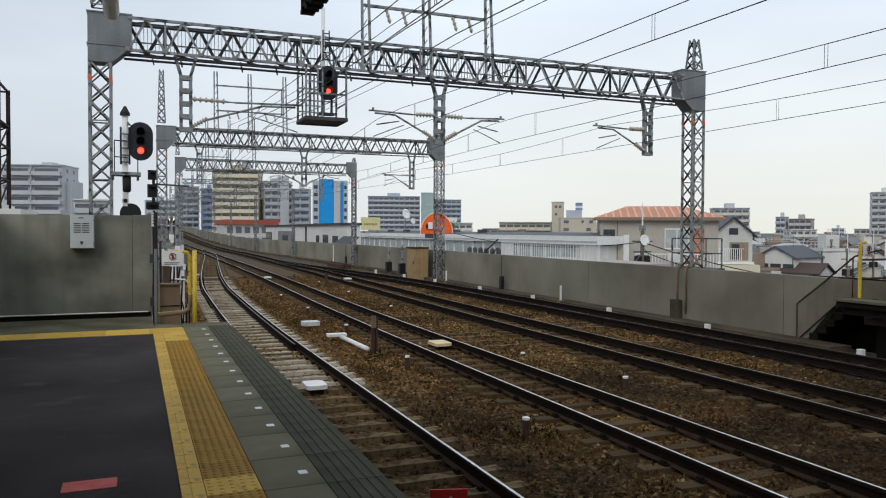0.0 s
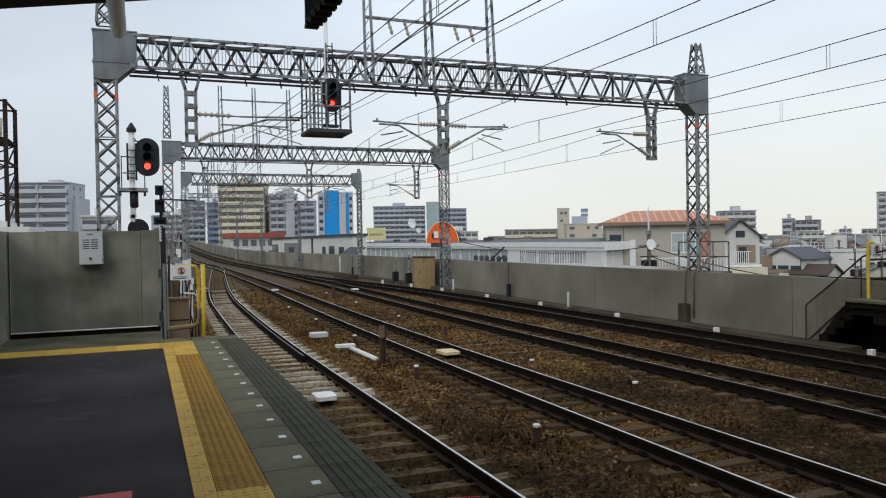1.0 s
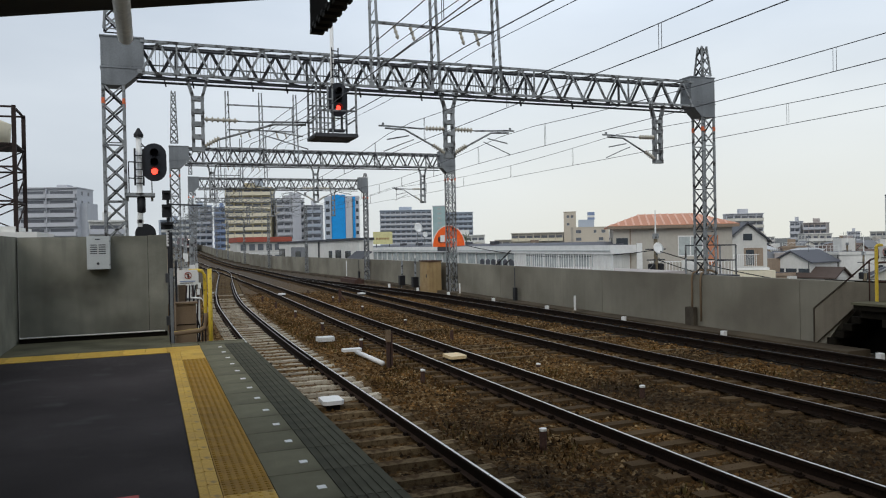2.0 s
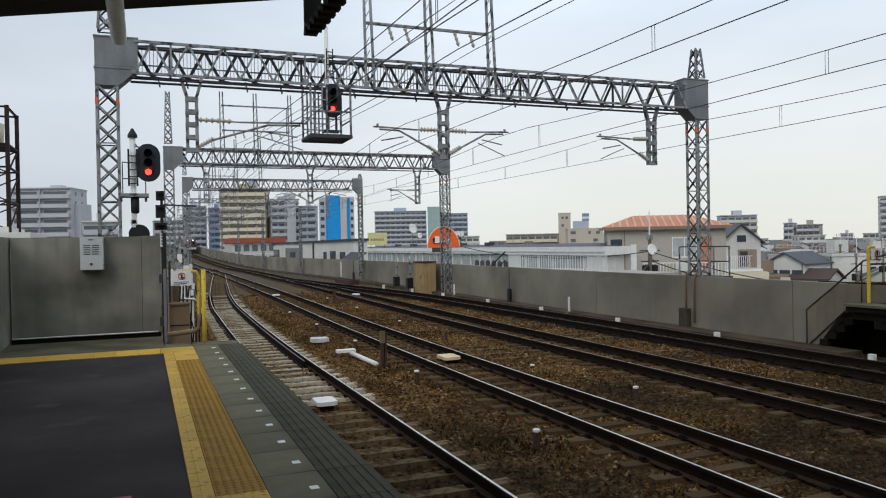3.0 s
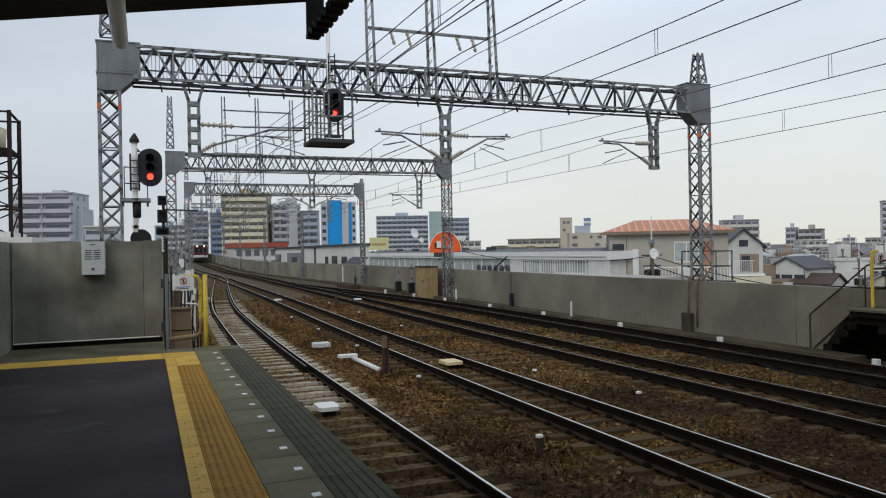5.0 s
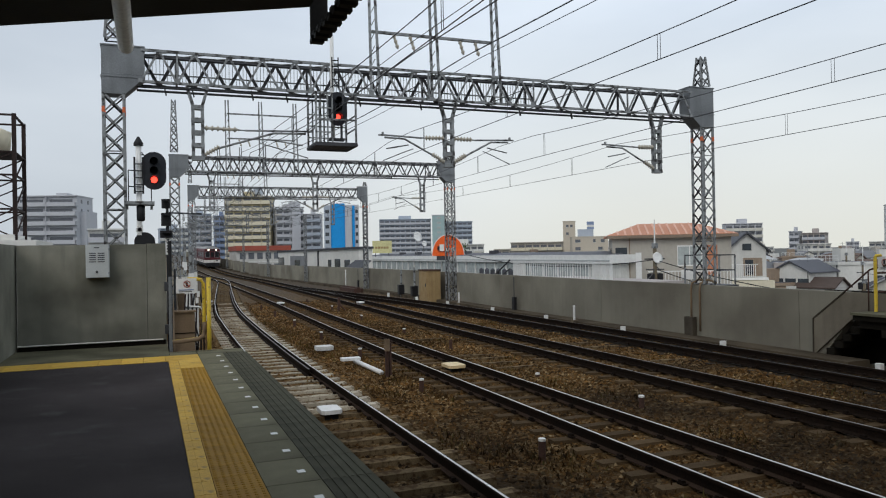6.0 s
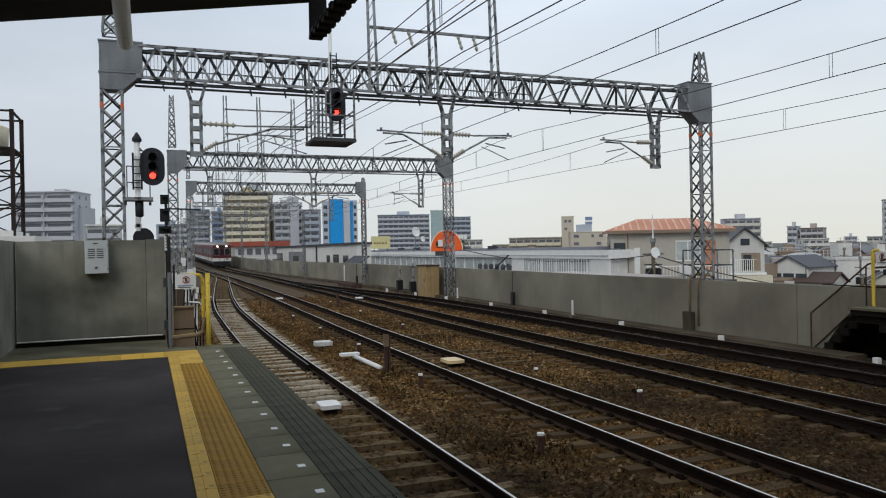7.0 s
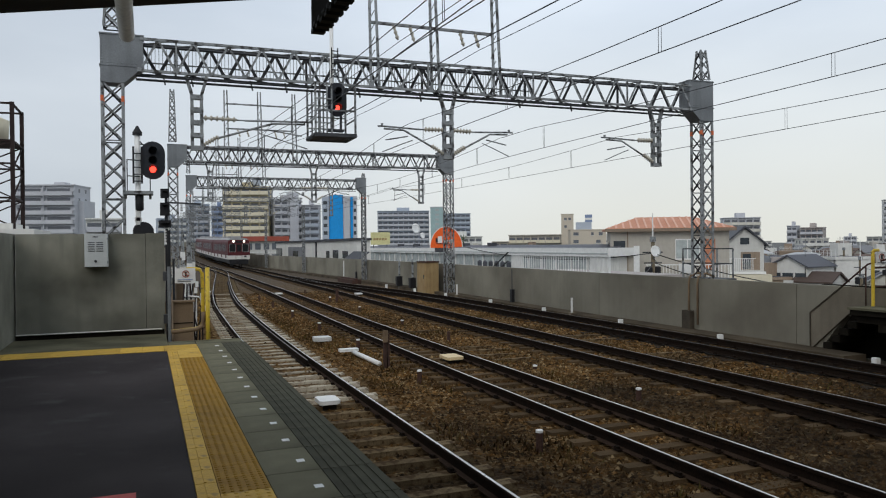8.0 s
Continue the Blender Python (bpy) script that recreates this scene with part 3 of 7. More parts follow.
def build_grime():
    """Oil-blackened ballast between the rails of the loop track."""
    s = Shape()
    ys = [-4 + 0.5 * i for i in range(140)]
    rng = random.Random(8)
    for y in ys:
        x = line_4(y)
        for k, d in enumerate((-0.95, -0.5, 0.0, 0.5, 0.95)):
            xx = x + d + (rng.uniform(-0.12, 0.12) if k in (0, 4) else 0)
            s.v.append((xx, y, ballast_z(xx, y) + (-0.02 if k in (0, 4) else 0.016)))
    s.f = [(j * 5 + i, j * 5 + i + 1, j * 5 + i + 6, j * 5 + i + 5) for j in range(len(ys) - 1) for i in range(4)]
    s.m = [0] * len(s.f)
    tagged(part("oiled_ballast", s, M["oiled"], smooth=True), "oil-blackened ballast between the loop rails", kind="structure")


build_grime()


def build_stones():
    """Loose ballast stones near the platform."""
    rng = random.Random(5)
    s = Shape()
    base = [(1, 0, 0), (0, 1, 0), (-1, 0, 0), (0, -1, 0), (0, 0, 1), (0.5, 0.5, -0.6)]
    faces = [(0, 1, 4), (1, 2, 4), (2, 3, 4), (3, 0, 4)]
    for _ in range(95000):
        y = 4.0 + 42.0 * rng.random() ** 1.7
        x = 1.7 + 13.2 * rng.random()
        if y > 14 and x < wall_left_x(y) + 0.4:
            continue
        if abs(x - line_1(y)) < 1.15 and rng.random() < (0.93 if y > 13 else 0.7):
            continue
        if any(abs(abs(x - l(y)) - 0.565) < 0.12 for l in (line_1, line_2, line_3, line_4)):
            continue
        r = rng.uniform(0.018, 0.042) * (1 + 0.014 * y)
        z = ballast_z(x, y) + rng.uniform(-0.012, 0.012)
        a = rng.uniform(0, 6.3)
        c, d = math.cos(a), math.sin(a)
        vs = []
        for bx, by, bz in base[:5]:
            k = r * rng.uniform(0.65, 1.25)
            vs.append((x + (bx * c - by * d) * k, y + (bx * d + by * c) * k, z + bz * k * 0.8 + (0 if bz else rng.uniform(-0.01, 0.008))))
        s.add(vs, faces)
    me = bpy.data.meshes.new("ballast_stones")
    me.from_pydata(s.v, [], s.f)
    me.materials.append(M["stones"])
    tagged(new("ballast_stones", me), "loose angular brown and grey ballast stones", "gravel", kind="stuff")


build_stones()


# ---- tracks ----
RAIL = [(-0.017, 0.0), (0.017, 0.0), (0.033, -0.007), (0.036, -0.038), (0.01, -0.05), (0.01, -0.14), (0.066, -0.162), (0.066, -0.172),
        (-0.066, -0.172), (-0.066, -0.162), (-0.01, -0.14), (-0.01, -0.05), (-0.036, -0.038), (-0.033, -0.007)]


def rail_shape(line, side, y0, y1):
    s = Shape()
    ys = [y0]
    while ys[-1] < y1:
        ys.append(ys[-1] + (1.5 if ys[-1] < 110 else 4.0))
    n = len(RAIL)
    for y in ys:
        x = line(y) + side * 0.566
        s.v += [(x + a, y, b + rise(y)) for a, b in RAIL]
    for i in range(len(ys) - 1):
        for j in range(n):
            s.f.append((i * n + j, i * n + (j + 1) % n, (i + 1) * n + (j + 1) % n, (i + 1) * n + j))
            s.m.append(1 if j == 0 else 2 if 5 <= j <= 9 else 0)
    return s


def sleeper_mesh(name, mat):
    s = Shape()
    top, bot = 0.095, 0.125
    ys = [(-1.0, -0.162), (-0.62, -0.168), (-0.4, -0.174), (0.4, -0.174), (0.62, -0.168), (1.0, -0.162)]
    for x, z in ys:
        s.v += [(x, -bot, -0.36), (x, -top, z), (x, top, z), (x, bot, -0.36)]
    for i in range(5):
        for j in range(3):
            s.f.append((4 * i + j, 4 * i + j + 1, 4 * i + 5 + j, 4 * i + 4 + j))
    s.f += [(0, 1, 2, 3), (23, 22, 21, 20)]
    s.m = [0] * len(s.f)
    return s.mesh(name, mat)


def fastening(s, x, y):
    s.box(x - 0.13, x + 0.13, y - 0.06, y + 0.06, -0.168, -0.15)
    for k in (-1, 1):
        s.box(x + k * 0.1 - 0.025, x + k * 0.1 + 0.025, y - 0.04, y + 0.04, -0.15, -0.115)


def build_track(name, line, y0, y1, label, head, sleeper_mat, lift, foot="rail_foot", guard=None):
    t = thing(name, label, "railway track", kind="structure")
    for side in (-1, 1):
        part("rail", rail_shape(line, side, y0, y1), [M["rail_side"], M[head], M[foot]], t, "steel rail with a worn head")
    if guard:
        part("guard_rail", rail_shape(lambda y: line(y) - 0.13, 1, guard[0], guard[1]), [M["rail_side"], M["rail_dull"], M["rail_side"]], t, "dark guard rail beside the curved rail")
    me = sleeper_mesh("sleeper", M[sleeper_mat])
    brown = sleeper_mesh("brown_sleeper", M["sleeper_brown"])
    rest = Shape()
    clips = Shape()
    k = 0
    y = max(y0, -4.0)
    rng = random.Random(9)
    while y < min(y1, 190):
        a = math.atan2(line(y - 0.5) - line(y + 0.5), 1.0)
        m = pose(line(y), y, lift + rise(y) + rng.uniform(-0.008, 0.008), 0, 0, math.degrees(a) + rng.uniform(-0.5, 0.5))
        if k < 110:
            # browner sleepers below y 13.2, and at random farther on
            piece("sleeper", brown if sleeper_mat == "sleeper" and (y < 13.2 or rng.random() < (y - 34) / 14) else me, t, m)
        else:
            x = line(y)
            rest.box(x - 1.0, x + 1.0, y - 0.1, y + 0.1, -0.36 + lift + rise(y), -0.17 + lift + rise(y))
        if y < 45:
            fastening(clips, line(y) - 0.566, y)
            fastening(clips, line(y) + 0.566, y)
        k += 1
        y += 0.62
    part("far_sleepers", rest, M["sleeper_brown" if sleeper_mat == "sleeper" else sleeper_mat], t, "sleepers farther down the line", kind="stuff")
    part("rail_fastenings", clips, M["rail_side"], t, "rusty rail clips and tie plates", kind="stuff")
    return t


build_track("track_1", line_1, -30, 103, "platform track with concrete sleepers and rusty rails", "rail_top", "sleeper", 0.012, guard=(17.0, 60.0))
build_track("track_2", line_2, -30, 300, "main track with bright worn rail heads", "rail_top", "sleeper_old", -0.012)
build_track("track_3", line_3, -30, 300, "main track on which the train approaches", "rail_worn", "sleeper_old", -0.012, "rail_side")
build_track("track_4", line_4, -30, 76, "loop track with dark rusty rails beside the parapet", "rail_dull", "sleeper_tar", -0.05, "rail_side")


# ---- parapets ----
def parapet(name, line, y0, y1, step, z0, z1, thick, mat, label, sign):
    """A wall of concrete segments with open joints and a coping line."""
    w = thing(name, label, "parapet wall", kind="structure")
    y = y0
    while y < y1 - 0.1:
        e = min(y + step, y1)
        s = Shape()
        a, b = line(y), line(e)
        ja, jb = y + 0.012, e - 0.012
        for q0, q1, lo, hi, out in ((ja, jb, z0, z1, 0.0),):
            ring = [(a, q0), (a + sign * thick, q0), (b + sign * thick, q1), (b, q1)]
            s.prism(ring if sign > 0 else ring[::-1], lo, hi + rise((y + e) / 2))
        part("wall_segment", s, M[mat], w)
        y = e
    return w


parapet("wall_east", wall_right_x, 15.1, 300, 9.4, -0.42, 1.45, 0.22, "concrete", "weathered grey concrete parapet beside the tracks", 1)
parapet("wall_west", wall_left_x, 14.8, 300, 9.4, -0.42, 0.75, -0.2, "concrete", "low grey concrete parapet beyond the platform end", 1)

# sill along the foot of the east parapet
s = Shape()
for i in range(26):
    y = 13.0 + 9.4 * i
    a, b = wall_right_x(y), wall_right_x(y + 9.35)
    s.prism([(a - 0.75, y), (a - 0.02, y), (b - 0.02, y + 9.35), (b - 0.75, y + 9.35)], -0.42, -0.16 + rise(y + 4.7))
tagged(part("parapet_sill", s, M["sill"]), "raised concrete strip along the foot of the parapet", kind="structure")

# the parapet's end: its top steps down to a stair and climbs again beside the opposite platform
def upright_x(outline, x0, x1, s=None):
    """Plate across x over an outline of (y, z)."""
    s = s or Shape()
    n = len(outline)
    s.add([(x0, y, z) for y, z in outline] + [(x1, y, z) for y, z in outline],
          [tuple(range(n)), tuple(range(n, 2 * n))[::-1]] + [(n + i, n + (i + 1) % n, (i + 1) % n, i) for i in range(n)])
    return s


w = thing("wall_stair_side", "concrete end of the parapet with a slanting stair side", "wall", kind="structure")
part("wall_segment", upright_x([(15.09, -0.42), (15.09, 1.45), (13.6, 1.45), (13.6, 0.7), (14.5, -0.42)], 16.2, 16.42), M["concrete"], w)
part("slanted_wall", upright_x([(14.56, -0.2), (14.56, 0.74), (13.60, 1.455), (9.0, 1.455), (9.0, 0.9), (13.3, 0.9)], 16.12, 16.19), M["stair_side"], w, "darker stained stair wall")
part("coping", Shape().bar((16.11, 14.57, 0.73), (16.11, 13.6, 1.465), 0.03, 0.03).bar((16.11, 14.57, -0.2), (16.11, 14.57, 0.74), 0.03, 0.03), M["stain"], w, "dark worn edge strip")
part("handrail", Shape().tube([(16.12, 13.6, 1.47), (16.12, 12.9, 2.02), (16.12, 12.2, 2.2)], 0.022, 8).tube([(16.12, 12.95, 1.0), (16.12, 12.95, 1.98)], 0.018, 6), M["rust"], w, "rusty stair handrail", smooth=True)
# Black steps and an added back wall paint the shaded stair void.
for i in range(6):
    y = 14.45 - 0.24 * i
    part("step", Shape().box(16.13, 17.1, y - 0.26, y, -0.36 + 0.2 * i, -0.20 + 0.2 * i, bevel=0.02), M["shade_and_joint"], w, "worn step coloured black for stairwell shade")
part("stairwell_wall", Shape().box(17.12, 17.3, 8.0, 15.1, -0.42, 1.42), M["shade_and_joint"], w, "stairwell wall coloured black for shade")


# ---- this platform ----
def build_platform():
    p = thing("platform", "station platform with a dark asphalt surface and tiled edge", "platform", kind="structure")
    s = Shape()
    s.prism([(-2.3, -60), (1.10, -60), (1.10, 12.6), (0.30, 12.75), (0.30, 13.98), (-2.3, 13.98)], -0.42, PLAT - 0.15)
    part("platform_base", s, M["deck"], p, "concrete platform base")
    s = Shape()
    s.prism([(-2.3, -60), (0.265, -60), (0.265, 11.55), (-2.3, 11.55)], PLAT - 0.15, PLAT - 0.004)
    part("asphalt_surface", s, M["asphalt"], p, "dark patched asphalt")
    part("end_paving", Shape().box(-2.3, 0.3, 12.155, 13.98, PLAT - 0.15, PLAT - 0.006), M["slab"], p, "grey concrete paving at the platform end")
    # edge slabs, each with a white square
    me = Shape().box(0.712, 1.075, -0.296, 0.296, PLAT - 0.149, PLAT, bevel=0.006).mesh("slab", M["slab"])
    dot = Shape().box(0.958, 1.013, -0.09, -0.02, PLAT - 0.002, PLAT + 0.003).mesh("marker", M["white"])
    rub = Shape()
    rub.box(1.08, 1.445, -0.296, 0.296, PLAT - 0.149, PLAT - 0.007)
    for i in range(6):
        x = 1.084 + i * 0.0605
        rub.box(x, x + 0.042, -0.296, 0.296, PLAT - 0.007, PLAT - 0.001)
    rub = rub.mesh("edge_strip", M["rubber"])
    for i in range(36):
        y = 11.87 - 0.6 * i
        piece("slab", me, p, pose(0, y, 0))
        piece("marker", dot, p, pose(0, y, 0))
        piece("edge_strip", rub, p, pose(0, y, 0))
    # narrow yellow line of small tiles
    me = Shape().box(0.268, 0.398, -0.147, 0.147, PLAT - 0.149, PLAT + 0.002, bevel=0.004)
    me.box(0.325, 0.339, -0.14, 0.14, PLAT + 0.002, PLAT + 0.007)
    me = me.mesh("line_tile", M["yellow_tile"])
    for i in range(70):
        piece("line_tile", me, p, pose(0, 11.4 - 0.3 * i, 0))
    # raised blocks
    raised = Shape().box(0.402, 0.706, -0.148, 0.148, PLAT - 0.149, PLAT + 0.002, bevel=0.004)
    flat = Shape().box(0.402, 0.706, -0.148, 0.148, PLAT - 0.149, PLAT + 0.002, bevel=0.004)
    for i in range(5):
        for j in range(5):
            raised.lathe((0.43 + 0.062 * i, -0.124 + 0.062 * j, PLAT + 0.002), (0, 0, 1), [(0, 0.017), (0.005, 0.011)], 6)
    for i in range(6):
        for j in range(6):
            flat.lathe((0.425 + 0.0515 * i, -0.128 + 0.0515 * j, PLAT + 0.002), (0, 0, 1), [(0, 0.015), (0.005, 0.010)], 6)
    new_tile = raised.mesh("tactile_tile", M["yellow_tile"])
    old_tile = flat.mesh("worn_tactile_tile", M["yellow_old"])
    for i in range(60):
        y = 10.55 - 0.3 * i
        fresh = 4.4 < y < 4.75 or y < 3.0
        piece("tactile_tile", new_tile if fresh else old_tile, p, pose(0, y, 0))
    # cross line of yellow tiles at the platform's end
    cross = Shape().box(-0.148, 0.148, -0.3, 0.3, PLAT - 0.149, PLAT + 0.002, bevel=0.004).mesh("cross_tile", M["yellow_tile"])
    for i in range(8):
        piece("cross_tile", cross, p, pose(-2.02 + 0.3 * i, 11.855, 0))
    corner = Shape().box(0.232, 0.706, 11.555, 12.15, PLAT - 0.149, PLAT + 0.0025).box(0.402, 0.706, 10.705, 11.55, PLAT - 0.149, PLAT + 0.0025)
    part("corner_tile", corner, M["yellow_tile"], p, "bright yellow corner paving")
    s = Shape().box(0.712, 1.41, 12.176, 12.525, PLAT - 0.149, PLAT - 0.002).box(0.305, 1.42, 12.53, 12.62, PLAT - 0.2, PLAT + 0.004).box(0.305, 0.7, 12.16, 12.525, PLAT - 0.149, PLAT - 0.001)
    part("end_kerb", s, M["slab"], p, "pale concrete end kerb")
    s = Shape().box(-0.37, -0.075, 4.76, 4.945, PLAT - 0.006, PLAT + 0.001)
    part("floor_mark", s, M["red_mark"], p, "worn red boarding mark")


build_platform()

# wall at the platform's end and along its back
w = thing("wall_end_panel", "grey concrete wall closing the platform's end", "wall", kind="structure")
part("wall_panel", Shape().box(-2.0, -0.012, 14.0, 14.2, PLAT - 0.4, 2.845), M["panel"], w)
part("wall_panel", Shape().box(-0.006, 0.30, 14.003, 14.2, PLAT - 0.4, 2.855), M["panel"], w)
part("wall_backing", Shape().box(-0.03, 0.01, 14.02, 14.15, PLAT - 0.4, 2.84), M["shade_and_joint"], w)
part("foot_strip", Shape().box(-2.0, 0.28, 13.93, 13.997, PLAT - 0.01, PLAT + 0.07), M["shade_and_joint"], w, "dark strip at the wall's foot")
part("drain_pipe", Shape().tube([(-1.99, 13.9, PLAT + 0.085), (0.24, 13.9, PLAT + 0.085)], 0.012), M["pipe"], w, "thin pale pipe along the wall's foot")
w = thing("wall_back", "grey panel wall along the back of the platform", "wall", kind="structure")
for i in range(23):
    part("wall_panel", Shape().box(-2.25, -2.03, 14.2 - 3.2 * (i + 1) + 0.012, 14.2 - 3.2 * i, PLAT - 0.4, 2.85), M["panel"], w)
# Unseen walls added behind the camera; the high one helps block the sky.
s = Shape().box(-2.3, 1.4, -60.3, -60.05, -0.4, 4.6)
s.box(1.41, 20.9, -32.3, -32.0, 4.6, 9.0)
tagged(part("wall_rear", s, M["panel"]), "plain grey walls added unseen to close the rear", kind="structure")


# ---- canopy over the camera ----
def build_canopy():
    c = thing("platform_canopy", "dark station canopy with a corrugated roof edge", "canopy", kind="structure")
    ye = 5.75
    s = Shape()
    s.extrude_y([(-2.6, 3.90), (1.21, 4.53), (1.21, 4.75), (-2.6, 4.75)], -60, ye)
    part("soffit", s, M["canopy"], c, "dark canopy soffit")
    s = Shape().box(1.21, 1.345, ye - 0.03, ye, 4.275, 4.75)
    part("gable_plate", s, M["canopy"], c, "dark end plate")
    s = Shape()
    n = 0
    y = ye - 0.03
    while y > -12:
        zz = 4.235 + (0.035 if n % 2 else 0.0)
        xx = 1.30 + (0.045 if n % 2 else 0.0)
        s.box(1.20, xx, y - 0.075, y, zz, zz + 0.03)
        y -= 0.075
        n += 1
    part("corrugated_edge", s, M["canopy"], c, "corrugated sheet roof edge")
    s = Shape().tube([(-0.11, -40, 4.11), (-0.11, 5.75, 4.11)], 0.052, 14)
    part("pipe", s, M["pipe"], c, "pale grey painted conduit", smooth=True)


build_canopy()

# Unseen slab over the tracks behind, added to cut sky light near the platform.
s = Shape().box(-2.3, 20.9, -32.3, -6.0, 9.0, 11.5)
tagged(part("concourse_bridge", s, M["stain"]), "unseen dark slab added to block the rear sky", kind="structure")

# ---- the opposite platform's end ----
p = thing("opposite_platform", "end of the opposite platform with a concrete edge", "platform", kind="structure")
# Slab body, hollow and beam carry the underside's shade as black colour.
part("platform_slab", Shape().box(15.3, 20.5, -60, 12.72, 0.86, 0.985), M["shade_and_joint"], p, "platform slab coloured dark for shade")
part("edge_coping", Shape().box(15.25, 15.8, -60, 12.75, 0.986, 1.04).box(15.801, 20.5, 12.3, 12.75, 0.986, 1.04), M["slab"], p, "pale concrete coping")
part("support_wall", Shape().box(16.13, 20.5, -60, 12.3, -0.42, 0.878), M["shade_and_joint"], p, "wall coloured black for the hollow's shade")
part("edge_beam", Shape().box(15.4, 15.6, -14, 12.6, 0.68, 0.878), M["shade_and_joint"], p, "edge beam coloured dark for shade")
s = Shape().tube([(15.92, 12.6, 1.04), (15.92, 12.6, 2.33), (15.97, 12.6, 2.36), (16.1, 12.6, 2.36)], 0.04, 10)
# Unseen canopy and back wall, added to shade the near tracks.
c = thing("added_canopy", "unseen dark canopy added opposite to block sky", "canopy", kind="structure")
part("soffit", Shape().extrude_y([(14.1, 5.05), (21.0, 4.2), (21.0, 4.5), (14.1, 5.3)], -60, 9.6), M["canopy"], c)
part("back_wall", Shape().box(20.5, 20.8, -60, 9.0, -0.4, 4.3), M["panel"], c)
f = thing("yellow_barrier", "yellow painted steel barrier post with a rail", "barrier")
part("post", s, M["yellow_paint"], f)
part("notice", Shape().box(15.97, 16.32, 12.55, 12.565, 2.02, 2.33), M["white"], f, "white notice board with a red ring")
ring = Shape()
for k in range(16):
    a, c2 = 2 * math.pi * k / 16, 2 * math.pi * (k + 1) / 16
    ring.bar((16.145 + 0.075 * math.cos(a), 12.544, 2.2 + 0.075 * math.sin(a)), (16.145 + 0.075 * math.cos(c2), 12.544, 2.2 + 0.075 * math.sin(c2)), 0.008, 0.018)
part("ban_ring", ring, M["roof_red"], f, "red ban ring")
part("notice_mark", Shape().box(16.12, 16.17, 12.54, 12.548, 2.15, 2.25), M["black"], f)
part("lettering", Shape().box(16.02, 16.27, 12.54, 12.548, 2.06, 2.075), M["steel_dark"], f)
part("rail", Shape().tube([(15.92, 12.6, 1.5), (17.1, 12.6, 1.5)], 0.025, 8).tube([(15.92, 12.6, 1.95), (17.1, 12.6, 1.95)], 0.025, 8).tube([(17.1, 12.6, 1.04), (17.1, 12.6, 2.0)], 0.03, 8), M["rust"], f, "rusty rails")
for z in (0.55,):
    part("ledge", Shape().box(15.95, 16.12, 6.0, 12.5, z - 0.12, z + 0.06), M["stain"], p, "dark ledge under the slab")


# ---- overhead line gantries ----
def lattice(s, cx, cy, w, z0, z1, leg=0.05, step=None, w2=None):
    """Four angle legs with crossing flats on every face."""
    w2 = w if w2 is None else w2
    step = step or w * 1.05
    h, h2 = w / 2, w2 / 2
    for a in (-1, 1):
        for b in (-1, 1):
            s.bar((cx + a * h, cy + b * h, z0), (cx + a * h2, cy + b * h2, z1), leg)
    n = max(1, round((z1 - z0) / step))
    for i in range(n):
        t0, t1 = i / n, (i + 1) / n
        a0, a1 = h + (h2 - h) * t0, h + (h2 - h) * t1
        za, zb = z0 + (z1 - z0) * t0, z0 + (z1 - z0) * t1
        flip = 1 if i % 2 else -1
        for k in (-1, 1):
            # rear and side flats use the dark copy, painting the mast's shaded faces
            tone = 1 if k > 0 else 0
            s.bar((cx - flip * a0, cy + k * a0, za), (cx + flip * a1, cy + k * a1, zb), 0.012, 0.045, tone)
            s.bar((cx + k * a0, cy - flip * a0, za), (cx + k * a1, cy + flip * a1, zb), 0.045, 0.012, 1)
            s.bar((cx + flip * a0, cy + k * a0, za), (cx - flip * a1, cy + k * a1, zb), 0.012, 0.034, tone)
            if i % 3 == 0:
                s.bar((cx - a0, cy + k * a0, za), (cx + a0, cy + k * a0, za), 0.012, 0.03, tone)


def beam_lattice(s, x0, x1, cy, zb, zt, wy, step):
    h = wy / 2
    for b in (-1, 1):
        for z in (zb, zt):
            # the beam's rear face is dark too, its shade put into the colour
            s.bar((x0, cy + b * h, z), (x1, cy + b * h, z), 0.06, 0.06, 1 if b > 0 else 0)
    n = max(2, round((x1 - x0) / step))
    for i in range(n):
        a, b = x0 + (x1 - x0) * i / n, x0 + (x1 - x0) * (i + 1) / n
        m = (a + b) / 2
        s.bar((a, cy - h, zb), (m, cy - h, zt), 0.012, 0.052)
        s.bar((m, cy - h, zt), (b, cy - h, zb), 0.012, 0.052)
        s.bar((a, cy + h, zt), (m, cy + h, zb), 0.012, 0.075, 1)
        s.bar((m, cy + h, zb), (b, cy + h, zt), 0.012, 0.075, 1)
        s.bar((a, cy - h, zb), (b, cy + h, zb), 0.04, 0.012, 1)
        s.bar((a, cy + h, zt), (b, cy - h, zt), 0.04, 0.012)
        s.bar((m, cy - h, zt), (m, cy + h, zt), 0.04, 0.03)
        s.box(m - 0.07, m + 0.07, cy - h - 0.016, cy - h - 0.008, zt - 0.075, zt + 0.02)
        s.box(a - 0.07, a + 0.07, cy - h - 0.016, cy - h - 0.008, zb - 0.02, zb + 0.07)
        if i % 4 == 1:
            s.bar((a, cy - h, zb), (a, cy - h, zt), 0.04)
            s.bar((a, cy + h, zb), (a, cy + h, zt), 0.05, mat=1)


def insulator(s, p, q, n=6, r=0.075):
    p, q = Vector(p), Vector(q)
    d = q - p
    L = d.length
    rings = [(0, 0.025)]
    for i in range(n):
        t = L * (i + 0.2) / n
        rings += [(t, 0.035), (t + L * 0.25 / n, r), (t + L * 0.5 / n, 0.035)]
    rings.append((L, 0.025))
    s.lathe(p, d, rings, 10)


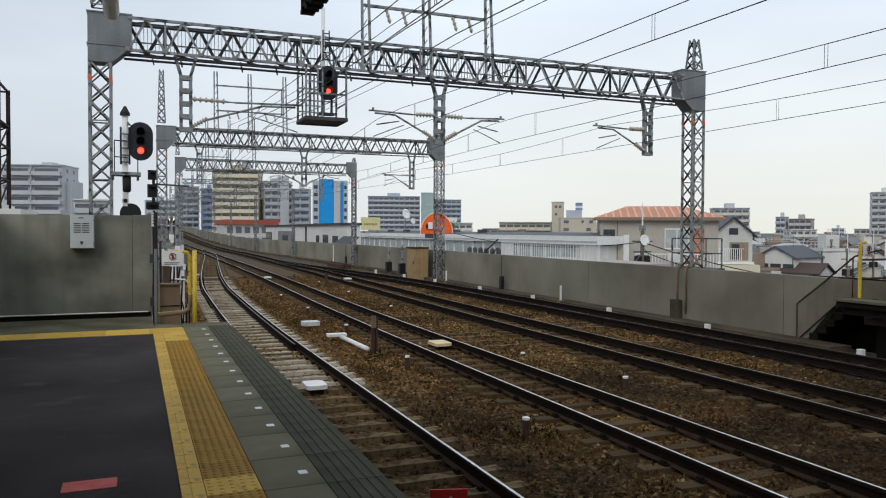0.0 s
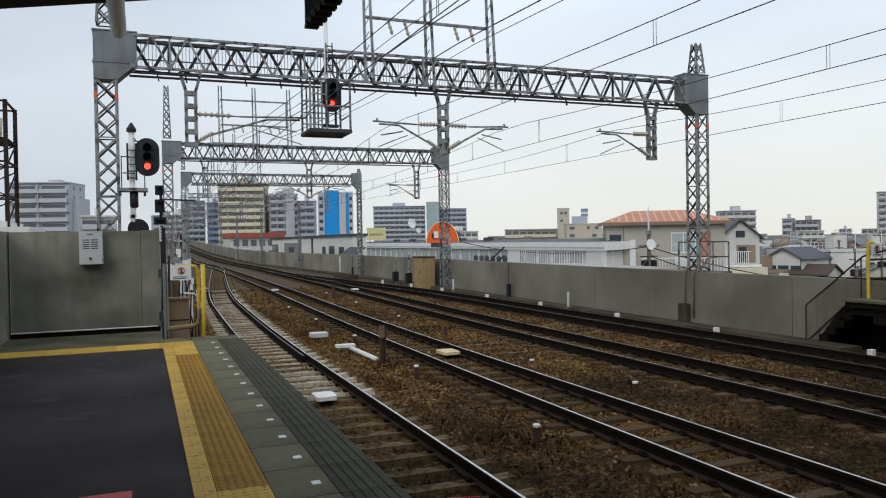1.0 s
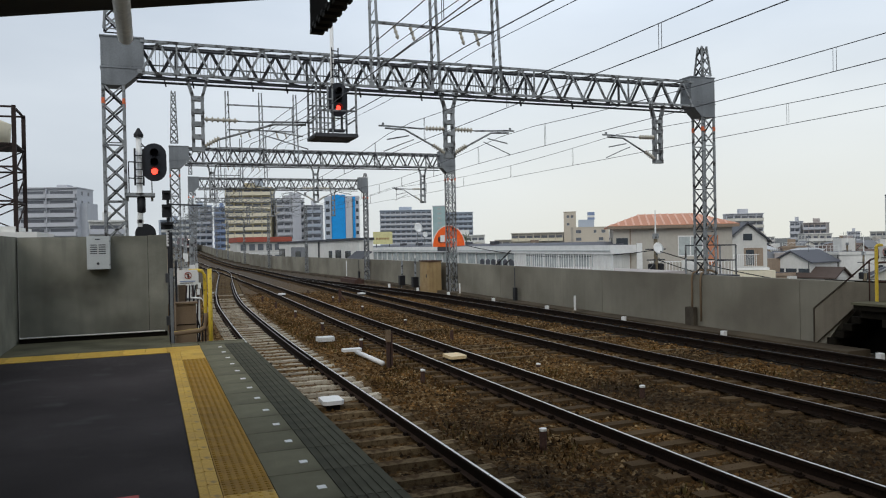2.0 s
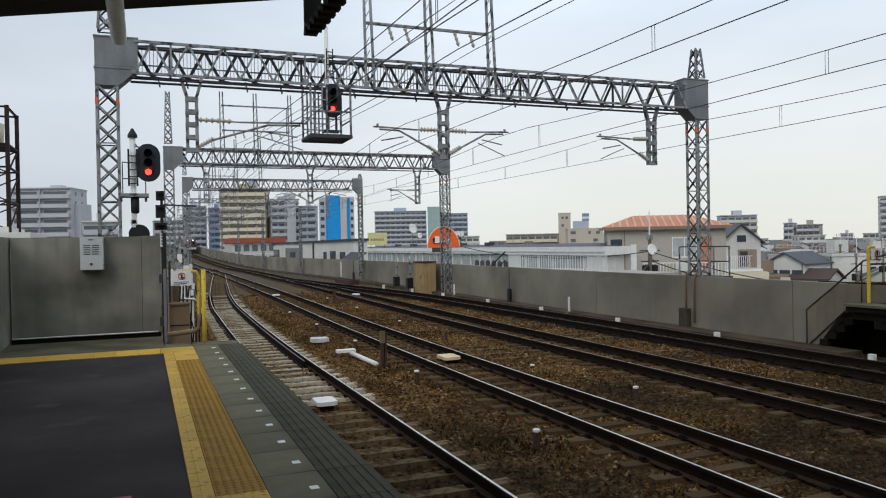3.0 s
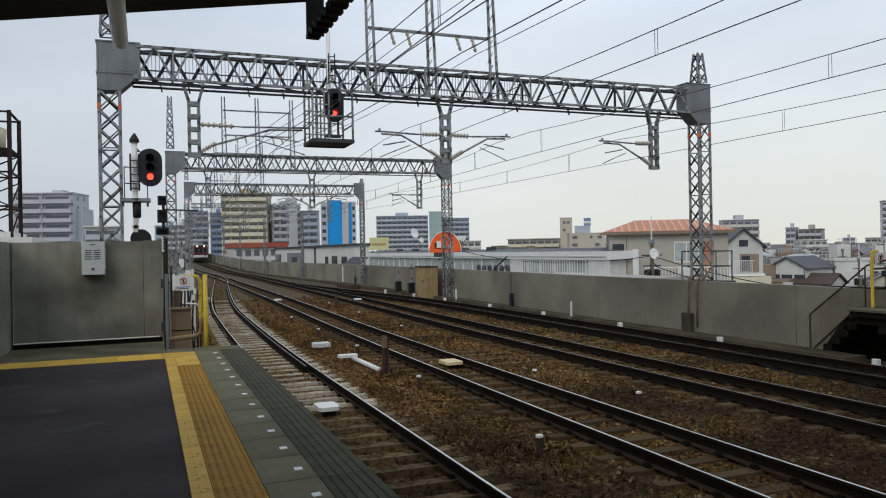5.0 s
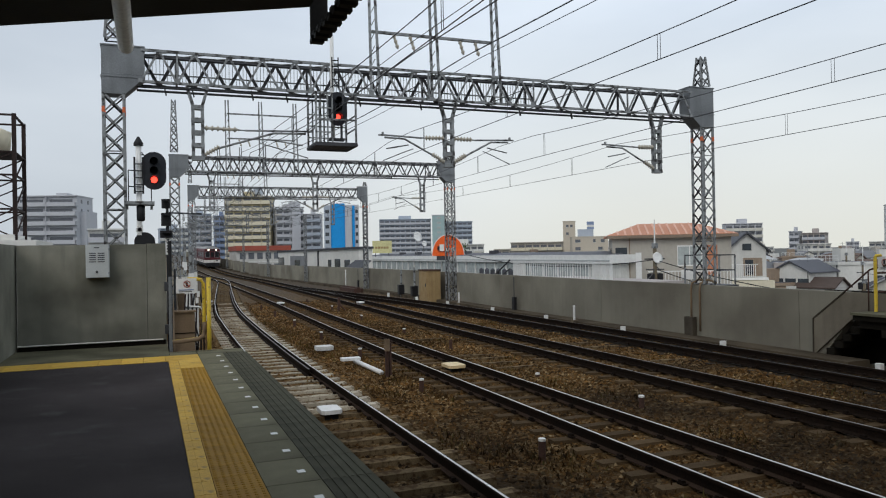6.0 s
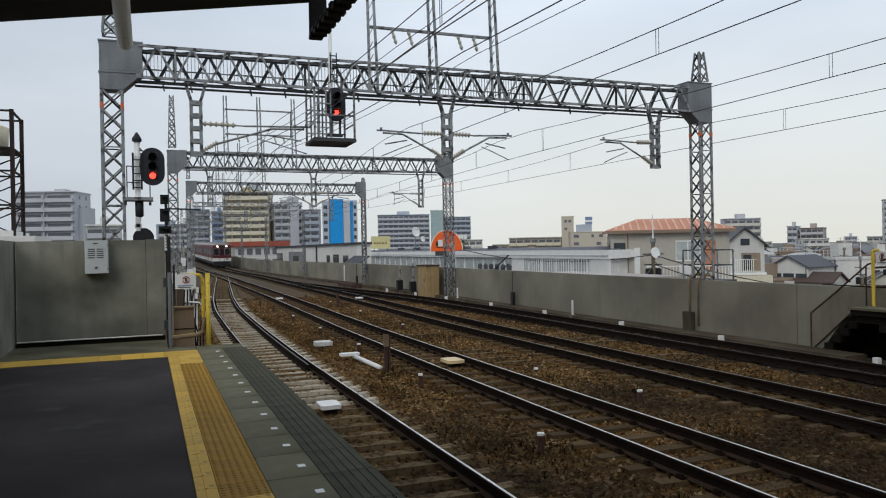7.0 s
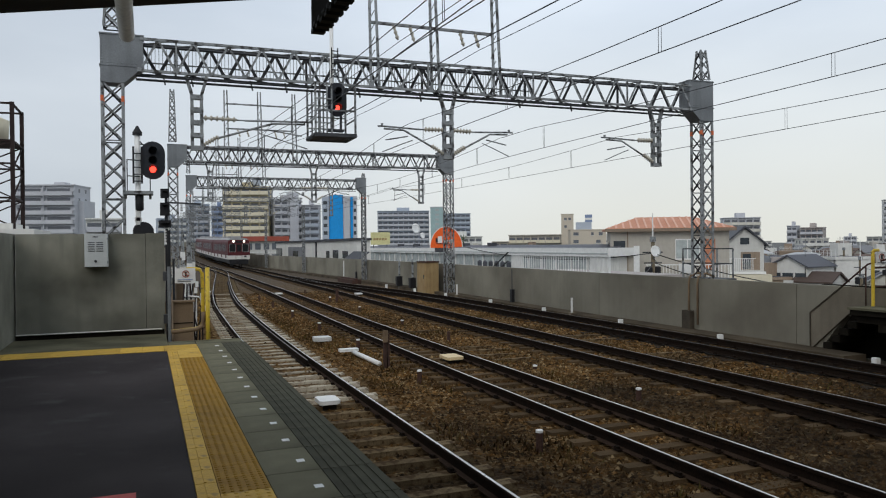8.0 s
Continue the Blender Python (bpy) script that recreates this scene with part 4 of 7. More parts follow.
def cantilever(par, x, y, xe, z):
    """Bracket from a drop post at x to the wire at xe: top tube, stay, insulators, steady arm."""
    k = 1 if xe > x else -1
    L = abs(xe - x)
    s = Shape()
    s.tube([(x + k * L * 0.42, y, z + 0.62), (xe - k * 0.1, y, z + 0.66), (xe + k * 0.12, y, z + 0.66)], 0.024)
    s.tube([(x + k * 0.45, y, z + 0.15), (x + k * L * 0.68, y, z + 0.58), (xe - k * 0.05, y, z + 0.6)], 0.027)
    s.tube([(x + k * 0.2, y, z + 0.64), (x + k * L * 0.45, y, z + 0.62)], 0.018)
    s.tube([(x + k * L * 0.62, y, z + 0.42), (x + k * L * 0.95, y, z + 0.30)], 0.018)
    s.tube([(x + k * L * 0.55, y, z + 0.32), (x + k * L * 0.72, y, z + 0.2), (xe, y, z - 0.02)], 0.014)
    s.bar((xe, y, z + 0.66), (xe, y, z + 0.74), 0.05)
    part("cantilever", s, M["steel"], par, "bent steel bracket tubes")
    s = Shape()
    insulator(s, (x + k * 0.14, y, z + 0.64), (x + k * (0.14 + 0.3 * L), y, z + 0.63))
    part("insulator", s, M["insulator"], par, "ribbed pale insulator", smooth=True)
    s = Shape()
    insulator(s, (x + k * 0.14, y, z - 0.02), (x + k * 0.5, y, z + 0.2))
    part("insulator", s, M["insulator"], par, "ribbed pale insulator", smooth=True)


def drop_post(par, x, y, z0, z1):
    s = Shape()
    for k in (-1, 1):
        s.bar((x + k * 0.16, y, z1), (x + k * 0.16, y, z1 + 0.001), 0.1, 0.1)
        s.bar((x + k * 0.11, y, z0), (x + k * 0.11, y, z1 - 0.45), 0.07, 0.14)
        s.bar((x + k * 0.11, y, z1 - 0.45), (x + k * 0.24, y, z1), 0.07, 0.12)
    n = 4
    for i in range(n + 1):
        z = z0 + (z1 - 0.5 - z0) * i / n
        s.box(x - 0.15, x + 0.15, y - 0.08, y + 0.08, z - 0.055, z + 0.055)
    part("drop_post", s, M["steel"], par, "pale steel drop post with batten plates")


def knee(par, x, y, k, zt, zb, w):
    """Riveted corner box with its haunch under the beam's end; k points along the beam."""
    s = Shape()
    h = w / 2 + 0.03
    a, b = x - k * h, x + k * (h + 0.42)
    lo, hi = min(a, b), max(a, b)
    s.box(lo, hi, y - h, y + h, zb + 0.10, zt)
    s.box(lo - 0.02, hi + 0.02, y - h - 0.02, y + h + 0.02, zt, zt + 0.03)
    s.box(lo - 0.02, hi + 0.02, y - h - 0.015, y + h + 0.015, zb + 0.07, zb + 0.10)
    ring = [(a, zb - 0.32), (x + k * h, zb - 0.32), (b, zb + 0.07), (a, zb + 0.07)]
    s.extrude_y(ring, y - h, y + h)
    part("knee_box", s, M["plate"], par, "riveted grey steel corner box")
    s = Shape()
    for i in range(9):
        z = zb + 0.14 + (zt - zb - 0.18) * i / 8
        s.lathe((a + k * 0.04, y - h, z), (0, -1, 0), [(0, 0.018), (0.012, 0.01)], 6)
    for i in range(9):
        xx = a + (b - a) * (i + 0.5) / 9
        s.lathe((xx, y - h, zb + 0.14), (0, -1, 0), [(0, 0.018), (0.012, 0.01)], 6)
    part("rivets", s, M["plate"], par, kind="stuff")


def gantry(y, xl, xr, posts, arms, rack, lift_l, lift_r, screen=None, base_l=-0.3, base_r=-0.3, bands=True, dz=0.0, slim=False):
    g = thing("overhead_line_gantry", "grey steel lattice gantry spanning the tracks and carrying overhead wires", "gantry", group="gantries over the tracks")
    dz += rise(y)
    zt, zb, w = 7.47 + dz, (7.06 if slim else 6.73) + dz, 0.44 if y < 50 else 0.24 if slim else 0.30
    for x, base, k, top in ((xl, base_l, 1, lift_l), (xr, base_r, -1, lift_r)):
        s = Shape()
        lattice(s, x, y, w, base, zb - 0.3, 0.06)
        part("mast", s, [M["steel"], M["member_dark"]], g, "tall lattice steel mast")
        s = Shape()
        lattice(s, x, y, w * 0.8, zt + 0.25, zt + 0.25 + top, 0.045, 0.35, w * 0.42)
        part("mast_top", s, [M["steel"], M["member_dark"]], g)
        if bands:
            for a in (-1, 1):
                for b in (-1, 1):
                    s = Shape().box(x + a * w / 2 - 0.034, x + a * w / 2 + 0.034, y + b * w / 2 - 0.034, y + b * w / 2 + 0.034, zb - 0.75, zb - 0.62)
                    part("orange_band", s, M["orange_paint"], g, "faded orange painted band")
        if not slim:
            knee(g, x, y, k, zt + (0.05 if x < (xl + xr) / 2 else 0.16), zb, w)
    s = Shape()
    beam_lattice(s, xl + (0.1 if slim else 0.6), xr - (0.1 if slim else 0.6), y, zb, zt, 0.3 if slim else 0.5, 1.3 if slim else 0.78)
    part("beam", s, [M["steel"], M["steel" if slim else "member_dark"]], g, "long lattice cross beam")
    for dx, dy, zc, rad in () if slim else ((0.6, 0.1, zb - 0.14, 0.03), (3.5, -0.1, zb - 0.1, 0.022), (0.6, 0.0, zt - 0.1, 0.035)):
        s = Shape().tube([(xl + 0.5, y + dy, zc), (xr - dx, y + dy, zc)], rad, 6)
        part("cable_conduit", s, M["steel_dark"], g, "dark cable conduit along the beam")
    if screen:
        s = Shape()
        for x in (0.42, 1.05, 2.45, 3.3, 5.2, 6.9, 9.9, 11.6):
            s.bar((x, y - 0.05, zb - 0.02), (x + 0.05, y - 0.05, zb - 0.26), 0.03, 0.05)
        part("hanger_stub", s, M["member_dark"], g, "short dark hangers under the beam", kind="stuff")
        s = Shape()
        n = int((screen[1] - screen[0]) / 0.085)
        for i in range(n):
            x = screen[0] + (screen[1] - screen[0]) * i / n
            s.bar((x, y + 0.33, zb + 0.1), (x, y + 0.33, zt + 0.02), 0.012)
        s.bar((screen[0], y + 0.33, zb + 0.32), (screen[1], y + 0.33, zb + 0.32), 0.03)
        part("walkway_screen", s, M["steel"], g, "fine vertical bars of a walkway screen", kind="stuff")
    for x in posts:
        drop_post(g, x, y, 5.0 + rise(y), zb)
    for x, xe in arms:
        cantilever(g, x, y - 0.02, xe, 5.1 + rise(y))
    # rack of upright pairs above the beam with feeder insulators
    if rack:
        s = Shape()
        for x in rack:
            s.bar((x - 0.09, y - 0.2, zb), (x - 0.07, y, zt + 3.0), 0.06)
            s.bar((x + 0.13, y - 0.2, zb), (x + 0.07, y, zt + 3.0), 0.06)
            for i in range(7):
                z = zt + 0.35 * i
                s.bar((x - 0.08, y, z), (x + 0.08, y, z + 0.3), 0.02)
        for z in (zt + 1.02, zt + 2.3):
            s.bar((rack[0], y, z), (rack[-1], y, z), 0.07)
        part("feeder_rack", s, M["steel"], g, "upright steel rack for feeder wires")
        for x in feeder_x(rack):
            s = Shape()
            insulator(s, (x, y, zt + 1.0), (x + 0.12, y, zt + 0.62), 3, 0.06)
            part("insulator", s, M["insulator"], g, "hanging porcelain insulators", smooth=True)
    return g


def feeder_x(rack):
    a, b = rack[0], rack[-1]
    w = b - a
    return [a + w * 0.17, a + w * 0.30, a + w * 0.71, a + w * 0.84]


G = [19.0, 40.0, 58.0, 78.0, 98.0, 119.0, 140.0, 162.0]
gantry(19.0, -0.68, 16.45, [1.18, 7.74, 14.68], [(1.18, 3.85), (7.74, 5.85), (7.74, 9.6), (14.68, 12.8)], [5.6, 7.3, 9.15], 1.35, 0.95, (0.0, 10.6), base_r=1.46)
gantry(40.0, 1.3, 16.28, [3.1, 8.45, 14.6], [(8.45, 6.5), (8.45, 10.5), (14.6, 12.9)], [3.9, 5.6, 7.4], 2.6, 0.2, dz=0.24)
gantry(58.0, 2.95, 16.25, [8.9, 13.6], [(8.9, 7.3), (8.9, 10.9)], [5.0, 6.6, 8.4], 1.6, 0.3, dz=0.36)
for yy in G[3:]:
    a, b = wall_left_x(yy) + 0.75, wall_right_x(yy) - 0.35
    c = (line_2(yy) + line_3(yy)) / 2
    gantry(yy, a, b, [c], [(c, line_2(yy) + 0.2), (c, line_3(yy) - 0.2)], [a + 1.6, a + 3.0, a + 4.4], 1.0, 0.4, bands=False, dz=0.15, slim=True)


# ---- overhead wires ----
def overhead(line, ys, shift, label, hang, z_mess, sag=0.28, swing=0.16, z_contact=5.12):
    """Contact wire and sagging messenger; shift moves the near spans aside, hang is where the hangers begin."""
    t = thing("overhead_wire", label, "overhead wire")

    def at(y):
        i = max(k for k in range(len(ys) - 1) if ys[k] <= y)
        u = (y - ys[i]) / (ys[i + 1] - ys[i])
        x = line(y) + swing * (1 if i % 2 else -1) * (1 - 2 * u) + shift * min(1.0, max(0.0, (44 - y) / 14))
        return (x, y, z_contact + rise(y)), (x, y, z_mess + rise(y) - 4 * u * (1 - u) * sag)

    steps = [ys[0] + (ys[-1] - 0.01 - ys[0]) * k / 90 for k in range(91)]
    part("contact_wire", Shape().tube([at(y)[0] for y in steps], 0.0075, 5), M["wire"], t)
    part("messenger_wire", Shape().tube([at(y)[1] for y in steps], 0.0075, 5), M["wire"], t)
    y = hang - 9.0
    while y < min(90, ys[-1] - 1):
        a, b = at(y)
        drop = Shape().tube([a, b], 0.005, 4).tube([(a[0], y + 0.06, a[2]), (b[0], y + 0.06, b[2])], 0.005, 4)
        part("dropper", drop, M["wire"], t, "thin paired hanger wires")
        y += 4.4


span = [-26.0, -3.0] + G
wire_4 = smooth_line([(-60, 13.75), (10, 13.45), (19, 13.24), (25, 13.12), (31, 12.97), (40, 12.7), (58, 11.6), (76, 11.3)], 6)
overhead(line_1, span[:6], 0.2, "contact wire and messenger over the platform track", 8.0, 5.8)
overhead(line_2, span, -0.12, "contact wire and messenger over the main track", 8.3, 5.74)
overhead(line_3, span, -0.36, "contact wire and messenger over the approaching train's track", 8.6, 5.78, 0.3)
overhead(wire_4, span[:6], 0.0, "contact wire and messenger over the loop track", 12.9, 5.8, 0.26, 0.0)


def feeders():
    racks = {19.0: [5.6, 9.15], 40.0: [3.9, 7.4], 58.0: [5.0, 8.4]}
    for k in range(4):
        pts = []
        for y in (-26.0, 19.0, 40.0, 58.0, 78.0, 98.0, 119.0, 140.0, 162.0):
            if y in racks:
                x = feeder_x(racks[y])[k] + 0.12
            elif y < 0:
                x = feeder_x(racks[19.0])[k] + 0.12
            else:
                a = wall_left_x(y) + 2.35
                x = feeder_x([a, a + 2.8])[k]
            pts.append((x, y, 8.02 + rise(y)))
        line = []
        for i in range(len(pts) - 1):
            for j in range(8):
                u = j / 8
                p = Vector(pts[i]).lerp(Vector(pts[i + 1]), u)
                line.append((p.x, p.y, p.z - 4 * u * (1 - u) * (0.55 if i == 0 else 0.25)))
        t = thing("feeder_wire", "dark feeder wire strung between the gantry racks", "wire", group="feeder wires")
        part("wire", Shape().tube(line, 0.016 if k in (1, 2) else 0.010, 5), M["wire"], t)


feeders()


# ---- signals ----
def signal_head(par, cx, y, cz, w, h, lit):
    """Oval backplate with hooded lenses, one of them red and lit; faces -y."""
    part("backplate", Shape().plate(oval(cx, cz, w, h), y, y + 0.03), M["signal_grey"], par, "dark oval backplate")
    case = part("lamp_case", Shape().box(cx - w * 0.27, cx + w * 0.27, y + 0.03, y + 0.22, cz - h * 0.36, cz + h * 0.36, bevel=0.03), M["black"], par)
    for i in range(3):
        z = cz + h * 0.24 - i * h * 0.24
        s = Shape()
        n, r = 12, w * 0.17
        arc = [math.pi * (k / n * 1.3 - 0.15) for k in range(n + 1)]
        outer = [(cx + r * 1.07 * math.cos(q), z + r * 1.07 * math.sin(q)) for q in arc]
        inner = [(cx + r * math.cos(q), z + r * math.sin(q)) for q in reversed(arc)]
        s.extrude_y(outer + inner, y - 0.17, y)
        lens_at = case
        part("hood", s, M["black"], lens_at, "black lens hood")
        part("lens", Shape().lathe((cx, y + 0.004, z), (0, -1, 0), [(0, w * 0.14), (0.03, w * 0.125)], 16), M["red_lamp"] if i == lit else M["lens_off"], lens_at,
             "glowing red lens" if i == lit else "unlit dark lens")


def ladder(par, x, y, z0, z1, w=0.16, step=0.16, mat="black", bar=0.025):
    s = Shape()
    s.bar((x - w / 2, y, z0), (x - w / 2, y, z1), bar).bar((x + w / 2, y, z0), (x + w / 2, y, z1), bar)
    z = z0 + 0.05
    while z < z1:
        s.bar((x - w / 2, y, z), (x + w / 2, y, z), 0.022)
        z += step
    part("ladder", s, M[mat], par, "narrow black ladder")


g = thing("home_signal", "railway signal showing red on a white pole beside a lattice mast", "railway signal")
part("pole", Shape().tube([(-0.15, 17.6, -0.4), (-0.15, 17.6, 5.1)], 0.06, 12), M["white"], g, "white pole", smooth=True)
part("finial", Shape().lathe((-0.15, 17.6, 5.06), (0, 0, 1), [(0, 0.1), (0.06, 0.1), (0.2, 0.02)], 12), M["black"], g, "black pointed cap")
signal_head(g, 0.16, 17.5, 4.51, 0.5, 0.83, 2)
ladder(g, -0.15, 17.5, 4.0, 4.8, 0.17, 0.15, bar=0.04)
s = Shape().box(-0.44, 0.16, 17.35, 17.85, 3.76, 3.83)
for x in (-0.4, 0.1):
    s.bar((x, 17.4, 3.76), (x, 17.8, 3.7), 0.05)
part("work_platform", s, M["steel"], g, "small grey work platform")
s = Shape()
for a, b in (((-0.36, 17.4, 3.83), (-0.36, 17.4, 4.5)), ((-0.36, 17.4, 4.5), (-0.1, 17.5, 4.5)), ((-0.36, 17.4, 4.15), (-0.1, 17.5, 4.15)), ((0.1, 17.5, 3.83), (0.1, 17.5, 4.1)),
             ((-0.1, 17.55, 4.86), (0.2, 17.55, 4.82)), ((-0.1, 17.55, 4.92), (-0.05, 17.55, 4.86))):
    s.bar(a, b, 0.022)
part("rail_bars", s, M["steel_dark"], g, "thin dark handrail bars")
part("transformer", Shape().lathe((-0.12, 17.5, 3.4), (0, 0, 1), [(0, 0.05), (0.03, 0.085), (0.33, 0.085), (0.36, 0.05)], 12), M["black"], g, "black cylinder below the platform", smooth=True)
part("bracket", Shape().box(-0.22, -0.08, 17.45, 17.62, 3.18, 3.26).box(-0.19, -0.11, 17.45, 17.62, 3.1, 3.4), M["dim_white"], g)
part("round_shield", Shape().lathe((-0.05, 17.5, 2.95), (0, -1, 0), [(0, 0.215), (0.04, 0.215)], 24), M["black"], g, "round black shield")

g = thing("repeater_signal", "slim stack of dark signal boxes on a black pole", "railway signal")
part("pole", Shape().tube([(0.36, 15.0, -0.4), (0.36, 15.0, 3.7)], 0.025, 8), M["black"], g)
for z0, z1, w in ((3.53, 3.70, 0.15), (3.20, 3.44, 0.17), (2.98, 3.11, 0.22)):
    part("signal_box", Shape().box(0.335 - w / 2, 0.335 + w / 2, 14.85, 15.0, z0, z1, bevel=0.02), M["black"], g, "black signal box")
    part("hood", Shape().box(0.335 - w / 3, 0.335 + w / 3, 14.72, 14.85, z1 - 0.05, z1 - 0.03), M["black"], g)
part("bracket", Shape().bar((0.36, 14.95, 3.46), (0.36, 14.95, 3.52), 0.05).bar((0.36, 15.0, 3.45), (1.0, 15.4, 3.45), 0.03).bar((0.36, 14.95, 3.12), (0.36, 14.95, 3.19), 0.06), M["steel_dark"], g)
part("name_plate", Shape().box(0.315, 0.405, 14.88, 14.9, 2.66, 2.975), M["white"], g, "white plate with small dark marks")
for i in range(5):
    part("lettering", Shape().box(0.34, 0.38, 14.872, 14.88, 2.92 - i * 0.055, 2.95 - i * 0.055), M["black"], g)

g = thing("gantry_signal", "railway signal showing red in a steel cage hung under the gantry", "railway signal")
signal_head(g, 4.53, 18.5, 6.29, 0.48, 0.86, 2)
part("pole", Shape().tube([(4.45, 18.72, 5.5), (4.45, 18.72, 8.2)], 0.05, 10), M["white"], g, "white pole", smooth=True)
ladder(g, 4.5, 18.6, 6.85, 7.62)
s = Shape()
x0, x1, y0, y1, z0, z1 = 3.93, 4.94, 18.3, 19.3, 5.36, 6.66
for x in (x0, x1):
    for y in (y0, y1):
        s.bar((x, y, z0), (x, y, z1), 0.045)
    for z in (z0 + 0.42, z0 + 0.75, z1):
        s.bar((x, y0, z), (x, y1, z), 0.03)
for x in (x0 + 0.12, x0 + 0.3, x0 + 0.42):
    s.bar((x, y0 + 0.05, z0), (x, y0 + 0.05, z1), 0.035)
    s.bar((x, y1, z0), (x, y1, z1), 0.035)
for z in (z0 + 0.62,):
    s.bar((x0, y0, z), (x1, y0, z), 0.04)
for z in (z0 + 0.3, z0 + 0.6, z0 + 0.9):
    s.bar((x0, y0, z), (x0 + 0.42, y0, z), 0.03)
    s.bar((x0, y1, z), (x1, y1, z), 0.03)
part("cage_frame", s, M["steel"], g, "welded grey steel cage")
s = Shape()
for k in range(9):
    xx = x0 + (x1 - x0) * k / 8
    s.bar((xx, y0, z0), (xx, y1, z0), 0.1, 0.03)
s.box(x0 - 0.03, x1 + 0.03, y0 - 0.03, y0 + 0.02, z0 - 0.04, z0 + 0.05).box(x0 - 0.03, x1 + 0.03, y1 - 0.02, y1 + 0.03, z0 - 0.04, z0 + 0.05)
s.box(x0 - 0.03, x0 + 0.02, y0, y1, z0 - 0.04, z0 + 0.05).box(x1 - 0.02, x1 + 0.03, y0, y1, z0 - 0.04, z0 + 0.05)
part("cage_floor", s, M["steel_dark"], g, "grated cage floor", kind="stuff")
part("mount", Shape().box(4.3, 4.72, 18.6, 18.75, 5.5, 5.56).bar((4.4, 18.6, 5.5), (4.4, 18.6, 5.95), 0.05).bar((4.64, 18.6, 5.5), (4.64, 18.6, 5.95), 0.05), M["steel_dark"], g)

# ---- at the platform's end ----
b = thing("equipment_box", "light grey metal equipment box with vent slots hung on the wall", "equipment box")
part("case", Shape().box(-0.96, -0.60, 13.80, 13.998, 2.29, 2.845, bevel=0.012), M["box_grey"], b)
for i in range(5):
    for x in (-0.905, -0.775):
        part("vent_slot", Shape().box(x, x + 0.105, 13.796, 13.80, 2.69 - i * 0.036, 2.705 - i * 0.036), M["steel_dark"], b)
part("lock", Shape().lathe((-0.79, 13.80, 2.385), (0, -1, 0), [(0, 0.022), (0.02, 0.018)], 12), M["steel_dark"], b, "round lock")
part("label_plate", Shape().box(-0.83, -0.75, 13.795, 13.80, 2.785, 2.80), M["steel_dark"], b)
for z in (2.36, 2.76):
    part("hinge", Shape().box(-0.615, -0.595, 13.79, 13.82, z - 0.02, z + 0.02), M["steel"], b)

f = thing("yellow_fence", "yellow pipe fence with a white no-entry notice", "fence")
part("post", Shape().tube([(0.92, 12.7, 0.7), (0.92, 12.7, 2.27)], 0.035, 10), M["yellow_paint"], f, smooth=True)
part("bent_rail", Shape().tube([(0.60, 12.75, 2.25), (0.74, 12.75, 2.25), (0.81, 12.75, 2.235), (0.845, 12.75, 2.17), (0.85, 12.75, 1.9), (0.85, 12.75, 1.45), (0.83, 12.75, 1.33), (0.76, 12.75, 1.28), (0.36, 12.75, 1.25)], 0.03, 10), M["yellow_paint"], f, "bent pipe, yellow above and rusty below", smooth=True)
part("rusty_pipe", Shape().tube([(0.856, 12.72, 1.55), (0.852, 12.72, 1.42), (0.83, 12.715, 1.325), (0.76, 12.71, 1.275), (0.36, 12.71, 1.245)], 0.036, 10), M["brown_plate"], f, "rusted lower run", smooth=True)
part("notice", Shape().box(0.42, 0.73, 12.62, 12.635, 2.03, 2.265), M["white"], f, "white notice with a red ring")
ring = Shape()
for k in range(20):
    a, c = 2 * math.pi * k / 20, 2 * math.pi * (k + 1) / 20
    ring.bar((0.585 + 0.05 * math.cos(a), 12.615, 2.175 + 0.05 * math.sin(a)), (0.585 + 0.05 * math.cos(c), 12.615, 2.175 + 0.05 * math.sin(c)), 0.006, 0.014)
ring.bar((0.55, 12.615, 2.21), (0.62, 12.615, 2.14), 0.006, 0.012)
part("ban_ring", ring, M["roof_red"], f, "red ban ring")
part("notice_mark", Shape().box(0.572, 0.598, 12.612, 12.617, 2.14, 2.205), M["black"], f)
part("lettering", Shape().box(0.46, 0.69, 12.615, 12.62, 2.075, 2.09), M["apt_blue"], f)
part("lettering", Shape().box(0.46, 0.66, 12.615, 12.62, 2.05, 2.06), M["steel_dark"], f)

g = thing("cable_riser", "dark vertical cable pipes with clamps beside the wall end", "cable pipe")
part("pipe", Shape().tube([(0.37, 13.98, -0.3), (0.37, 13.98, 2.9)], 0.03, 8), M["black"], g)
part("pipe", Shape().tube([(0.45, 14.1, -0.3), (0.45, 14.1, 2.4)], 0.02, 8), M["steel_dark"], g)
for z in (1.35, 2.1):
    part("clamp", Shape().box(0.27, 0.40, 13.9, 14.0, z - 0.08, z + 0.08), M["steel_dark"], g, "clamp plate")

g = thing("brown_block", "brown weathered timber-faced block standing past the platform end", "block")
part("body", Shape().prism([(0.42, 13.5), (0.74, 13.5), (0.76, 13.75), (0.42, 13.75)], -0.3, 1.66), M["brown_plate"], g)
part("cap", Shape().box(0.41, 0.77, 13.47, 13.78, 1.66, 1.685), M["brown_plate"], g, "worn cap")
for z in (0.85, 1.3):
    part("seam", Shape().box(0.42, 0.74, 13.492, 13.5, z, z + 0.015), M["shade_and_joint"], g)
g = thing("retaining_slab", "brown stained concrete slab behind the fence", "slab")
part("slab", upright_x([(14.3, -0.3), (14.3, 1.95), (15.6, 2.05), (17.5, 1.5), (17.5, -0.3)], 0.50, 0.62), M["brown_plate"], g)
g = thing("grey_post", "pale grey square steel post beside the wall end", "post")
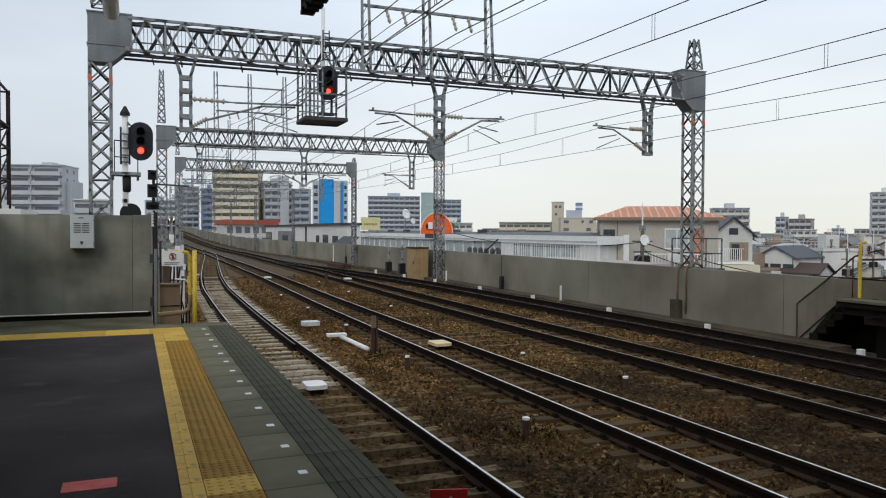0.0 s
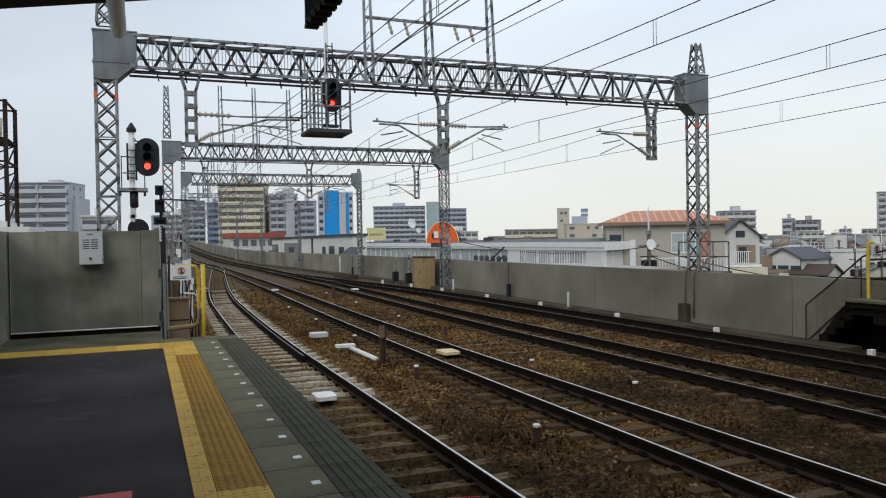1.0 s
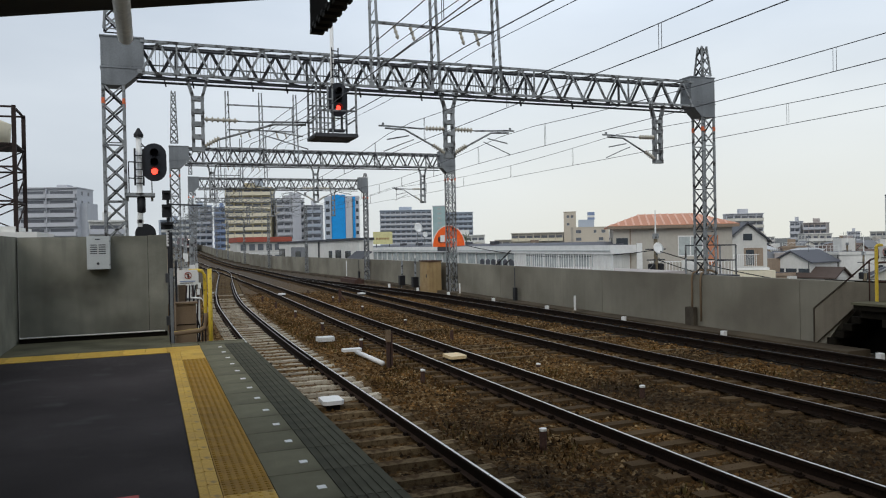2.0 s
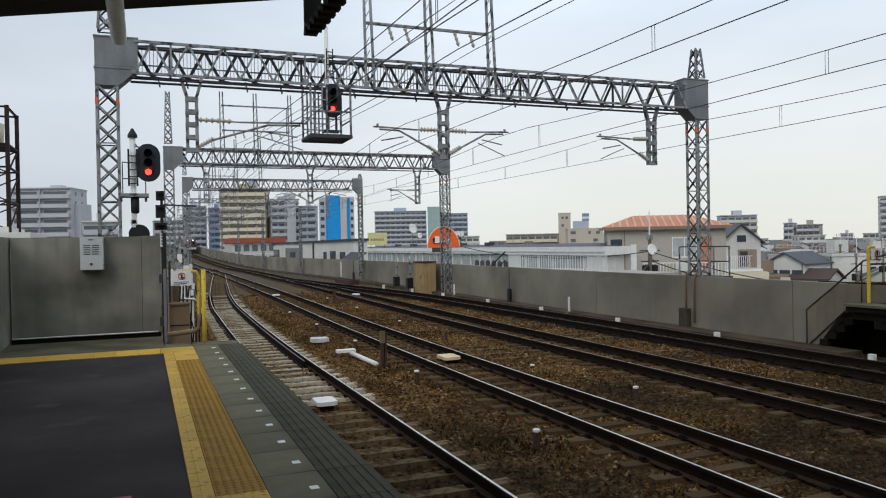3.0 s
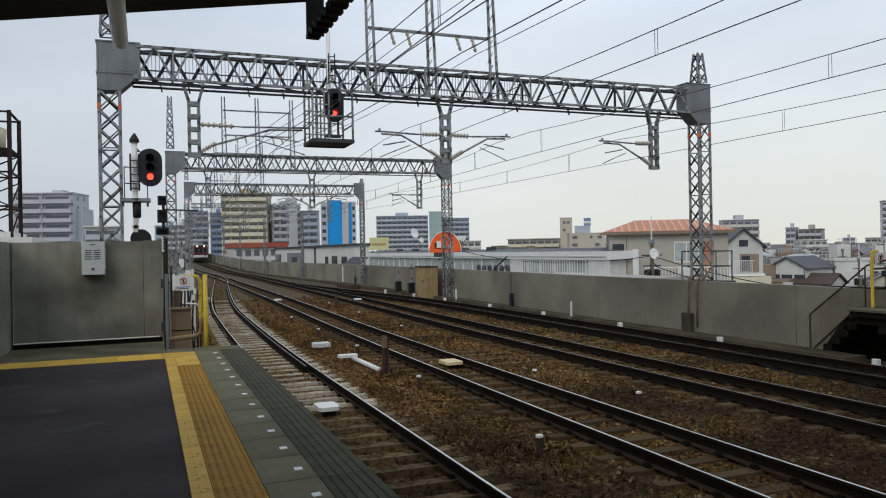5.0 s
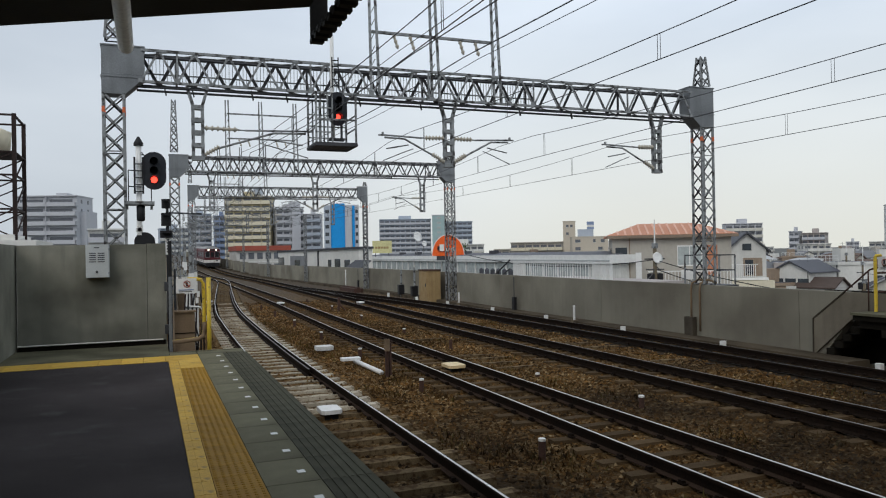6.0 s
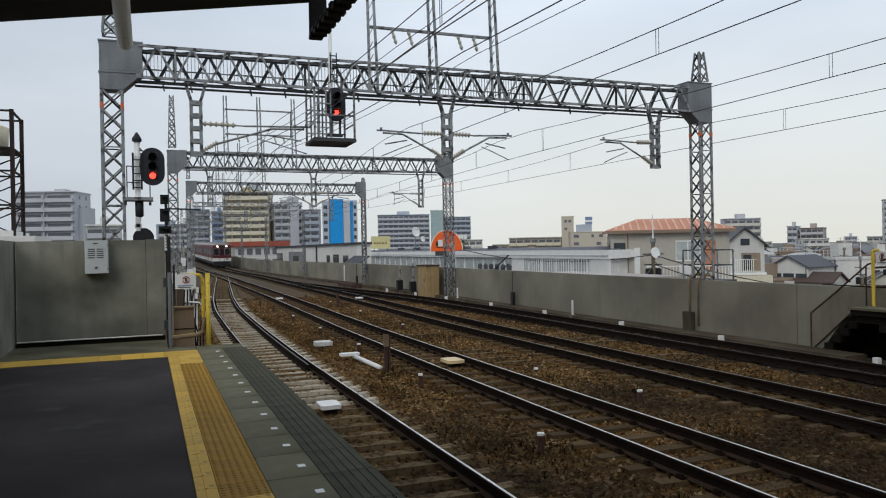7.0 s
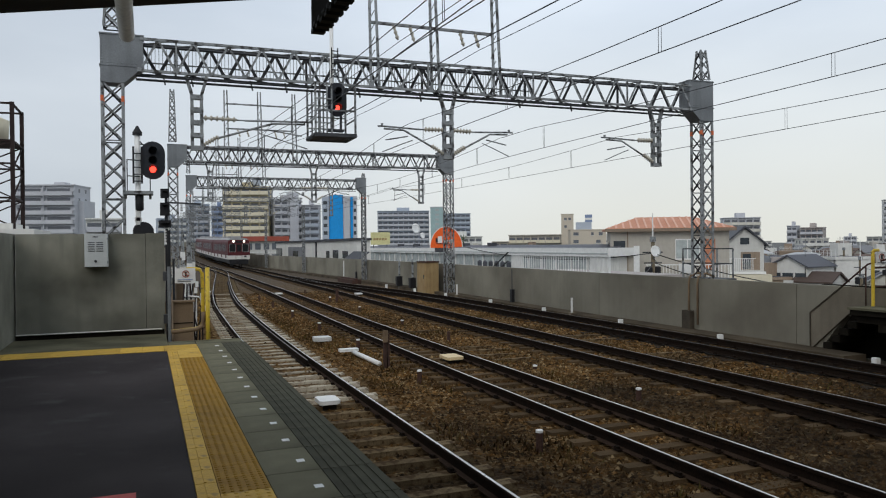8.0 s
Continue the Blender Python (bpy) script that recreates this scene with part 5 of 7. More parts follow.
part("post", Shape().box(0.325, 0.375, 13.36, 13.41, -0.3, 2.28, bevel=0.008), M["plate"], g)
part("foot_plate", Shape().box(0.29, 0.41, 13.32, 13.45, -0.3, -0.26), M["plate"], g)
g = thing("white_conduit", "short white conduit with a bend past the platform end", "conduit")
part("pipe", Shape().tube([(0.66, 13.6, 1.76), (0.84, 13.6, 1.74), (0.88, 13.6, 1.68), (0.88, 13.6, 1.60)], 0.013, 8), M["white"], g, smooth=True)
g = thing("cable_bundle", "hanging grey cables and white tags past the platform end", "cables")
rng = random.Random(3)
for i in range(7):
    x = 0.62 + 0.05 * i
    part("cable", Shape().tube([(x, 14.0, 1.95), (x + rng.uniform(-0.05, 0.05), 13.95, 1.6), (x + rng.uniform(-0.08, 0.08), 13.9, 1.2), (x, 13.9, 0.2)], 0.014, 6), M["black"] if i % 2 else M["rust_dark"], g)
for i, (x, z) in enumerate(((0.70, 2.02), (0.80, 1.95), (0.88, 1.74), (0.92, 1.52), (0.78, 1.84))):
    part("tag", Shape().box(x, x + 0.05, 13.82, 13.84, z - 0.05, z + 0.05), M["white"], g, "white tag")

# lineside cabinets and posts past the platform, below the masts
for x, y, h, w in ((1.55, 33.0, 1.3, 0.5), (2.0, 46.0, 1.5, 0.6), (1.25, 25.0, 1.0, 0.45), (3.4, 64.0, 1.4, 0.6)):
    g = thing("lineside_cabinet", "weathered grey lineside cabinet", "cabinet", group="lineside cabinets")
    part("case", Shape().box(x - w / 2, x + w / 2, y - 0.25, y + 0.25, -0.3, h, bevel=0.02), M["dim_white"], g)
    part("lid", Shape().box(x - w / 2 - 0.03, x + w / 2 + 0.03, y - 0.28, y + 0.28, h, h + 0.05), M["steel"], g)
    part("door_seam", Shape().box(x - 0.006, x + 0.006, y - 0.256, y - 0.25, -0.1, h - 0.1), M["steel_dark"], g)
for x, y, h in ((2.15, 49.0, 3.6), (1.5, 29.5, 3.0), (2.9, 70.0, 3.4), (1.2, 37.0, 2.4)):
    g = thing("lineside_post", "slim steel post with a white tag beside the line", "post", group="lineside posts")
    part("post", Shape().tube([(x, y, -0.4), (x, y, h)], 0.05, 8), M["steel"], g)
    part("tag", Shape().box(x - 0.1, x + 0.1, y - 0.07, y - 0.055, h * 0.5, h * 0.5 + 0.5), M["white"], g)

# ---- things on the ballast ----
def ground_z(x, y):
    return ballast_z(x, y)


def balise(x, y, mat, w, l, label):
    g = thing("track_beacon", label, "track beacon")
    z = -0.12
    part("plate", Shape().box(x - w / 2, x + w / 2, y - l / 2, y + l / 2, z, z + 0.07, bevel=0.05), M[mat], g)
    part("foot", Shape().box(x - w / 3, x + w / 3, y - l / 3, y + l / 3, z - 0.2, z), M["black"], g)


balise(2.90, 12.8, "white", 0.36, 0.5, "white plastic track beacon on a dark foot")
balise(6.75, 16.5, "yellow_cream", 0.42, 0.6, "cream plastic track beacon between the rails")
balise(7.0, 43.0, "white", 0.36, 0.5, "white track beacon between the rails")
balise(11.0, 40.5, "white", 0.36, 0.5, "white track beacon between the rails")
balise(3.4, 47.0, "dim_white", 0.4, 0.5, "pale track beacon between the rails")

def stump(x, y, h, r, top, label="short rusty rail stump with a white top"):
    g = thing("marker_post", label, "marker post", group="marker posts in the ballast")
    z = ground_z(x, y) - 0.05
    part("post", Shape().lathe((x, y, z), (0, 0, 1), [(0, r), (h, r), (h + 0.01, r * 0.9)], 10), M["rust"], g)
    part("cap", Shape().lathe((x, y, z + h + 0.01), (0, 0, 1), [(0, r * 1.05), (0.03, r * 1.05), (0.035, r)], 10), M["white" if top else "rust"], g, "white painted top" if top else "")


for x, y, h, top in ((5.0, 9.05, 0.30, 1), (5.2, 14.45, 0.28, 1), (5.35, 19.8, 0.30, 1), (5.35, 24.7, 0.28, 1), (5.4, 29.9, 0.3, 1), (5.45, 35.2, 0.3, 0), (5.5, 40.0, 0.3, 0),
                     (8.3, 11.3, 0.25, 1), (8.3, 15.2, 0.10, 1), (8.35, 20.6, 0.3, 0), (8.5, 25.4, 0.22, 1), (8.6, 31.5, 0.25, 1), (8.8, 38.0, 0.25, 1), (8.9, 45, 0.25, 0)):
    stump(x, y, h, 0.05, top)

g = thing("track_post", "dark steel post standing in the ballast between the tracks", "post")
part("post", Shape().box(5.08, 5.14, 16.5, 16.6, -0.4, 0.62).box(5.17, 5.21, 16.5, 16.6, -0.4, 0.55), M["rust"], g)
part("head", Shape().box(5.04, 5.16, 16.46, 16.5, 0.36, 0.64, bevel=0.01), M["brown_plate"], g, "weathered head plate")
g = thing("cable_duct", "white plastic cable duct lying in the ballast", "cable duct")
part("duct", Shape().tube([(5.08, 16.9, -0.19), (4.98, 18.9, -0.17)], 0.058, 10), M["white"], g, smooth=True)
part("cover", Shape().box(4.62, 5.12, 18.85, 19.1, -0.15, -0.08, bevel=0.03), M["white"], g)
g = thing("concrete_lid", "pale concrete lid lying in the ballast", "concrete lid")
part("lid", Shape().box(4.62, 5.12, 21.9, 22.35, -0.24, -0.12, bevel=0.04), M["dim_white"], g)
g = thing("track_post", "rusty forked post between the main tracks", "post")
part("post", Shape().bar((9.05, 37.5, -0.4), (9.05, 37.5, 0.42), 0.12), M["rust"], g)
part("brace", Shape().bar((9.05, 37.5, 0.1), (9.4, 37.3, -0.3), 0.06), M["rust"], g)

# red stop-position plate with a white figure between the rails
g = thing("stop_marker", "red stop marker plate with a white figure 6", "sign", at=pose(2.77, 6.5, -0.19, 0, 0, -18))
part("plate", Shape().box(-0.18, 0.18, 0, 0.015, 0.0, 0.34, bevel=0.004), M["red_sign"], g)
part("post", Shape().box(-0.03, 0.03, 0.015, 0.05, -0.1, 0.25), M["steel_dark"], g)
figure = bpy.data.curves.new("figure", "FONT")
figure.body, figure.size, figure.extrude, figure.align_x = "6", 0.3, 0.002, "CENTER"
figure.materials.append(M["white"])
ob = new("figure", figure)
ob.parent = g
ob.matrix_basis = pose(0, -0.004, 0.07, 90, 0, 0)

# dry weeds between the tracks
def weeds():
    rng = random.Random(12)
    s = Shape()
    spots = [(rng.uniform(4.3, 5.7), 6.0 + 30 * rng.random() ** 1.5, rng.uniform(0.2, 0.7)) for _ in range(46)]
    spots += [(rng.uniform(7.7, 9.2), 8.0 + 26 * rng.random(), rng.uniform(0.2, 0.5)) for _ in range(30)]
    spots += [(rng.uniform(11.3, 12.6), 10.0 + 20 * rng.random(), rng.uniform(0.2, 0.5)) for _ in range(16)]
    for cx, cy, r in spots:
        for _ in range(int(150 * r)):
            x, y = rng.gauss(cx, r * 0.5), rng.gauss(cy, r * 0.9)
            z = ballast_z(x, y) - 0.01
            h, a, k = rng.uniform(0.04, 0.14), rng.uniform(0, 6.3), rng.uniform(0.008, 0.02)
            dx, dy = math.cos(a), math.sin(a)
            s.add([(x - dx * k, y - dy * k, z), (x + dx * k, y + dy * k, z), (x + dy * h * 0.7, y - dx * h * 0.7, z + h)], [(0, 1, 2)])
    me = bpy.data.meshes.new("dry_weeds")
    me.from_pydata(s.v, [], s.f)
    me.materials.append(M["weeds"])
    tagged(new("dry_weeds", me), "dry brown weeds growing through the ballast", "weeds", kind="stuff")


weeds()

# white marker blocks along the loop track
for x, y in ((14.5, 46.5), (14.55, 41.1), (14.6, 36.4), (14.65, 31.0), (14.65, 26.05), (14.62, 20.85), (14.6, 16.2), (14.6, 11.5)):
    g = thing("marker_block", "small white concrete marker block beside the rail", "marker", group="white marker blocks")
    part("block", Shape().box(x - 0.07, x + 0.07, y - 0.07, y + 0.07, -0.4, 0.06, bevel=0.02), M["white"], g)
for x, y, h in ((15.75, 37.6, 0.42), (15.6, 25.5, 0.45), (15.2, 60.5, 1.35)):
    g = thing("marker_stake", "thin white marker stake by the parapet", "marker", group="white stakes")
    part("stake", Shape().box(x - 0.04, x + 0.04, y - 0.03, y + 0.03, -0.4, h, bevel=0.01), M["white"], g)
    part("base", Shape().box(x - 0.1, x + 0.1, y - 0.1, y + 0.1, -0.4, -0.13), M["deck"], g)
# loose timbers across the ballast
for x, y, a, L in ((8.4, 18.1, 84, 1.5), (8.5, 18.9, 80, 1.4), (8.5, 16.4, 86, 1.3), (8.2, 17.2, 83, 1.2), (12.1, 18.5, 84, 1.3), (12.2, 19.4, 82, 1.2), (12.2, 15.5, 80, 1.0), (8.4, 23.0, 85, 1.2)):
    g = thing("timber_board", "weathered timber board lying on the ballast", "timber", at=pose(x, y, ground_z(x, y) + 0.045, 0, 0, a - 90), group="boards on the ballast")
    part("board", Shape().box(-L / 2, L / 2, -0.06, 0.06, -0.05, 0.03, bevel=0.01), M["sleeper_brown"], g)
g = thing("sleeper_stack", "dark old timber sleepers stacked by the parapet", "timber stack")
for i in range(3):
    part("timber", Shape().box(14.3 + 0.26 * i, 14.52 + 0.26 * i, 54.5, 59.0, -0.3, 0.02 + 0.1 * (i % 2)), M["rust"], g)

# ---- along the parapet ----
g = thing("tan_cabinet", "tan weathered lineside cabinet against the parapet", "cabinet")
part("case", Shape().box(15.35, 16.15, 41.3, 42.9, -0.35, 1.55, bevel=0.03), M["tan_box"], g)
d = part("door", Shape().box(15.32, 15.35, 41.45, 42.75, -0.1, 1.45), M["tan_box"], g)
part("handle", Shape().box(15.28, 15.32, 41.6, 41.66, 0.6, 0.8), M["steel_dark"], d, "dark handle")
part("top", Shape().box(15.3, 16.18, 41.25, 42.95, 1.55, 1.62), M["rust"], g)
for x, y, h in ((15.9, 48.0, 1.5), (15.9, 45.3, 1.7)):
    g = thing("relay_post", "grey pipe post with a dark relay box by the parapet", "post", group="relay posts")
    part("pipe", Shape().tube([(x, y, -0.4), (x, y, h)], 0.07, 8), M["steel"], g)
    part("relay_box", Shape().box(x - 0.22, x + 0.16, y - 0.2, y + 0.2, -0.15, 0.5, bevel=0.02), M["black"], g)
g = thing("junction_box", "dark junction box with cable pipes rising over the parapet", "junction box")
part("box", Shape().box(16.0, 16.19, 19.1, 19.5, -0.4, 0.42, bevel=0.02), M["stain"], g, "grimy dark box")
for y in (19.25, 18.85):
    part("cable_pipe", Shape().tube([(16.1, y, 0.0), (16.1, y, 1.3), (16.14, y, 1.5), (16.35, y - 0.1, 1.62), (16.6, y - 0.2, 1.5)], 0.034, 8), M["brown_plate"], g, "bent cable pipe", smooth=True)
for y in (31.7, 60.0):
    g = thing("wall_bracket", "dark bracket standing at the parapet joint", "bracket")
    part("plate", Shape().box(16.06, 16.19, y - 0.12, y + 0.12, -0.3, 0.45), M["black"], g)
    part("pipe", Shape().tube([(16.12, y, 0.4), (16.12, y, 1.4)], 0.025, 6), M["steel_dark"], g)

g = thing("mast_platform", "railed steel maintenance platform behind the parapet", "platform")
part("deck_plate", Shape().box(16.45, 17.35, 18.5, 20.1, 1.36, 1.44), M["steel_dark"], g)
for x, y in ((16.5, 18.6), (16.5, 19.5), (16.5, 20.0), (17.3, 18.6), (17.3, 19.3), (17.3, 20.0)):
    part("post", Shape().bar((x, y, 1.44), (x, y, 2.38), 0.04), M["steel"], g)
for z in (1.9, 2.38):
    part("rail", Shape().bar((17.3, 18.6, z), (17.3, 20.0, z), 0.035).bar((16.5, 18.6, z), (17.3, 18.6, z), 0.035).bar((16.5, 20.0, z), (17.3, 20.0, z), 0.035).bar((16.5, 19.5, z), (16.5, 20.0, z), 0.035), M["steel_dark"], g)
part("leg", Shape().bar((17.2, 19.2, 1.36), (17.0, 19.2, -0.9), 0.12), M["steel"], g)

# rusty steel tower behind the platform wall
g = thing("steel_tower", "rusted steel frame tower with a tank behind the wall", "tower")
s = Shape()
X0, X1, Y0, Y1 = -6.4, -4.3, 29.8, 32.0
for x in (X0, X1):
    for y in (Y0, Y1):
        s.bar((x, y, 3.3), (x, y, 7.75), 0.13)
for z in (4.4, 5.6, 6.4, 7.7):
    for y in (Y0, Y1):
        s.bar((X0, y, z), (X1, y, z), 0.065)
    for x in (X0, X1):
        s.bar((x, Y0, z), (x, Y1, z), 0.065)
for z in (3.4, 4.4, 5.4):
    s.bar((X0, Y0, z), (X1, Y0, z + 1.0), 0.045).bar((X1, Y0, z), (X0, Y0, z + 1.0), 0.045)
    s.bar((X1, Y0, z), (X1, Y1, z + 1.0), 0.045).bar((X0, Y1, z), (X1, Y1, z + 1.0), 0.045)
part("frame", s, M["rust_dark"], g, "dark rusted steel frame")
part("floor_plate", Shape().box(X0, X1, Y0, Y1, 6.36, 6.44), M["rust_dark"], g, "rusted floor plate")
part("tank", Shape().lathe((-5.2, 31, 6.45), (0, 0, 1), [(0, 0.6), (0.8, 0.65), (0.95, 0.3)], 16), M["apt_cream"], g, "cream tank", smooth=True)
g = thing("stair_house", "low pale flat-roofed block behind the platform wall", "building")
part("wall", Shape().box(-9.0, -3.75, 29.4, 34.0, GROUND, 3.0), M["dim_white"], g)
part("roof", Shape().box(-9.0, -3.6, 29.3, 34.2, 3.0, 3.3).box(-9, -4.3, 29.5, 33.5, 3.3, 3.5), M["house_white"], g)


# ---- the town beside the viaduct ----
def facing(x, y, extra=0.0):
    return math.degrees(math.atan2(-x, y)) + extra


def apartment(x, y, w, d, top, turn, wall, rail, label, bays=5, storey=2.9, gap=0.62, name="apartment_building", stairs=None, rows=None, deep=1.2, hut=True):
    """A block of flats: its long face looks to local -y with a balcony on every storey."""
    b = thing(name, label, "building", at=pose(x, y, GROUND, 0, 0, turn))
    h = top - GROUND
    part("wall", Shape().box(-w / 2, w / 2, 0, d, 0, h), M[wall], b)
    part("roof", Shape().box(-w / 2 - 0.2, w / 2 + 0.2, -deep * 0.6, d + 0.2, h, h + 0.35), M[wall], b)
    if hut:
        part("roof_hut", Shape().box(-w * 0.12, w * 0.12, d * 0.3, d * 0.8, h + 0.35, h + 2.4), M[wall], b)
    n = rows or int(h / storey) - 1
    win = Shape().box(-0.42 * w / bays, 0.36 * w / bays, -0.04, 0.03, 0.1, 1.95).mesh("window", M["far_glass"])
    win_s = Shape().box(-0.03, 0.03, -0.6, 0.6, 0.0, 1.2).mesh("side_window", M["far_glass"])
    bal = Shape().box(-w / 2, w / 2, -deep, 0, -0.15, 0.0).box(-w / 2, w / 2, -deep, -deep + 0.12, 0, storey * (1 - gap))
    bal.box(-w / 2, -w / 2 + 0.12, -deep, 0, 0, storey * (1 - gap)).box(w / 2 - 0.12, w / 2, -deep, 0, 0, storey * (1 - gap))
    bal = bal.mesh("balcony", M[rail])
    div = Shape()
    for i in range(1, bays):
        xx = -w / 2 + w * i / bays
        div.box(xx - 0.1, xx + 0.1, -deep, 0, 0, storey - 0.2)
    div = div.mesh("divider", M[wall])
    for k in range(n):
        z = h - storey * (k + 1)
        piece("balcony", bal, b, pose(0, 0, z))
        tagged(piece("divider", div, b, pose(0, 0, z)), kind="stuff")
        for i in range(bays):
            piece("window", win, b, pose(-w / 2 + w * (i + 0.5) / bays, 0, z + 0.1))
        for i in range(2):
            for s in (-1, 1):
                piece("side_window", win_s, b, pose(s * (w / 2), d * (0.3 + 0.4 * i), z + 0.9))
    if stairs:
        part("stair_tower", Shape().box(stairs[0], stairs[1], -deep - 0.4, d * 0.5, 0, h + stairs[2]), M[stairs[3]], b, "taller stair tower")
    return b


b = apartment(-28.6, 257, 17.6, 12, 21.9, facing(-27, 258, -24), "apt_grey", "apt_grey", "grey concrete apartment block with balconies", bays=2, hut=False)
part("side_wing", Shape().box(8.8, 10.6, 2.5, 11.0, 0, 24.4), M["apt_grey"], b, "lower side wing")
part("roof_pump_house", Shape().box(1.0, 4.2, 4.0, 8.0, 29.2, 30.3), M["apt_grey"], b)
apartment(38.6, 317.5, 18.6, 11, 27.2, facing(38.6, 317.5, -10), "apt_yellow", "apt_cream", "ochre tiled apartment block with cream balconies", bays=5, gap=0.55)
g = thing("roof_tank", "pale blue water tank on the apartment roof", "water tank")
part("tank", Shape().lathe((43.5, 322, 28.6), (0, 0, 1), [(0, 1.9), (2.6, 1.9), (2.9, 1.0)], 14), M["slate_blue"], g)
part("stand", Shape().box(42.2, 44.8, 320.8, 323.2, 27.2, 28.6), M["steel"], g)
apartment(24.5, 380, 9, 10, 23.3, facing(24.5, 380, 12), "slate_blue", "apt_grey", "pale slate-blue apartment block", bays=3)
apartment(32.0, 372, 5.6, 10, 22.0, facing(32, 372, -8), "apt_blue", "apt_blue", "narrow dark blue apartment block", bays=2)
apartment(12.5, 400, 14, 10, 17.0, facing(12.5, 400, 6), "slate_blue", "dim_white", "pale apartment block far down the line", bays=4)
apartment(55.5, 315, 11.5, 10, 22.0, facing(55.5, 315, 12), "apt_grey", "apt_grey", "grey stepped apartment block", bays=4, stairs=(0.5, 4.2, 3.2, "apt_grey"))
apartment(64.3, 312, 7.2, 8, 19.6, facing(64, 312, -6), "apt_grey", "slate_blue", "grey apartment wing with curved balconies", bays=2, gap=0.6)
apartment(144.5, 427, 31, 11, 23.0, facing(144.5, 427, 3), "slate_blue", "apt_grey", "long grey apartment slab with rows of balconies", bays=10)
apartment(175, 418, 17.5, 11, 21.2, facing(175, 418, 3), "slate_blue", "slate_blue", "long slate-grey apartment slab with balconies", bays=6, hut=False)
g = thing("green_tower", "pale green lift tower between two apartment slabs", "building", at=pose(162.7, 418, GROUND, 0, 0, facing(162, 418)))
part("wall", Shape().box(-4, 4, 0, 9, 0, 32.0), M["pale_green"], g)
part("roof", Shape().box(-4.2, 4.2, -0.2, 9.2, 32.0, 32.5), M["apt_grey"], g)
for k in range(9):
    part("window", Shape().box(-1.2, 1.2, -0.06, 0.02, 30 - 2.9 * k, 31.2 - 2.9 * k), M["glass_pale"], g)

g = thing("blue_tower", "grey tower block with a bright blue cladding panel", "building", at=pose(71.8, 291.2, GROUND, 0, 0, facing(71.8, 291.2)))
part("wall", Shape().box(-6.9, 6.9, 0, 9, 0, 29.4), M["apt_grey"], g)
part("side_bay", Shape().box(-6.9, -4.3, -1.0, 0, 0, 28.8), M["slate_blue"], g)
part("blue_panel", Shape().box(-4.25, 1.3, -0.5, 0.02, 0, 29.9), M["bright_blue"], g, "bright blue cladding panel")
part("side_bay", Shape().box(1.4, 4.0, -0.9, 0.02, 0, 29.0), M["apt_grey"], g)
part("blue_stripe", Shape().box(4.2, 5.2, -0.4, 0.02, 0, 29.0), M["bright_blue"], g, "narrow blue stripe")
for k in range(8):
    part("window", Shape().box(-6.4, -4.9, -1.06, -0.98, 26.0 - 3 * k, 27.4 - 3 * k), M["glass"], g)
    part("window", Shape().box(5.5, 6.5, -0.06, 0.02, 26.0 - 3 * k, 27.4 - 3 * k), M["glass"], g)

def plain_block(x, y, w, d, top, turn, wall, label, openings, name="building_block"):
    """A plain rendered block; openings are (x0, x1, z below the roof, height) on its front."""
    b = thing(name, label, "building", at=pose(x, y, GROUND, 0, 0, turn))
    h = top - GROUND
    part("wall", Shape().box(-w / 2, w / 2, 0, d, 0, h), M[wall], b)
    part("roof", Shape().box(-w / 2 - 0.12, w / 2 + 0.12, -0.12, d + 0.12, h, h + 0.3), M[wall], b)
    for x0, x1, dz, hh in openings:
        part("window", Shape().box(x0, x1, -0.05, 0.03, h - dz - hh, h - dz), M["far_glass"], b)
        part("sill", Shape().box(x0 - 0.1, x1 + 0.1, -0.14, 0.0, h - dz - hh - 0.12, h - dz - hh), M["dim_white"], b)
    return b


plain_block(155.2, 256.5, 4.8, 5, 14.0, facing(155, 256), "tan_render", "slim tan tower above the low roofs", [(-1.2, -0.2, 1.2, 1.0), (0.4, 1.4, 1.2, 1.0), (-1.2, -0.2, 4.2, 1.0), (0.4, 1.4, 7.2, 1.0)], "tower_block")
plain_block(151.4, 235.5, 13.0, 8, 7.4, facing(151, 235, 8), "tan_render", "low tan block with small windows", [(-5.5, -3.6, 0.8, 1.1), (1.0, 1.9, 0.8, 1.1), (3.8, 5.2, 0.8, 1.1), (-5.5, -3.6, 3.6, 1.1), (2.8, 4.4, 3.6, 1.1)])
g = thing("rooftop_sign", "white and navy rooftop sign on a pale blue block", "sign", at=pose(151.0, 237.5, 8, 0, 0, facing(151, 237)))
part("block", Shape().box(-3.2, 2.6, 0, 4, -0.31, 2.4), M["slate_blue"], g, "pale blue rooftop block")
part("panel", Shape().box(0.2, 2.8, 0, 0.3, 2.4, 5.2), M["apt_blue"], g)
part("panel_stripe", Shape().box(0.2, 2.8, -0.06, 0, 3.2, 4.0), M["white"], g)
apartment(144, 263, 20.5, 9, 5.9, facing(144, 263, -4), "beige", "apt_cream", "beige low apartment row with balconies", bays=7, rows=3, hut=False)
apartment(120, 280, 16, 9, 5.6, facing(120, 280, 4), "dim_white", "dim_white", "white low apartment row with balconies", bays=6, rows=3)
apartment(241, 253.5, 15, 10, 12.8, facing(241, 253, 10), "apt_grey", "house_pale", "grey apartment block behind the gabled house", bays=5)
apartment(297, 267.5, 10, 10, 8.8, facing(297, 267, -8), "warm_grey", "apt_grey", "warm grey apartment block above roofs", bays=4)
apartment(291.5, 274, 4.5, 10, 9.8, facing(291.5, 274, -8), "apt_grey", "apt_grey", "plain grey concrete apartment block", bays=2)
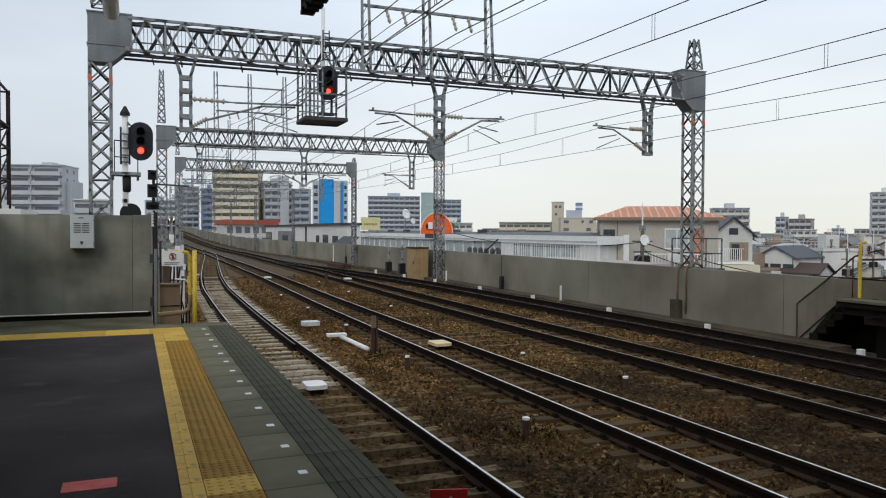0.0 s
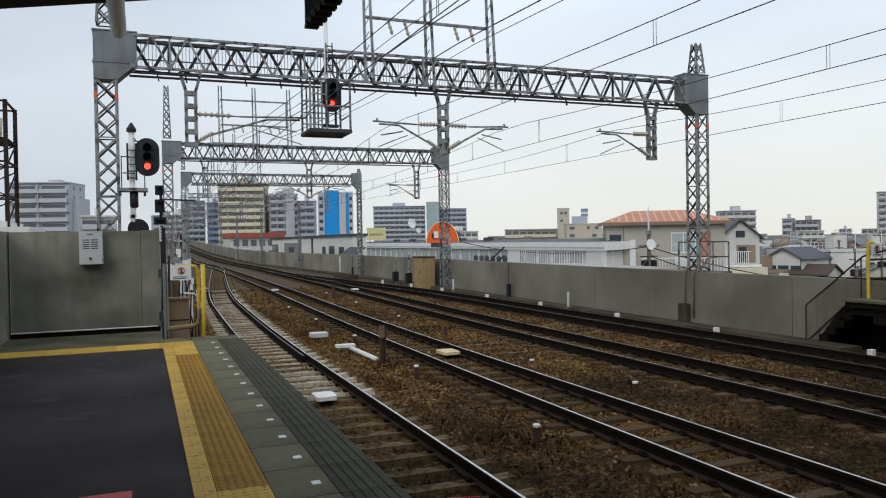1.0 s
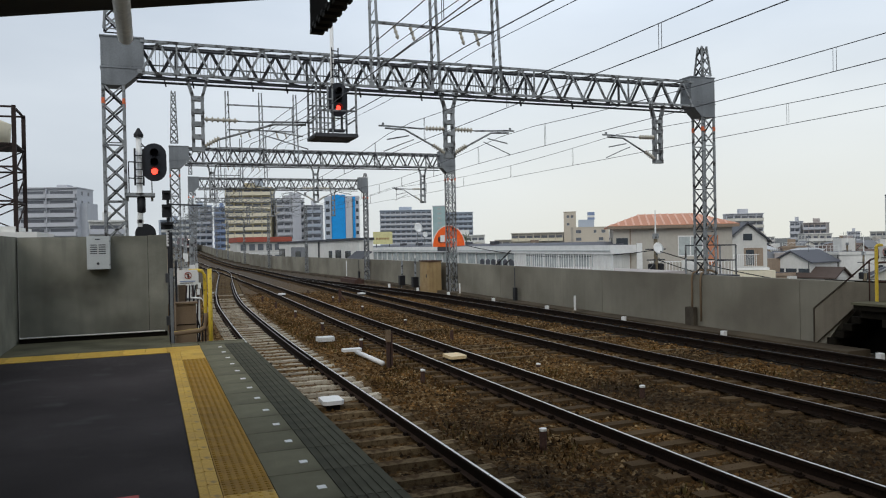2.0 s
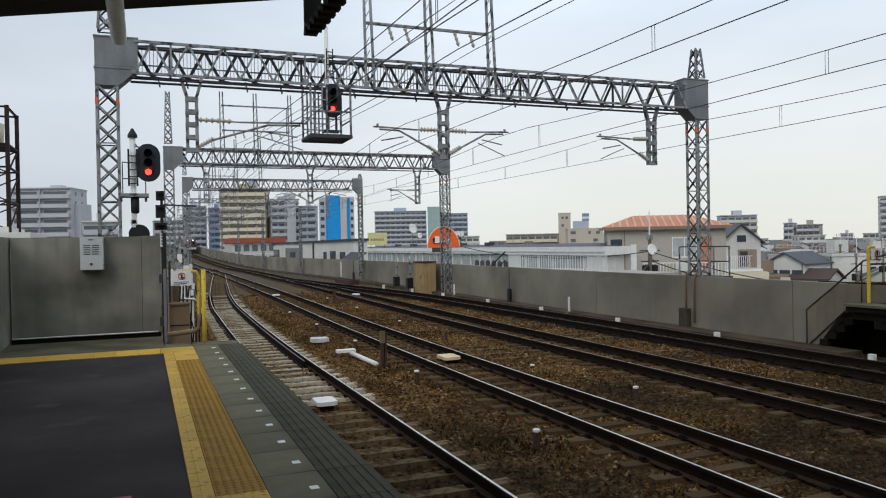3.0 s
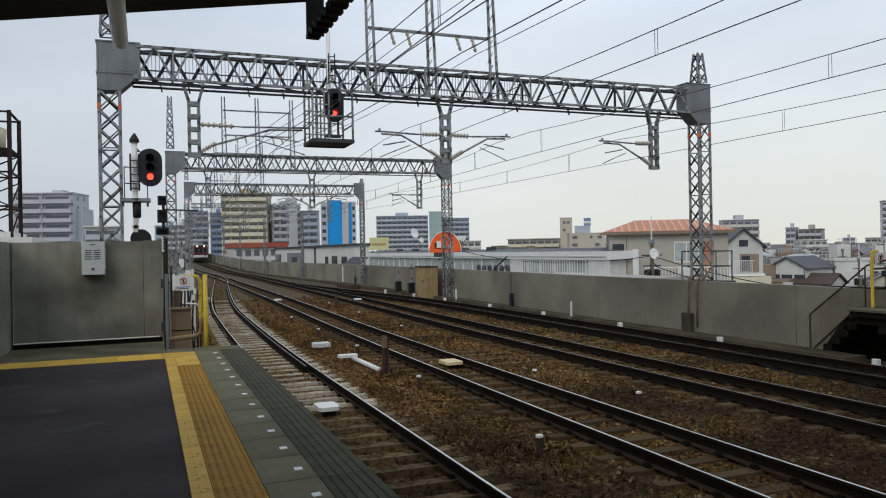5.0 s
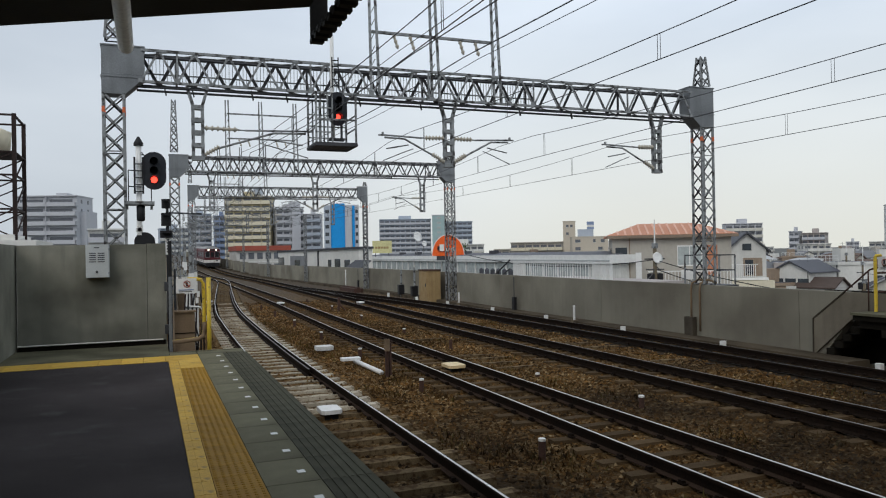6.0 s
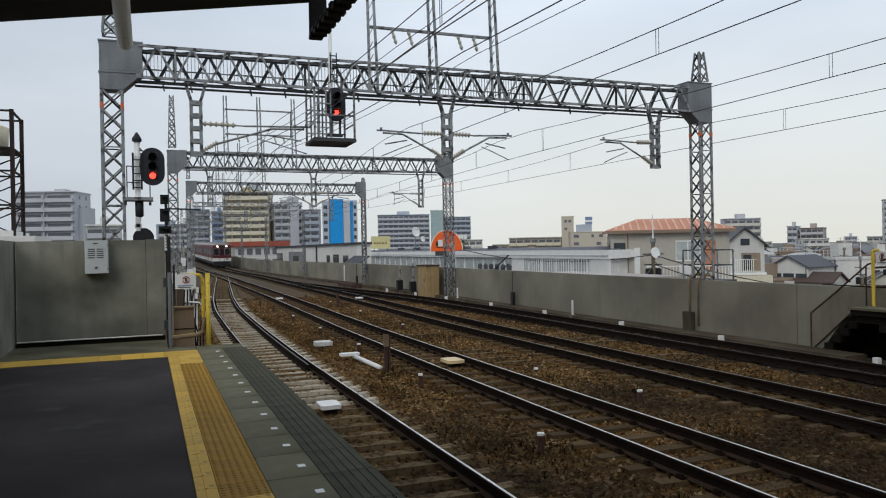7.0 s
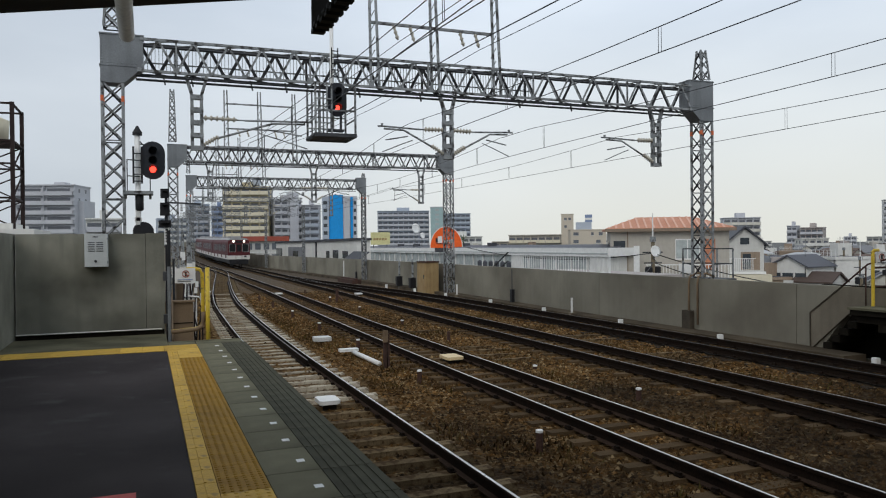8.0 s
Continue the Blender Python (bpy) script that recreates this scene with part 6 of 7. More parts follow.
apartment(320, 240, 12, 10, 21.0, facing(320, 240, 5), "dim_white", "apt_grey", "tall white apartment tower with balconies", bays=4)
apartment(-9.5, 200, 8, 8, 9.6, facing(-9, 200), "dim_white", "apt_grey", "small pale block beyond the signals", bays=2, rows=3)


def wall_windows(b, pts, name="window", mat="glass"):
    for x0, x1, y0, y1, z0, z1 in pts:
        part(name, Shape().box(x0, x1, y0, y1, z0, z1), M[mat], b)


# long white shop beside the parapet
b = thing("shop_building", "long white shop with glazed bands and a dark flat roof", "building")
part("wall", Shape().box(32.0, 37, 47, 118, GROUND, 1.6), M["dim_white"], b)
part("fascia", Shape().box(31.6, 37, 46.6, 118.4, 1.61, 2.24), M["white"], b, "broad white fascia")
part("fascia_line", Shape().box(31.55, 31.6, 46.6, 118.4, 1.78, 1.86), M["box_grey"], b)
part("roof", Shape().extrude_y([(31.9, 2.25), (34.5, 2.5), (37, 2.25)], 47.2, 118), M["roof_dark"], b, "dark shallow roof")
for i in range(29):
    y = 47.4 + i * 2.42
    part("window", Shape().box(31.95, 32.05, y + 0.1, y + 2.3, 0.45, 1.5), M["glass_pale"], b)
    part("window", Shape().box(31.95, 32.05, y + 0.1, y + 2.3, -1.6, 0.2), M["glass"], b)
    part("mullion", Shape().box(31.85, 31.999, y - 0.07, y + 0.07, -1.8, 1.6), M["white"], b)
for i in range(5):
    part("roof_vent", Shape().box(33.2 + 0.4 * (i % 3), 33.9 + 0.4 * (i % 3), 70 + i * 7.8, 70.9 + i * 7.8, 2.4, 2.75), M["roof_dark"], b)

b = thing("round_sign", "orange half-round shop sign with white shapes on a roof", "sign", at=pose(31.4, 77.9, 2.25, 0, 0, facing(31.4, 77.9)))
n = 20
part("panel", Shape().plate([(1.78 * math.cos(math.pi * k / n), 2.35 * math.sin(math.pi * k / n)) for k in range(n + 1)], 0, 0.3), M["orange_sign"], b, "orange half-round panel")
part("rim", Shape().plate([(1.86 * math.cos(math.pi * k / n), 2.43 * math.sin(math.pi * k / n)) for k in range(n + 1)], 0.06, 0.34), M["white"], b, "pale rim")
part("white_shape", Shape().box(-0.95, -0.45, -0.03, 0, 0.55, 1.3), M["white"], b)
part("white_shape", Shape().box(0.35, 0.85, -0.03, 0, 0.5, 0.95), M["white"], b)
part("white_shape", Shape().box(-0.25, 0.15, -0.03, 0, 0.5, 0.85), M["white"], b)
part("dark_shape", Shape().box(-1.2, -0.95, -0.03, 0, 0.6, 1.1), M["black"], b)
part("dark_shape", Shape().box(-1.15, 0.3, -0.035, -0.005, 0.42, 0.5), M["black"], b)
part("stand", Shape().box(-1.3, 1.3, 0.05, 0.3, -0.5, 0.0), M["steel_dark"], b)

b = thing("yellow_sign", "pale yellow roof sign with dark unreadable characters", "sign", at=pose(31.6, 104.0, 2.6, 0, 0, facing(26.1, 86.1)))
part("panel", Shape().box(-1.4, 1.4, 0, 0.15, 0.1, 1.9), M["yellow_sign"], b)
for k in range(5):
    part("lettering", Shape().box(-1.0 + 0.4 * k, -0.68 + 0.4 * k, -0.02, 0, 0.75, 1.05), M["tan_box"], b)
part("stand", Shape().box(-1.0, -0.9, 0, 0.1, -0.4, 0.1).box(0.9, 1.0, 0, 0.1, -0.4, 0.1), M["steel_dark"], b)


def dish(x, y, z, r, turn, down=2.6):
    g = thing("satellite_dish", "white satellite dish on a short mast", "satellite dish", at=pose(x, y, z, 0, 0, turn), group="satellite dishes")
    part("bowl", Shape().lathe((0, 0, 0), (0, -1, 0.25), [(0, r * 0.2), (r * 0.06, r * 0.6), (r * 0.18, r), (r * 0.14, r * 0.95), (r * 0.03, r * 0.3)], 18), M["white"], g, smooth=True)
    part("mast", Shape().tube([(0, 0.05, 0), (0, 0.12, -down * 0.1), (0, 0.12, -down)], 0.04, 6), M["steel"], g)


dish(32.6, 91.5, 4.7, 0.7, 20)
dish(33.2, 90.6, 3.8, 0.4, 20)
dish(31.19, 40.56, 2.0, 0.4, 0, 0.5)

# white block with dark openings near the line
b = thing("white_block", "white flat-roofed block with dark windows and a grey shutter", "building")
part("wall", Shape().box(20.5, 22.0, 76, 128, GROUND, 3.15), M["house_white"], b)
part("roof", Shape().box(20.3, 22.1, 75.8, 128.2, 3.15, 3.4), M["roof_dark"], b, "dark roof edge")
wall_windows(b, ((20.42, 20.52, 122, 127.5, 0.9, 2.3), (20.42, 20.52, 84.0, 86.5, 0.9, 2.1), (20.42, 20.52, 79.6, 81.8, 1.2, 2.0), (20.42, 20.52, 88.5, 90, 0.7, 2.0)))
part("shutter", Shape().box(20.4, 20.5, 104, 116, -1.5, 2.5), M["roof_grey"], b, "grey panelled shutter")
part("shutter_window", Shape().box(20.35, 20.41, 108, 112, -0.5, 1.9), M["glass"], b)
part("down_pipe", Shape().tube([(20.4, 95.6, -2), (20.4, 95.6, 3.1)], 0.12, 6), M["steel_dark"], b)
b = thing("red_roofed_block", "white two-storey block with a red roof band beside the line", "building")
part("wall", Shape().box(16.0, 26.2, 150, 164, GROUND, 3.65), M["house_white"], b)
part("roof", Shape().box(15.8, 26.5, 149.4, 164.5, 3.66, 4.62), M["roof_red"], b, "red roof band")
for k in range(6):
    for z in (2.0, -0.2):
        part("window", Shape().box(16.6 + 1.65 * k, 17.7 + 1.65 * k, 149.94, 150.02, z, z + 1.25), M["far_glass"], b)
part("floor_band", Shape().box(15.95, 26.25, 149.9, 149.99, 1.35, 1.6), M["dim_white"], b)

# car port and dark clutter between the blocks
b = thing("lean_to", "dark lean-to roof on posts beside the white block", "shed")
part("roof", Shape().extrude_y([(19.0, 1.0), (20.3, 1.9), (20.3, 2.0), (19.0, 1.1)], 70.5, 76.5), M["roof_dark"], b)
for y in (70.8, 73.5, 76.2):
    part("post", Shape().bar((19.1, y, -3), (19.1, y, 1.0), 0.1), M["steel_dark"], b)

# balcony with white rails close behind the parapet
b = thing("white_balcony", "flat roof terrace with white slatted railings", "terrace")
part("slab", Shape().box(20.2, 24.5, 29.6, 40.0, GROUND, 1.03), M["warm_grey"], b)
part("top_rail", Shape().box(20.18, 20.25, 29.6, 40.0, 1.94, 1.99), M["white"], b)
part("bottom_rail", Shape().box(20.18, 20.26, 29.6, 40.0, 1.12, 1.18), M["white"], b)
bar_me = Shape().box(-0.012, 0.012, -0.014, 0.014, 1.18, 1.94).mesh("slat", M["white"])
for k in range(42):
    piece("slat", bar_me, b, pose(20.22, 29.7 + 0.245 * k, 0))
for y0, y1 in ((29.7, 31.4), (38.4, 39.9)):
    part("rail_panel", Shape().box(20.26, 20.3, y0, y1, 1.16, 1.92), M["white"], b, "solid white panel")
part("stair_rail", Shape().bar((20.1, 40.0, 2.1), (20.1, 43.4, 0.6), 0.06).bar((20.1, 40.0, 1.6), (20.1, 43.4, 0.1), 0.05).bar((20.1, 41.6, -1), (20.1, 41.6, 1.4), 0.05), M["black"], b, "dark stair rail")
for k in range(7):
    part("bollard", Shape().lathe((21.6, 42.0 + 0.9 * k, 0.4), (0, 0, 1), [(0, 0.16), (1.0, 0.16), (1.1, 0.05)], 8), M["roof_dark"], b)


def gable_roof(w, d, z, rise, over=0.35, thick=0.16):
    """Ridge along y."""
    s = Shape()
    a = w / 2 + over
    ring = [(-a, z - rise * over / (w / 2)), (0, z + rise), (a, z - rise * over / (w / 2)), (a, z - rise * over / (w / 2) + thick), (0, z + rise + thick * 1.3), (-a, z - rise * over / (w / 2) + thick)]
    s.add([(x, -over, q) for x, q in ring] + [(x, d + over, q) for x, q in ring],
          [(0, 1, 4, 5), (1, 2, 3, 4), (11, 10, 7, 6), (10, 9, 8, 7), (5, 4, 10, 11), (4, 3, 9, 10), (0, 6, 7, 1), (1, 7, 8, 2), (0, 5, 11, 6), (2, 8, 9, 3)])
    return s


def hip_roof(w, d, z, rise, over=0.5):
    a, b0, b1 = w / 2 + over, -over, d + over
    k = min(w, d) / 2 * 0.9
    s = Shape()
    if w >= d:
        top = [(-a + k, d / 2, z + rise), (a - k, d / 2, z + rise)]
    else:
        top = [(0, b0 + k, z + rise), (0, b1 - k, z + rise)]
    v = [(-a, b0, z), (a, b0, z), (a, b1, z), (-a, b1, z), (-a, b0, z - 0.15), (a, b0, z - 0.15), (a, b1, z - 0.15), (-a, b1, z - 0.15)] + top
    if w >= d:
        f = [(0, 1, 9, 8), (1, 2, 9), (2, 3, 8, 9), (3, 0, 8)]
    else:
        f = [(0, 1, 8), (1, 2, 9, 8), (2, 3, 9), (3, 0, 8, 9)]
    s.add(v, f + [(0, 4, 5, 1), (1, 5, 6, 2), (2, 6, 7, 3), (3, 7, 4, 0), (7, 6, 5, 4)])
    return s


# house with an orange metal hip roof
b = thing("orange_roofed_house", "beige house with a ribbed orange metal hip roof", "house", at=pose(36.2, 45.4, GROUND, 0, 0, facing(36.2, 45.4, 7)) @ Matrix.Diagonal((0.71, 0.71, 0.965, 1)))
part("wall", Shape().box(-6.0, 6.0, 0, 8, 0, 11.0), M["beige"], b)
part("roof", hip_roof(12.0, 8.0, 11.05, 0.95, 0.6), M["tile_orange"], b, "ribbed orange metal roof")
for k in range(17):
    x = -6.2 + 12.4 * k / 16
    t = min(1.0, (6.6 - abs(x)) / 3.6)
    part("roof_rib", Shape().bar((x, -0.6, 11.06), (x, -0.6 + 4.6 * t, 11.06 + 0.95 * t), 0.20, 0.05), M["tile_pale"], b)
part("eave", Shape().box(-6.62, 6.62, -0.66, -0.58, 10.8, 11.03), M["brown_wall"], b)
part("window_frame", Shape().box(0.6, 3.1, -0.06, 0.02, 8.6, 10.2), M["white"], b)
for x in (0.68, 1.9):
    part("window", Shape().box(x, x + 1.1, -0.09, 0.02, 8.7, 10.1), M["glass_pale"], b)
part("window", Shape().box(-6.05, -5.98, 2.6, 4.4, 8.8, 10.1), M["glass"], b)
part("orange_hatch", Shape().box(3.6, 4.6, -0.06, 0.02, 7.8, 10.2), M["tile_orange"], b, "orange wall panel")
part("air_unit", Shape().box(0.9, 2.2, -0.7, -0.05, 7.6, 8.3), M["white"], b)
part("white_wall", Shape().box(-6.1, -2.6, -2.0, 0, 0, 7.2), M["house_white"], b)
part("pillar", Shape().box(-3.75, -3.2, -2.0, -1.5, 7.2, 9.7), M["white"], b, "white rendered pillar")
part("window", Shape().box(-5.7, -4.5, -0.06, 0.02, 9.0, 10.1), M["glass"], b)
part("down_pipe", Shape().tube([(-4.25, -0.08, 6.5), (-4.25, -0.08, 10.8)], 0.05, 6), M["brown_wall"], b)
for k in range(26):
    part("balcony_slat", Shape().box(-2.4 + 0.32 * k, -2.34 + 0.32 * k, -1.3, -1.24, 7.2, 8.2), M["white"], b)
part("balcony_rail", Shape().box(-2.5, 6.0, -1.34, -1.2, 8.2, 8.28).box(-2.5, 6.0, -1.4, 0, 6.9, 7.2), M["white"], b)

b = thing("gabled_house", "white house with a dark gable roof and a railed balcony", "house", at=pose(58.7, 61.4, GROUND, 0, 0, facing(58.7, 61.4, 10)))
part("wall", Shape().box(-1.9, 1.9, 0, 7, 0, 9.4), M["house_white"], b)
s = Shape()
s.extrude_y([(-1.9, 9.4), (1.9, 9.4), (0, 11.0)], 0.0, 7.0)
part("gable", s, M["house_white"], b)
part("roof", gable_roof(3.8, 7, 9.42, 1.66, 0.4), M["roof_dark"], b, "dark slate roof")
part("window", Shape().box(-0.45, 0.45, -0.05, 0.02, 9.3, 10.0), M["glass"], b)
part("door_opening", Shape().box(-0.4, 1.5, -0.05, 0.02, 6.6, 8.5), M["brown_wall"], b)
part("window", Shape().box(-0.2, 0.6, -0.08, 0.0, 6.7, 8.3), M["glass"], b)
for k in range(12):
    part("balcony_slat", Shape().box(-1.6 + 0.2 * k, -1.54 + 0.2 * k, -1.0, -0.95, 6.5, 7.8), M["white"], b)
part("balcony_rail", Shape().box(-1.7, 0.9, -1.03, -0.93, 7.8, 7.86).box(-1.9, 1.9, -1.05, 0, 6.2, 6.45), M["white"], b)
part("lower_floor", Shape().box(-4.2, 2.4, -1.4, 0, 0, 6.15), M["apt_cream"], b, "cream lower storey")


def house(x, y, w, d, h, turn, roof, wall, tiles, label):
    b = thing("town_house", label, "house", at=pose(x, y, GROUND, 0, 0, turn), group="houses of the town")
    part("wall", Shape().box(-w / 2, w / 2, 0, d, 0, h), M[wall], b)
    if roof == "flat":
        part("roof", Shape().box(-w / 2 - 0.15, w / 2 + 0.15, -0.15, d + 0.15, h, h + 0.4), M[wall], b)
        part("roof_surface", Shape().box(-w / 2, w / 2, 0, d, h + 0.4, h + 0.42), M[tiles], b)
        part("roof_hut", Shape().box(-w * 0.3, w * 0.05, d * 0.4, d * 0.8, h + 0.42, h + 2.2), M[wall], b)
    elif roof == "hip":
        part("roof", hip_roof(w, d, h, 1.0), M[tiles], b)
    else:
        part("gable", Shape().extrude_y([(-w / 2, h), (w / 2, h), (0, h + w * 0.26)], 0.02, d - 0.02), M[wall], b)
        part("roof", gable_roof(w, d, h, w * 0.26), M[tiles], b)
    rng = random.Random(int(x * 31 + y * 17))
    for z in (h - 2.1, h - 4.9):
        k = rng.choice((2, 3))
        for i in range(k):
            xx = -w / 2 + w * (i + 0.5) / k
            part("window", Shape().box(xx - 0.7, xx + 0.7, -0.05, 0.02, z, z + 1.25), M["glass"], b)
        part("window", Shape().box(-w / 2 - 0.05, -w / 2 + 0.02, d * 0.35, d * 0.35 + 1.4, z, z + 1.1), M["glass"], b)
    if rng.random() < 0.4:
        part("aerial", Shape().bar((0.5, d / 2, h), (0.5, d / 2, h + 3.4), 0.04).bar((0.1, d / 2, h + 3.2), (0.9, d / 2, h + 3.2), 0.03).bar((0.2, d / 2, h + 2.9), (0.8, d / 2, h + 2.9), 0.03), M["steel"], b, "thin roof aerial")
    if rng.random() < 0.45:
        part("air_unit", Shape().box(w * 0.2, w * 0.2 + 0.8, -0.45, -0.06, h - 2.95, h - 2.3), M["white"], b)
    if rng.random() < 0.5:
        part("down_pipe", Shape().tube([(w * 0.46, -0.08, 0), (w * 0.46, -0.08, h)], 0.05, 6), M["steel_dark"], b)
    if roof == "flat" and rng.random() < 0.6:
        rail = Shape().bar((-w / 2, 0, h + 1.3), (w / 2, 0, h + 1.3), 0.05).bar((-w / 2, 0, h + 0.9), (w / 2, 0, h + 0.9), 0.04)
        for k in range(7):
            rail.bar((-w / 2 + w * k / 6, 0, h + 0.4), (-w / 2 + w * k / 6, 0, h + 1.3), 0.04)
        part("roof_rail", rail, M["white"], b, "thin white roof railing")
    if rng.random() < 0.5:
        part("balcony", Shape().box(-w * 0.4, w * 0.25, -1.1, -1.0, h - 2.8, h - 1.75).box(-w * 0.4, w * 0.25, -1.1, 0, h - 2.95, h - 2.8), M["dim_white"], b)
    return b


def build_town():
    rng = random.Random(21)
    walls = [("house_white", "white"), ("beige", "beige"), ("warm_grey", "warm grey"), ("house_white", "white"), ("house_pale", "pale cream"), ("beige", "beige"), ("brown_wall", "brown"), ("house_pale", "pale cream")]
    tiles = [("roof_dark", "dark slate"), ("roof_grey", "grey tiled"), ("roof_brown", "brown tiled"), ("roof_brown", "brown tiled"), ("roof_grey", "grey tiled"), ("roof_brown", "brown tiled"), ("roof_pale", "pale sheet"), ("roof_dark", "dark slate")]
    dist = 106.0
    while dist < 330:
        a = 40.0 if dist < 170 else 23.0
        while a < 57:
            r = dist + rng.uniform(-0.03, 0.03) * dist
            x, y = r * math.sin(math.radians(a)), r * math.cos(math.radians(a))
            w = rng.uniform(3.6, 5.8)
            deep = rng.uniform(4.5, 7.5)
            if x > 44:
                # roofs stay a little below the eye and close up towards the horizon
                top = 2.6 - r * rng.uniform(0.018, 0.042) * min(1.0, 110 / r) + rng.choice((0, 0, 0, 0.5, 1.0)) * r / 150
                roof = rng.choice(("gable", "hip", "gable", "flat", "gable"))
                h = top - GROUND - {"gable": w * 0.26, "hip": 1.0, "flat": 0.8}[roof]
                wm, wn = rng.choice(walls)
                tm, tn = rng.choice(tiles)
                house(x, y, w, deep, h, facing(x, y, rng.choice((-62, -28, 4, 20, 35, 60)) + rng.uniform(-6, 6)), roof, wm, tm, f"{wn} town house with a {tn} {roof} roof")
            a += math.degrees((w + rng.uniform(0.3, 1.8)) / r)
        dist *= 1.105
    # midrise blocks scattered along the skyline
    for i in range(26):
        a = rng.uniform(26, 54)
        r = rng.uniform(330, 620)
        x, y = r * math.sin(math.radians(a)), r * math.cos(math.radians(a))
        wm, wn = rng.choice((("apt_grey", "grey"), ("dim_white", "pale"), ("beige", "beige"), ("house_white", "white")))
        apartment(x, y, rng.uniform(6, 14), 8, 2.5 + rng.uniform(0.0, 2.6), facing(x, y, rng.uniform(-25, 25)), wm, wm, f"distant {wn} midrise block", bays=4, rows=3, hut=rng.random() < 0.4)


build_town()
house(79.0, 54.0, 8, 8, 8.0, facing(62, 42.5, -50), "gable", "house_white", "roof_dark", "white gabled house at the edge of the town")


# ---- street poles behind the parapet ----
def street_pole(x, y, top, label):
    g = thing("utility_pole", label, "utility pole", group="utility poles")
    part("pole", Shape().tube([(x, y, GROUND), (x, y, top - 1.6)], 0.17, 10, 0.12), M["deck"], g, smooth=True)
    part("top_rod", Shape().tube([(x, y, top - 1.6), (x, y, top)], 0.05, 8, 0.03), M["white"], g)
    part("collar", Shape().lathe((x, y, top - 1.9), (0, 0, 1), [(0, 0.2), (0.35, 0.2)], 10), M["steel"], g)
    for k in (-1, 1):
        part("transformer", Shape().lathe((x + 0.34 * k, y, top - 4.2), (0, 0, 1), [(0, 0.2), (0.06, 0.25), (0.6, 0.25), (0.66, 0.15)], 10), M["black"], g)
    part("cross_arm", Shape().bar((x - 0.8, y, top - 2.6), (x + 0.8, y, top - 2.6), 0.08).bar((x - 0.7, y, top - 3.3), (x + 0.7, y, top - 3.3), 0.08), M["steel_dark"], g)


street_pole(31.2, 40.8, 4.55, "concrete utility pole with transformers and cables")
street_pole(36.5, 27.4, 2.2, "concrete utility pole with dark transformers")
street_pole(48.0, 33.0, 2.0, "concrete utility pole with dark transformers")
for x, y, top in ((64.0, 52.0, 2.6), (78.0, 60.0, 2.8), (88.0, 74.0, 3.2), (70.0, 44.0, 1.6), (104.0, 86.0, 3.6), (92.0, 62.0, 2.4), (58.0, 47.0, 1.2)):
    street_pole(x, y, top, "concrete utility pole among the houses")
g = thing("street_cables", "sagging dark street cables between utility poles", "cables")
for a, c, sag in (((31.2, 40.8, 1.9), (36.5, 27.4, -0.4), 0.5), ((31.2, 40.8, 1.3), (36.5, 27.4, -1.1), 0.6), ((31.2, 40.8, 1.9), (25.0, 58.0, 2.4), 0.7), ((36.5, 27.4, -0.4), (48, 33, -0.6), 0.5),
                  ((31.2, 40.8, 1.6), (49, 62, 1.4), 0.6), ((36.5, 27.4, -0.4), (44, 12, -0.6), 0.5), ((48, 33, -0.4), (58, 47, -1.2), 0.5), ((58, 47, -1.2), (70, 44, -0.9), 0.5), ((58, 47, -1.2), (64, 52, 0.1), 0.4), ((64, 52, 0.1), (78, 60, 0.3), 0.6), ((70, 44, -0.9), (92, 62, 0.0), 0.7), ((31.2, 40.8, 1.3), (24.4, 33.0, 0.9), 0.2)):
    pts = [Vector(a).lerp(Vector(c), k / 10) - Vector((0, 0, 4 * sag * k / 10 * (1 - k / 10))) for k in range(11)]
    part("cable", Shape().tube(pts, 0.03, 5), M["black"], g)


def shrub(x, y, z, r, n, label):
    """A bush of many small leaf clumps."""
    g = thing("bush", label, "bush")
    rng = random.Random(int(x * 7))
    s = Shape()
    for _ in range(n):
        a, b = rng.uniform(0, 6.3), rng.uniform(-1, 1)
        q = r * rng.random() ** 0.4
        c = Vector((x + q * math.cos(a) * math.sqrt(1 - b * b), y + q * math.sin(a) * math.sqrt(1 - b * b), z + q * b * 1.2))
        u, v = Vector((rng.gauss(0, 1), rng.gauss(0, 1), rng.gauss(0, 1))).normalized(), Vector((rng.gauss(0, 1), rng.gauss(0, 1), rng.gauss(0, 1))).normalized()
        k = rng.uniform(0.1, 0.22)
        s.add([c + u * k, c + v * k, c - u * k, c - v * k], [(0, 1, 2, 3)])
    part("leaves", s, M["leaf"], g, kind="stuff")
    part("trunk", Shape().tube([(x, y, GROUND), (x, y, z)], 0.12, 6, 0.05), M["brown_wall"], g)


shrub(19.5, 170, 2.3, 1.6, 260, "green bush growing over the parapet")
shrub(64, 150, 3.0, 1.6, 240, "green tree crown among the roofs")


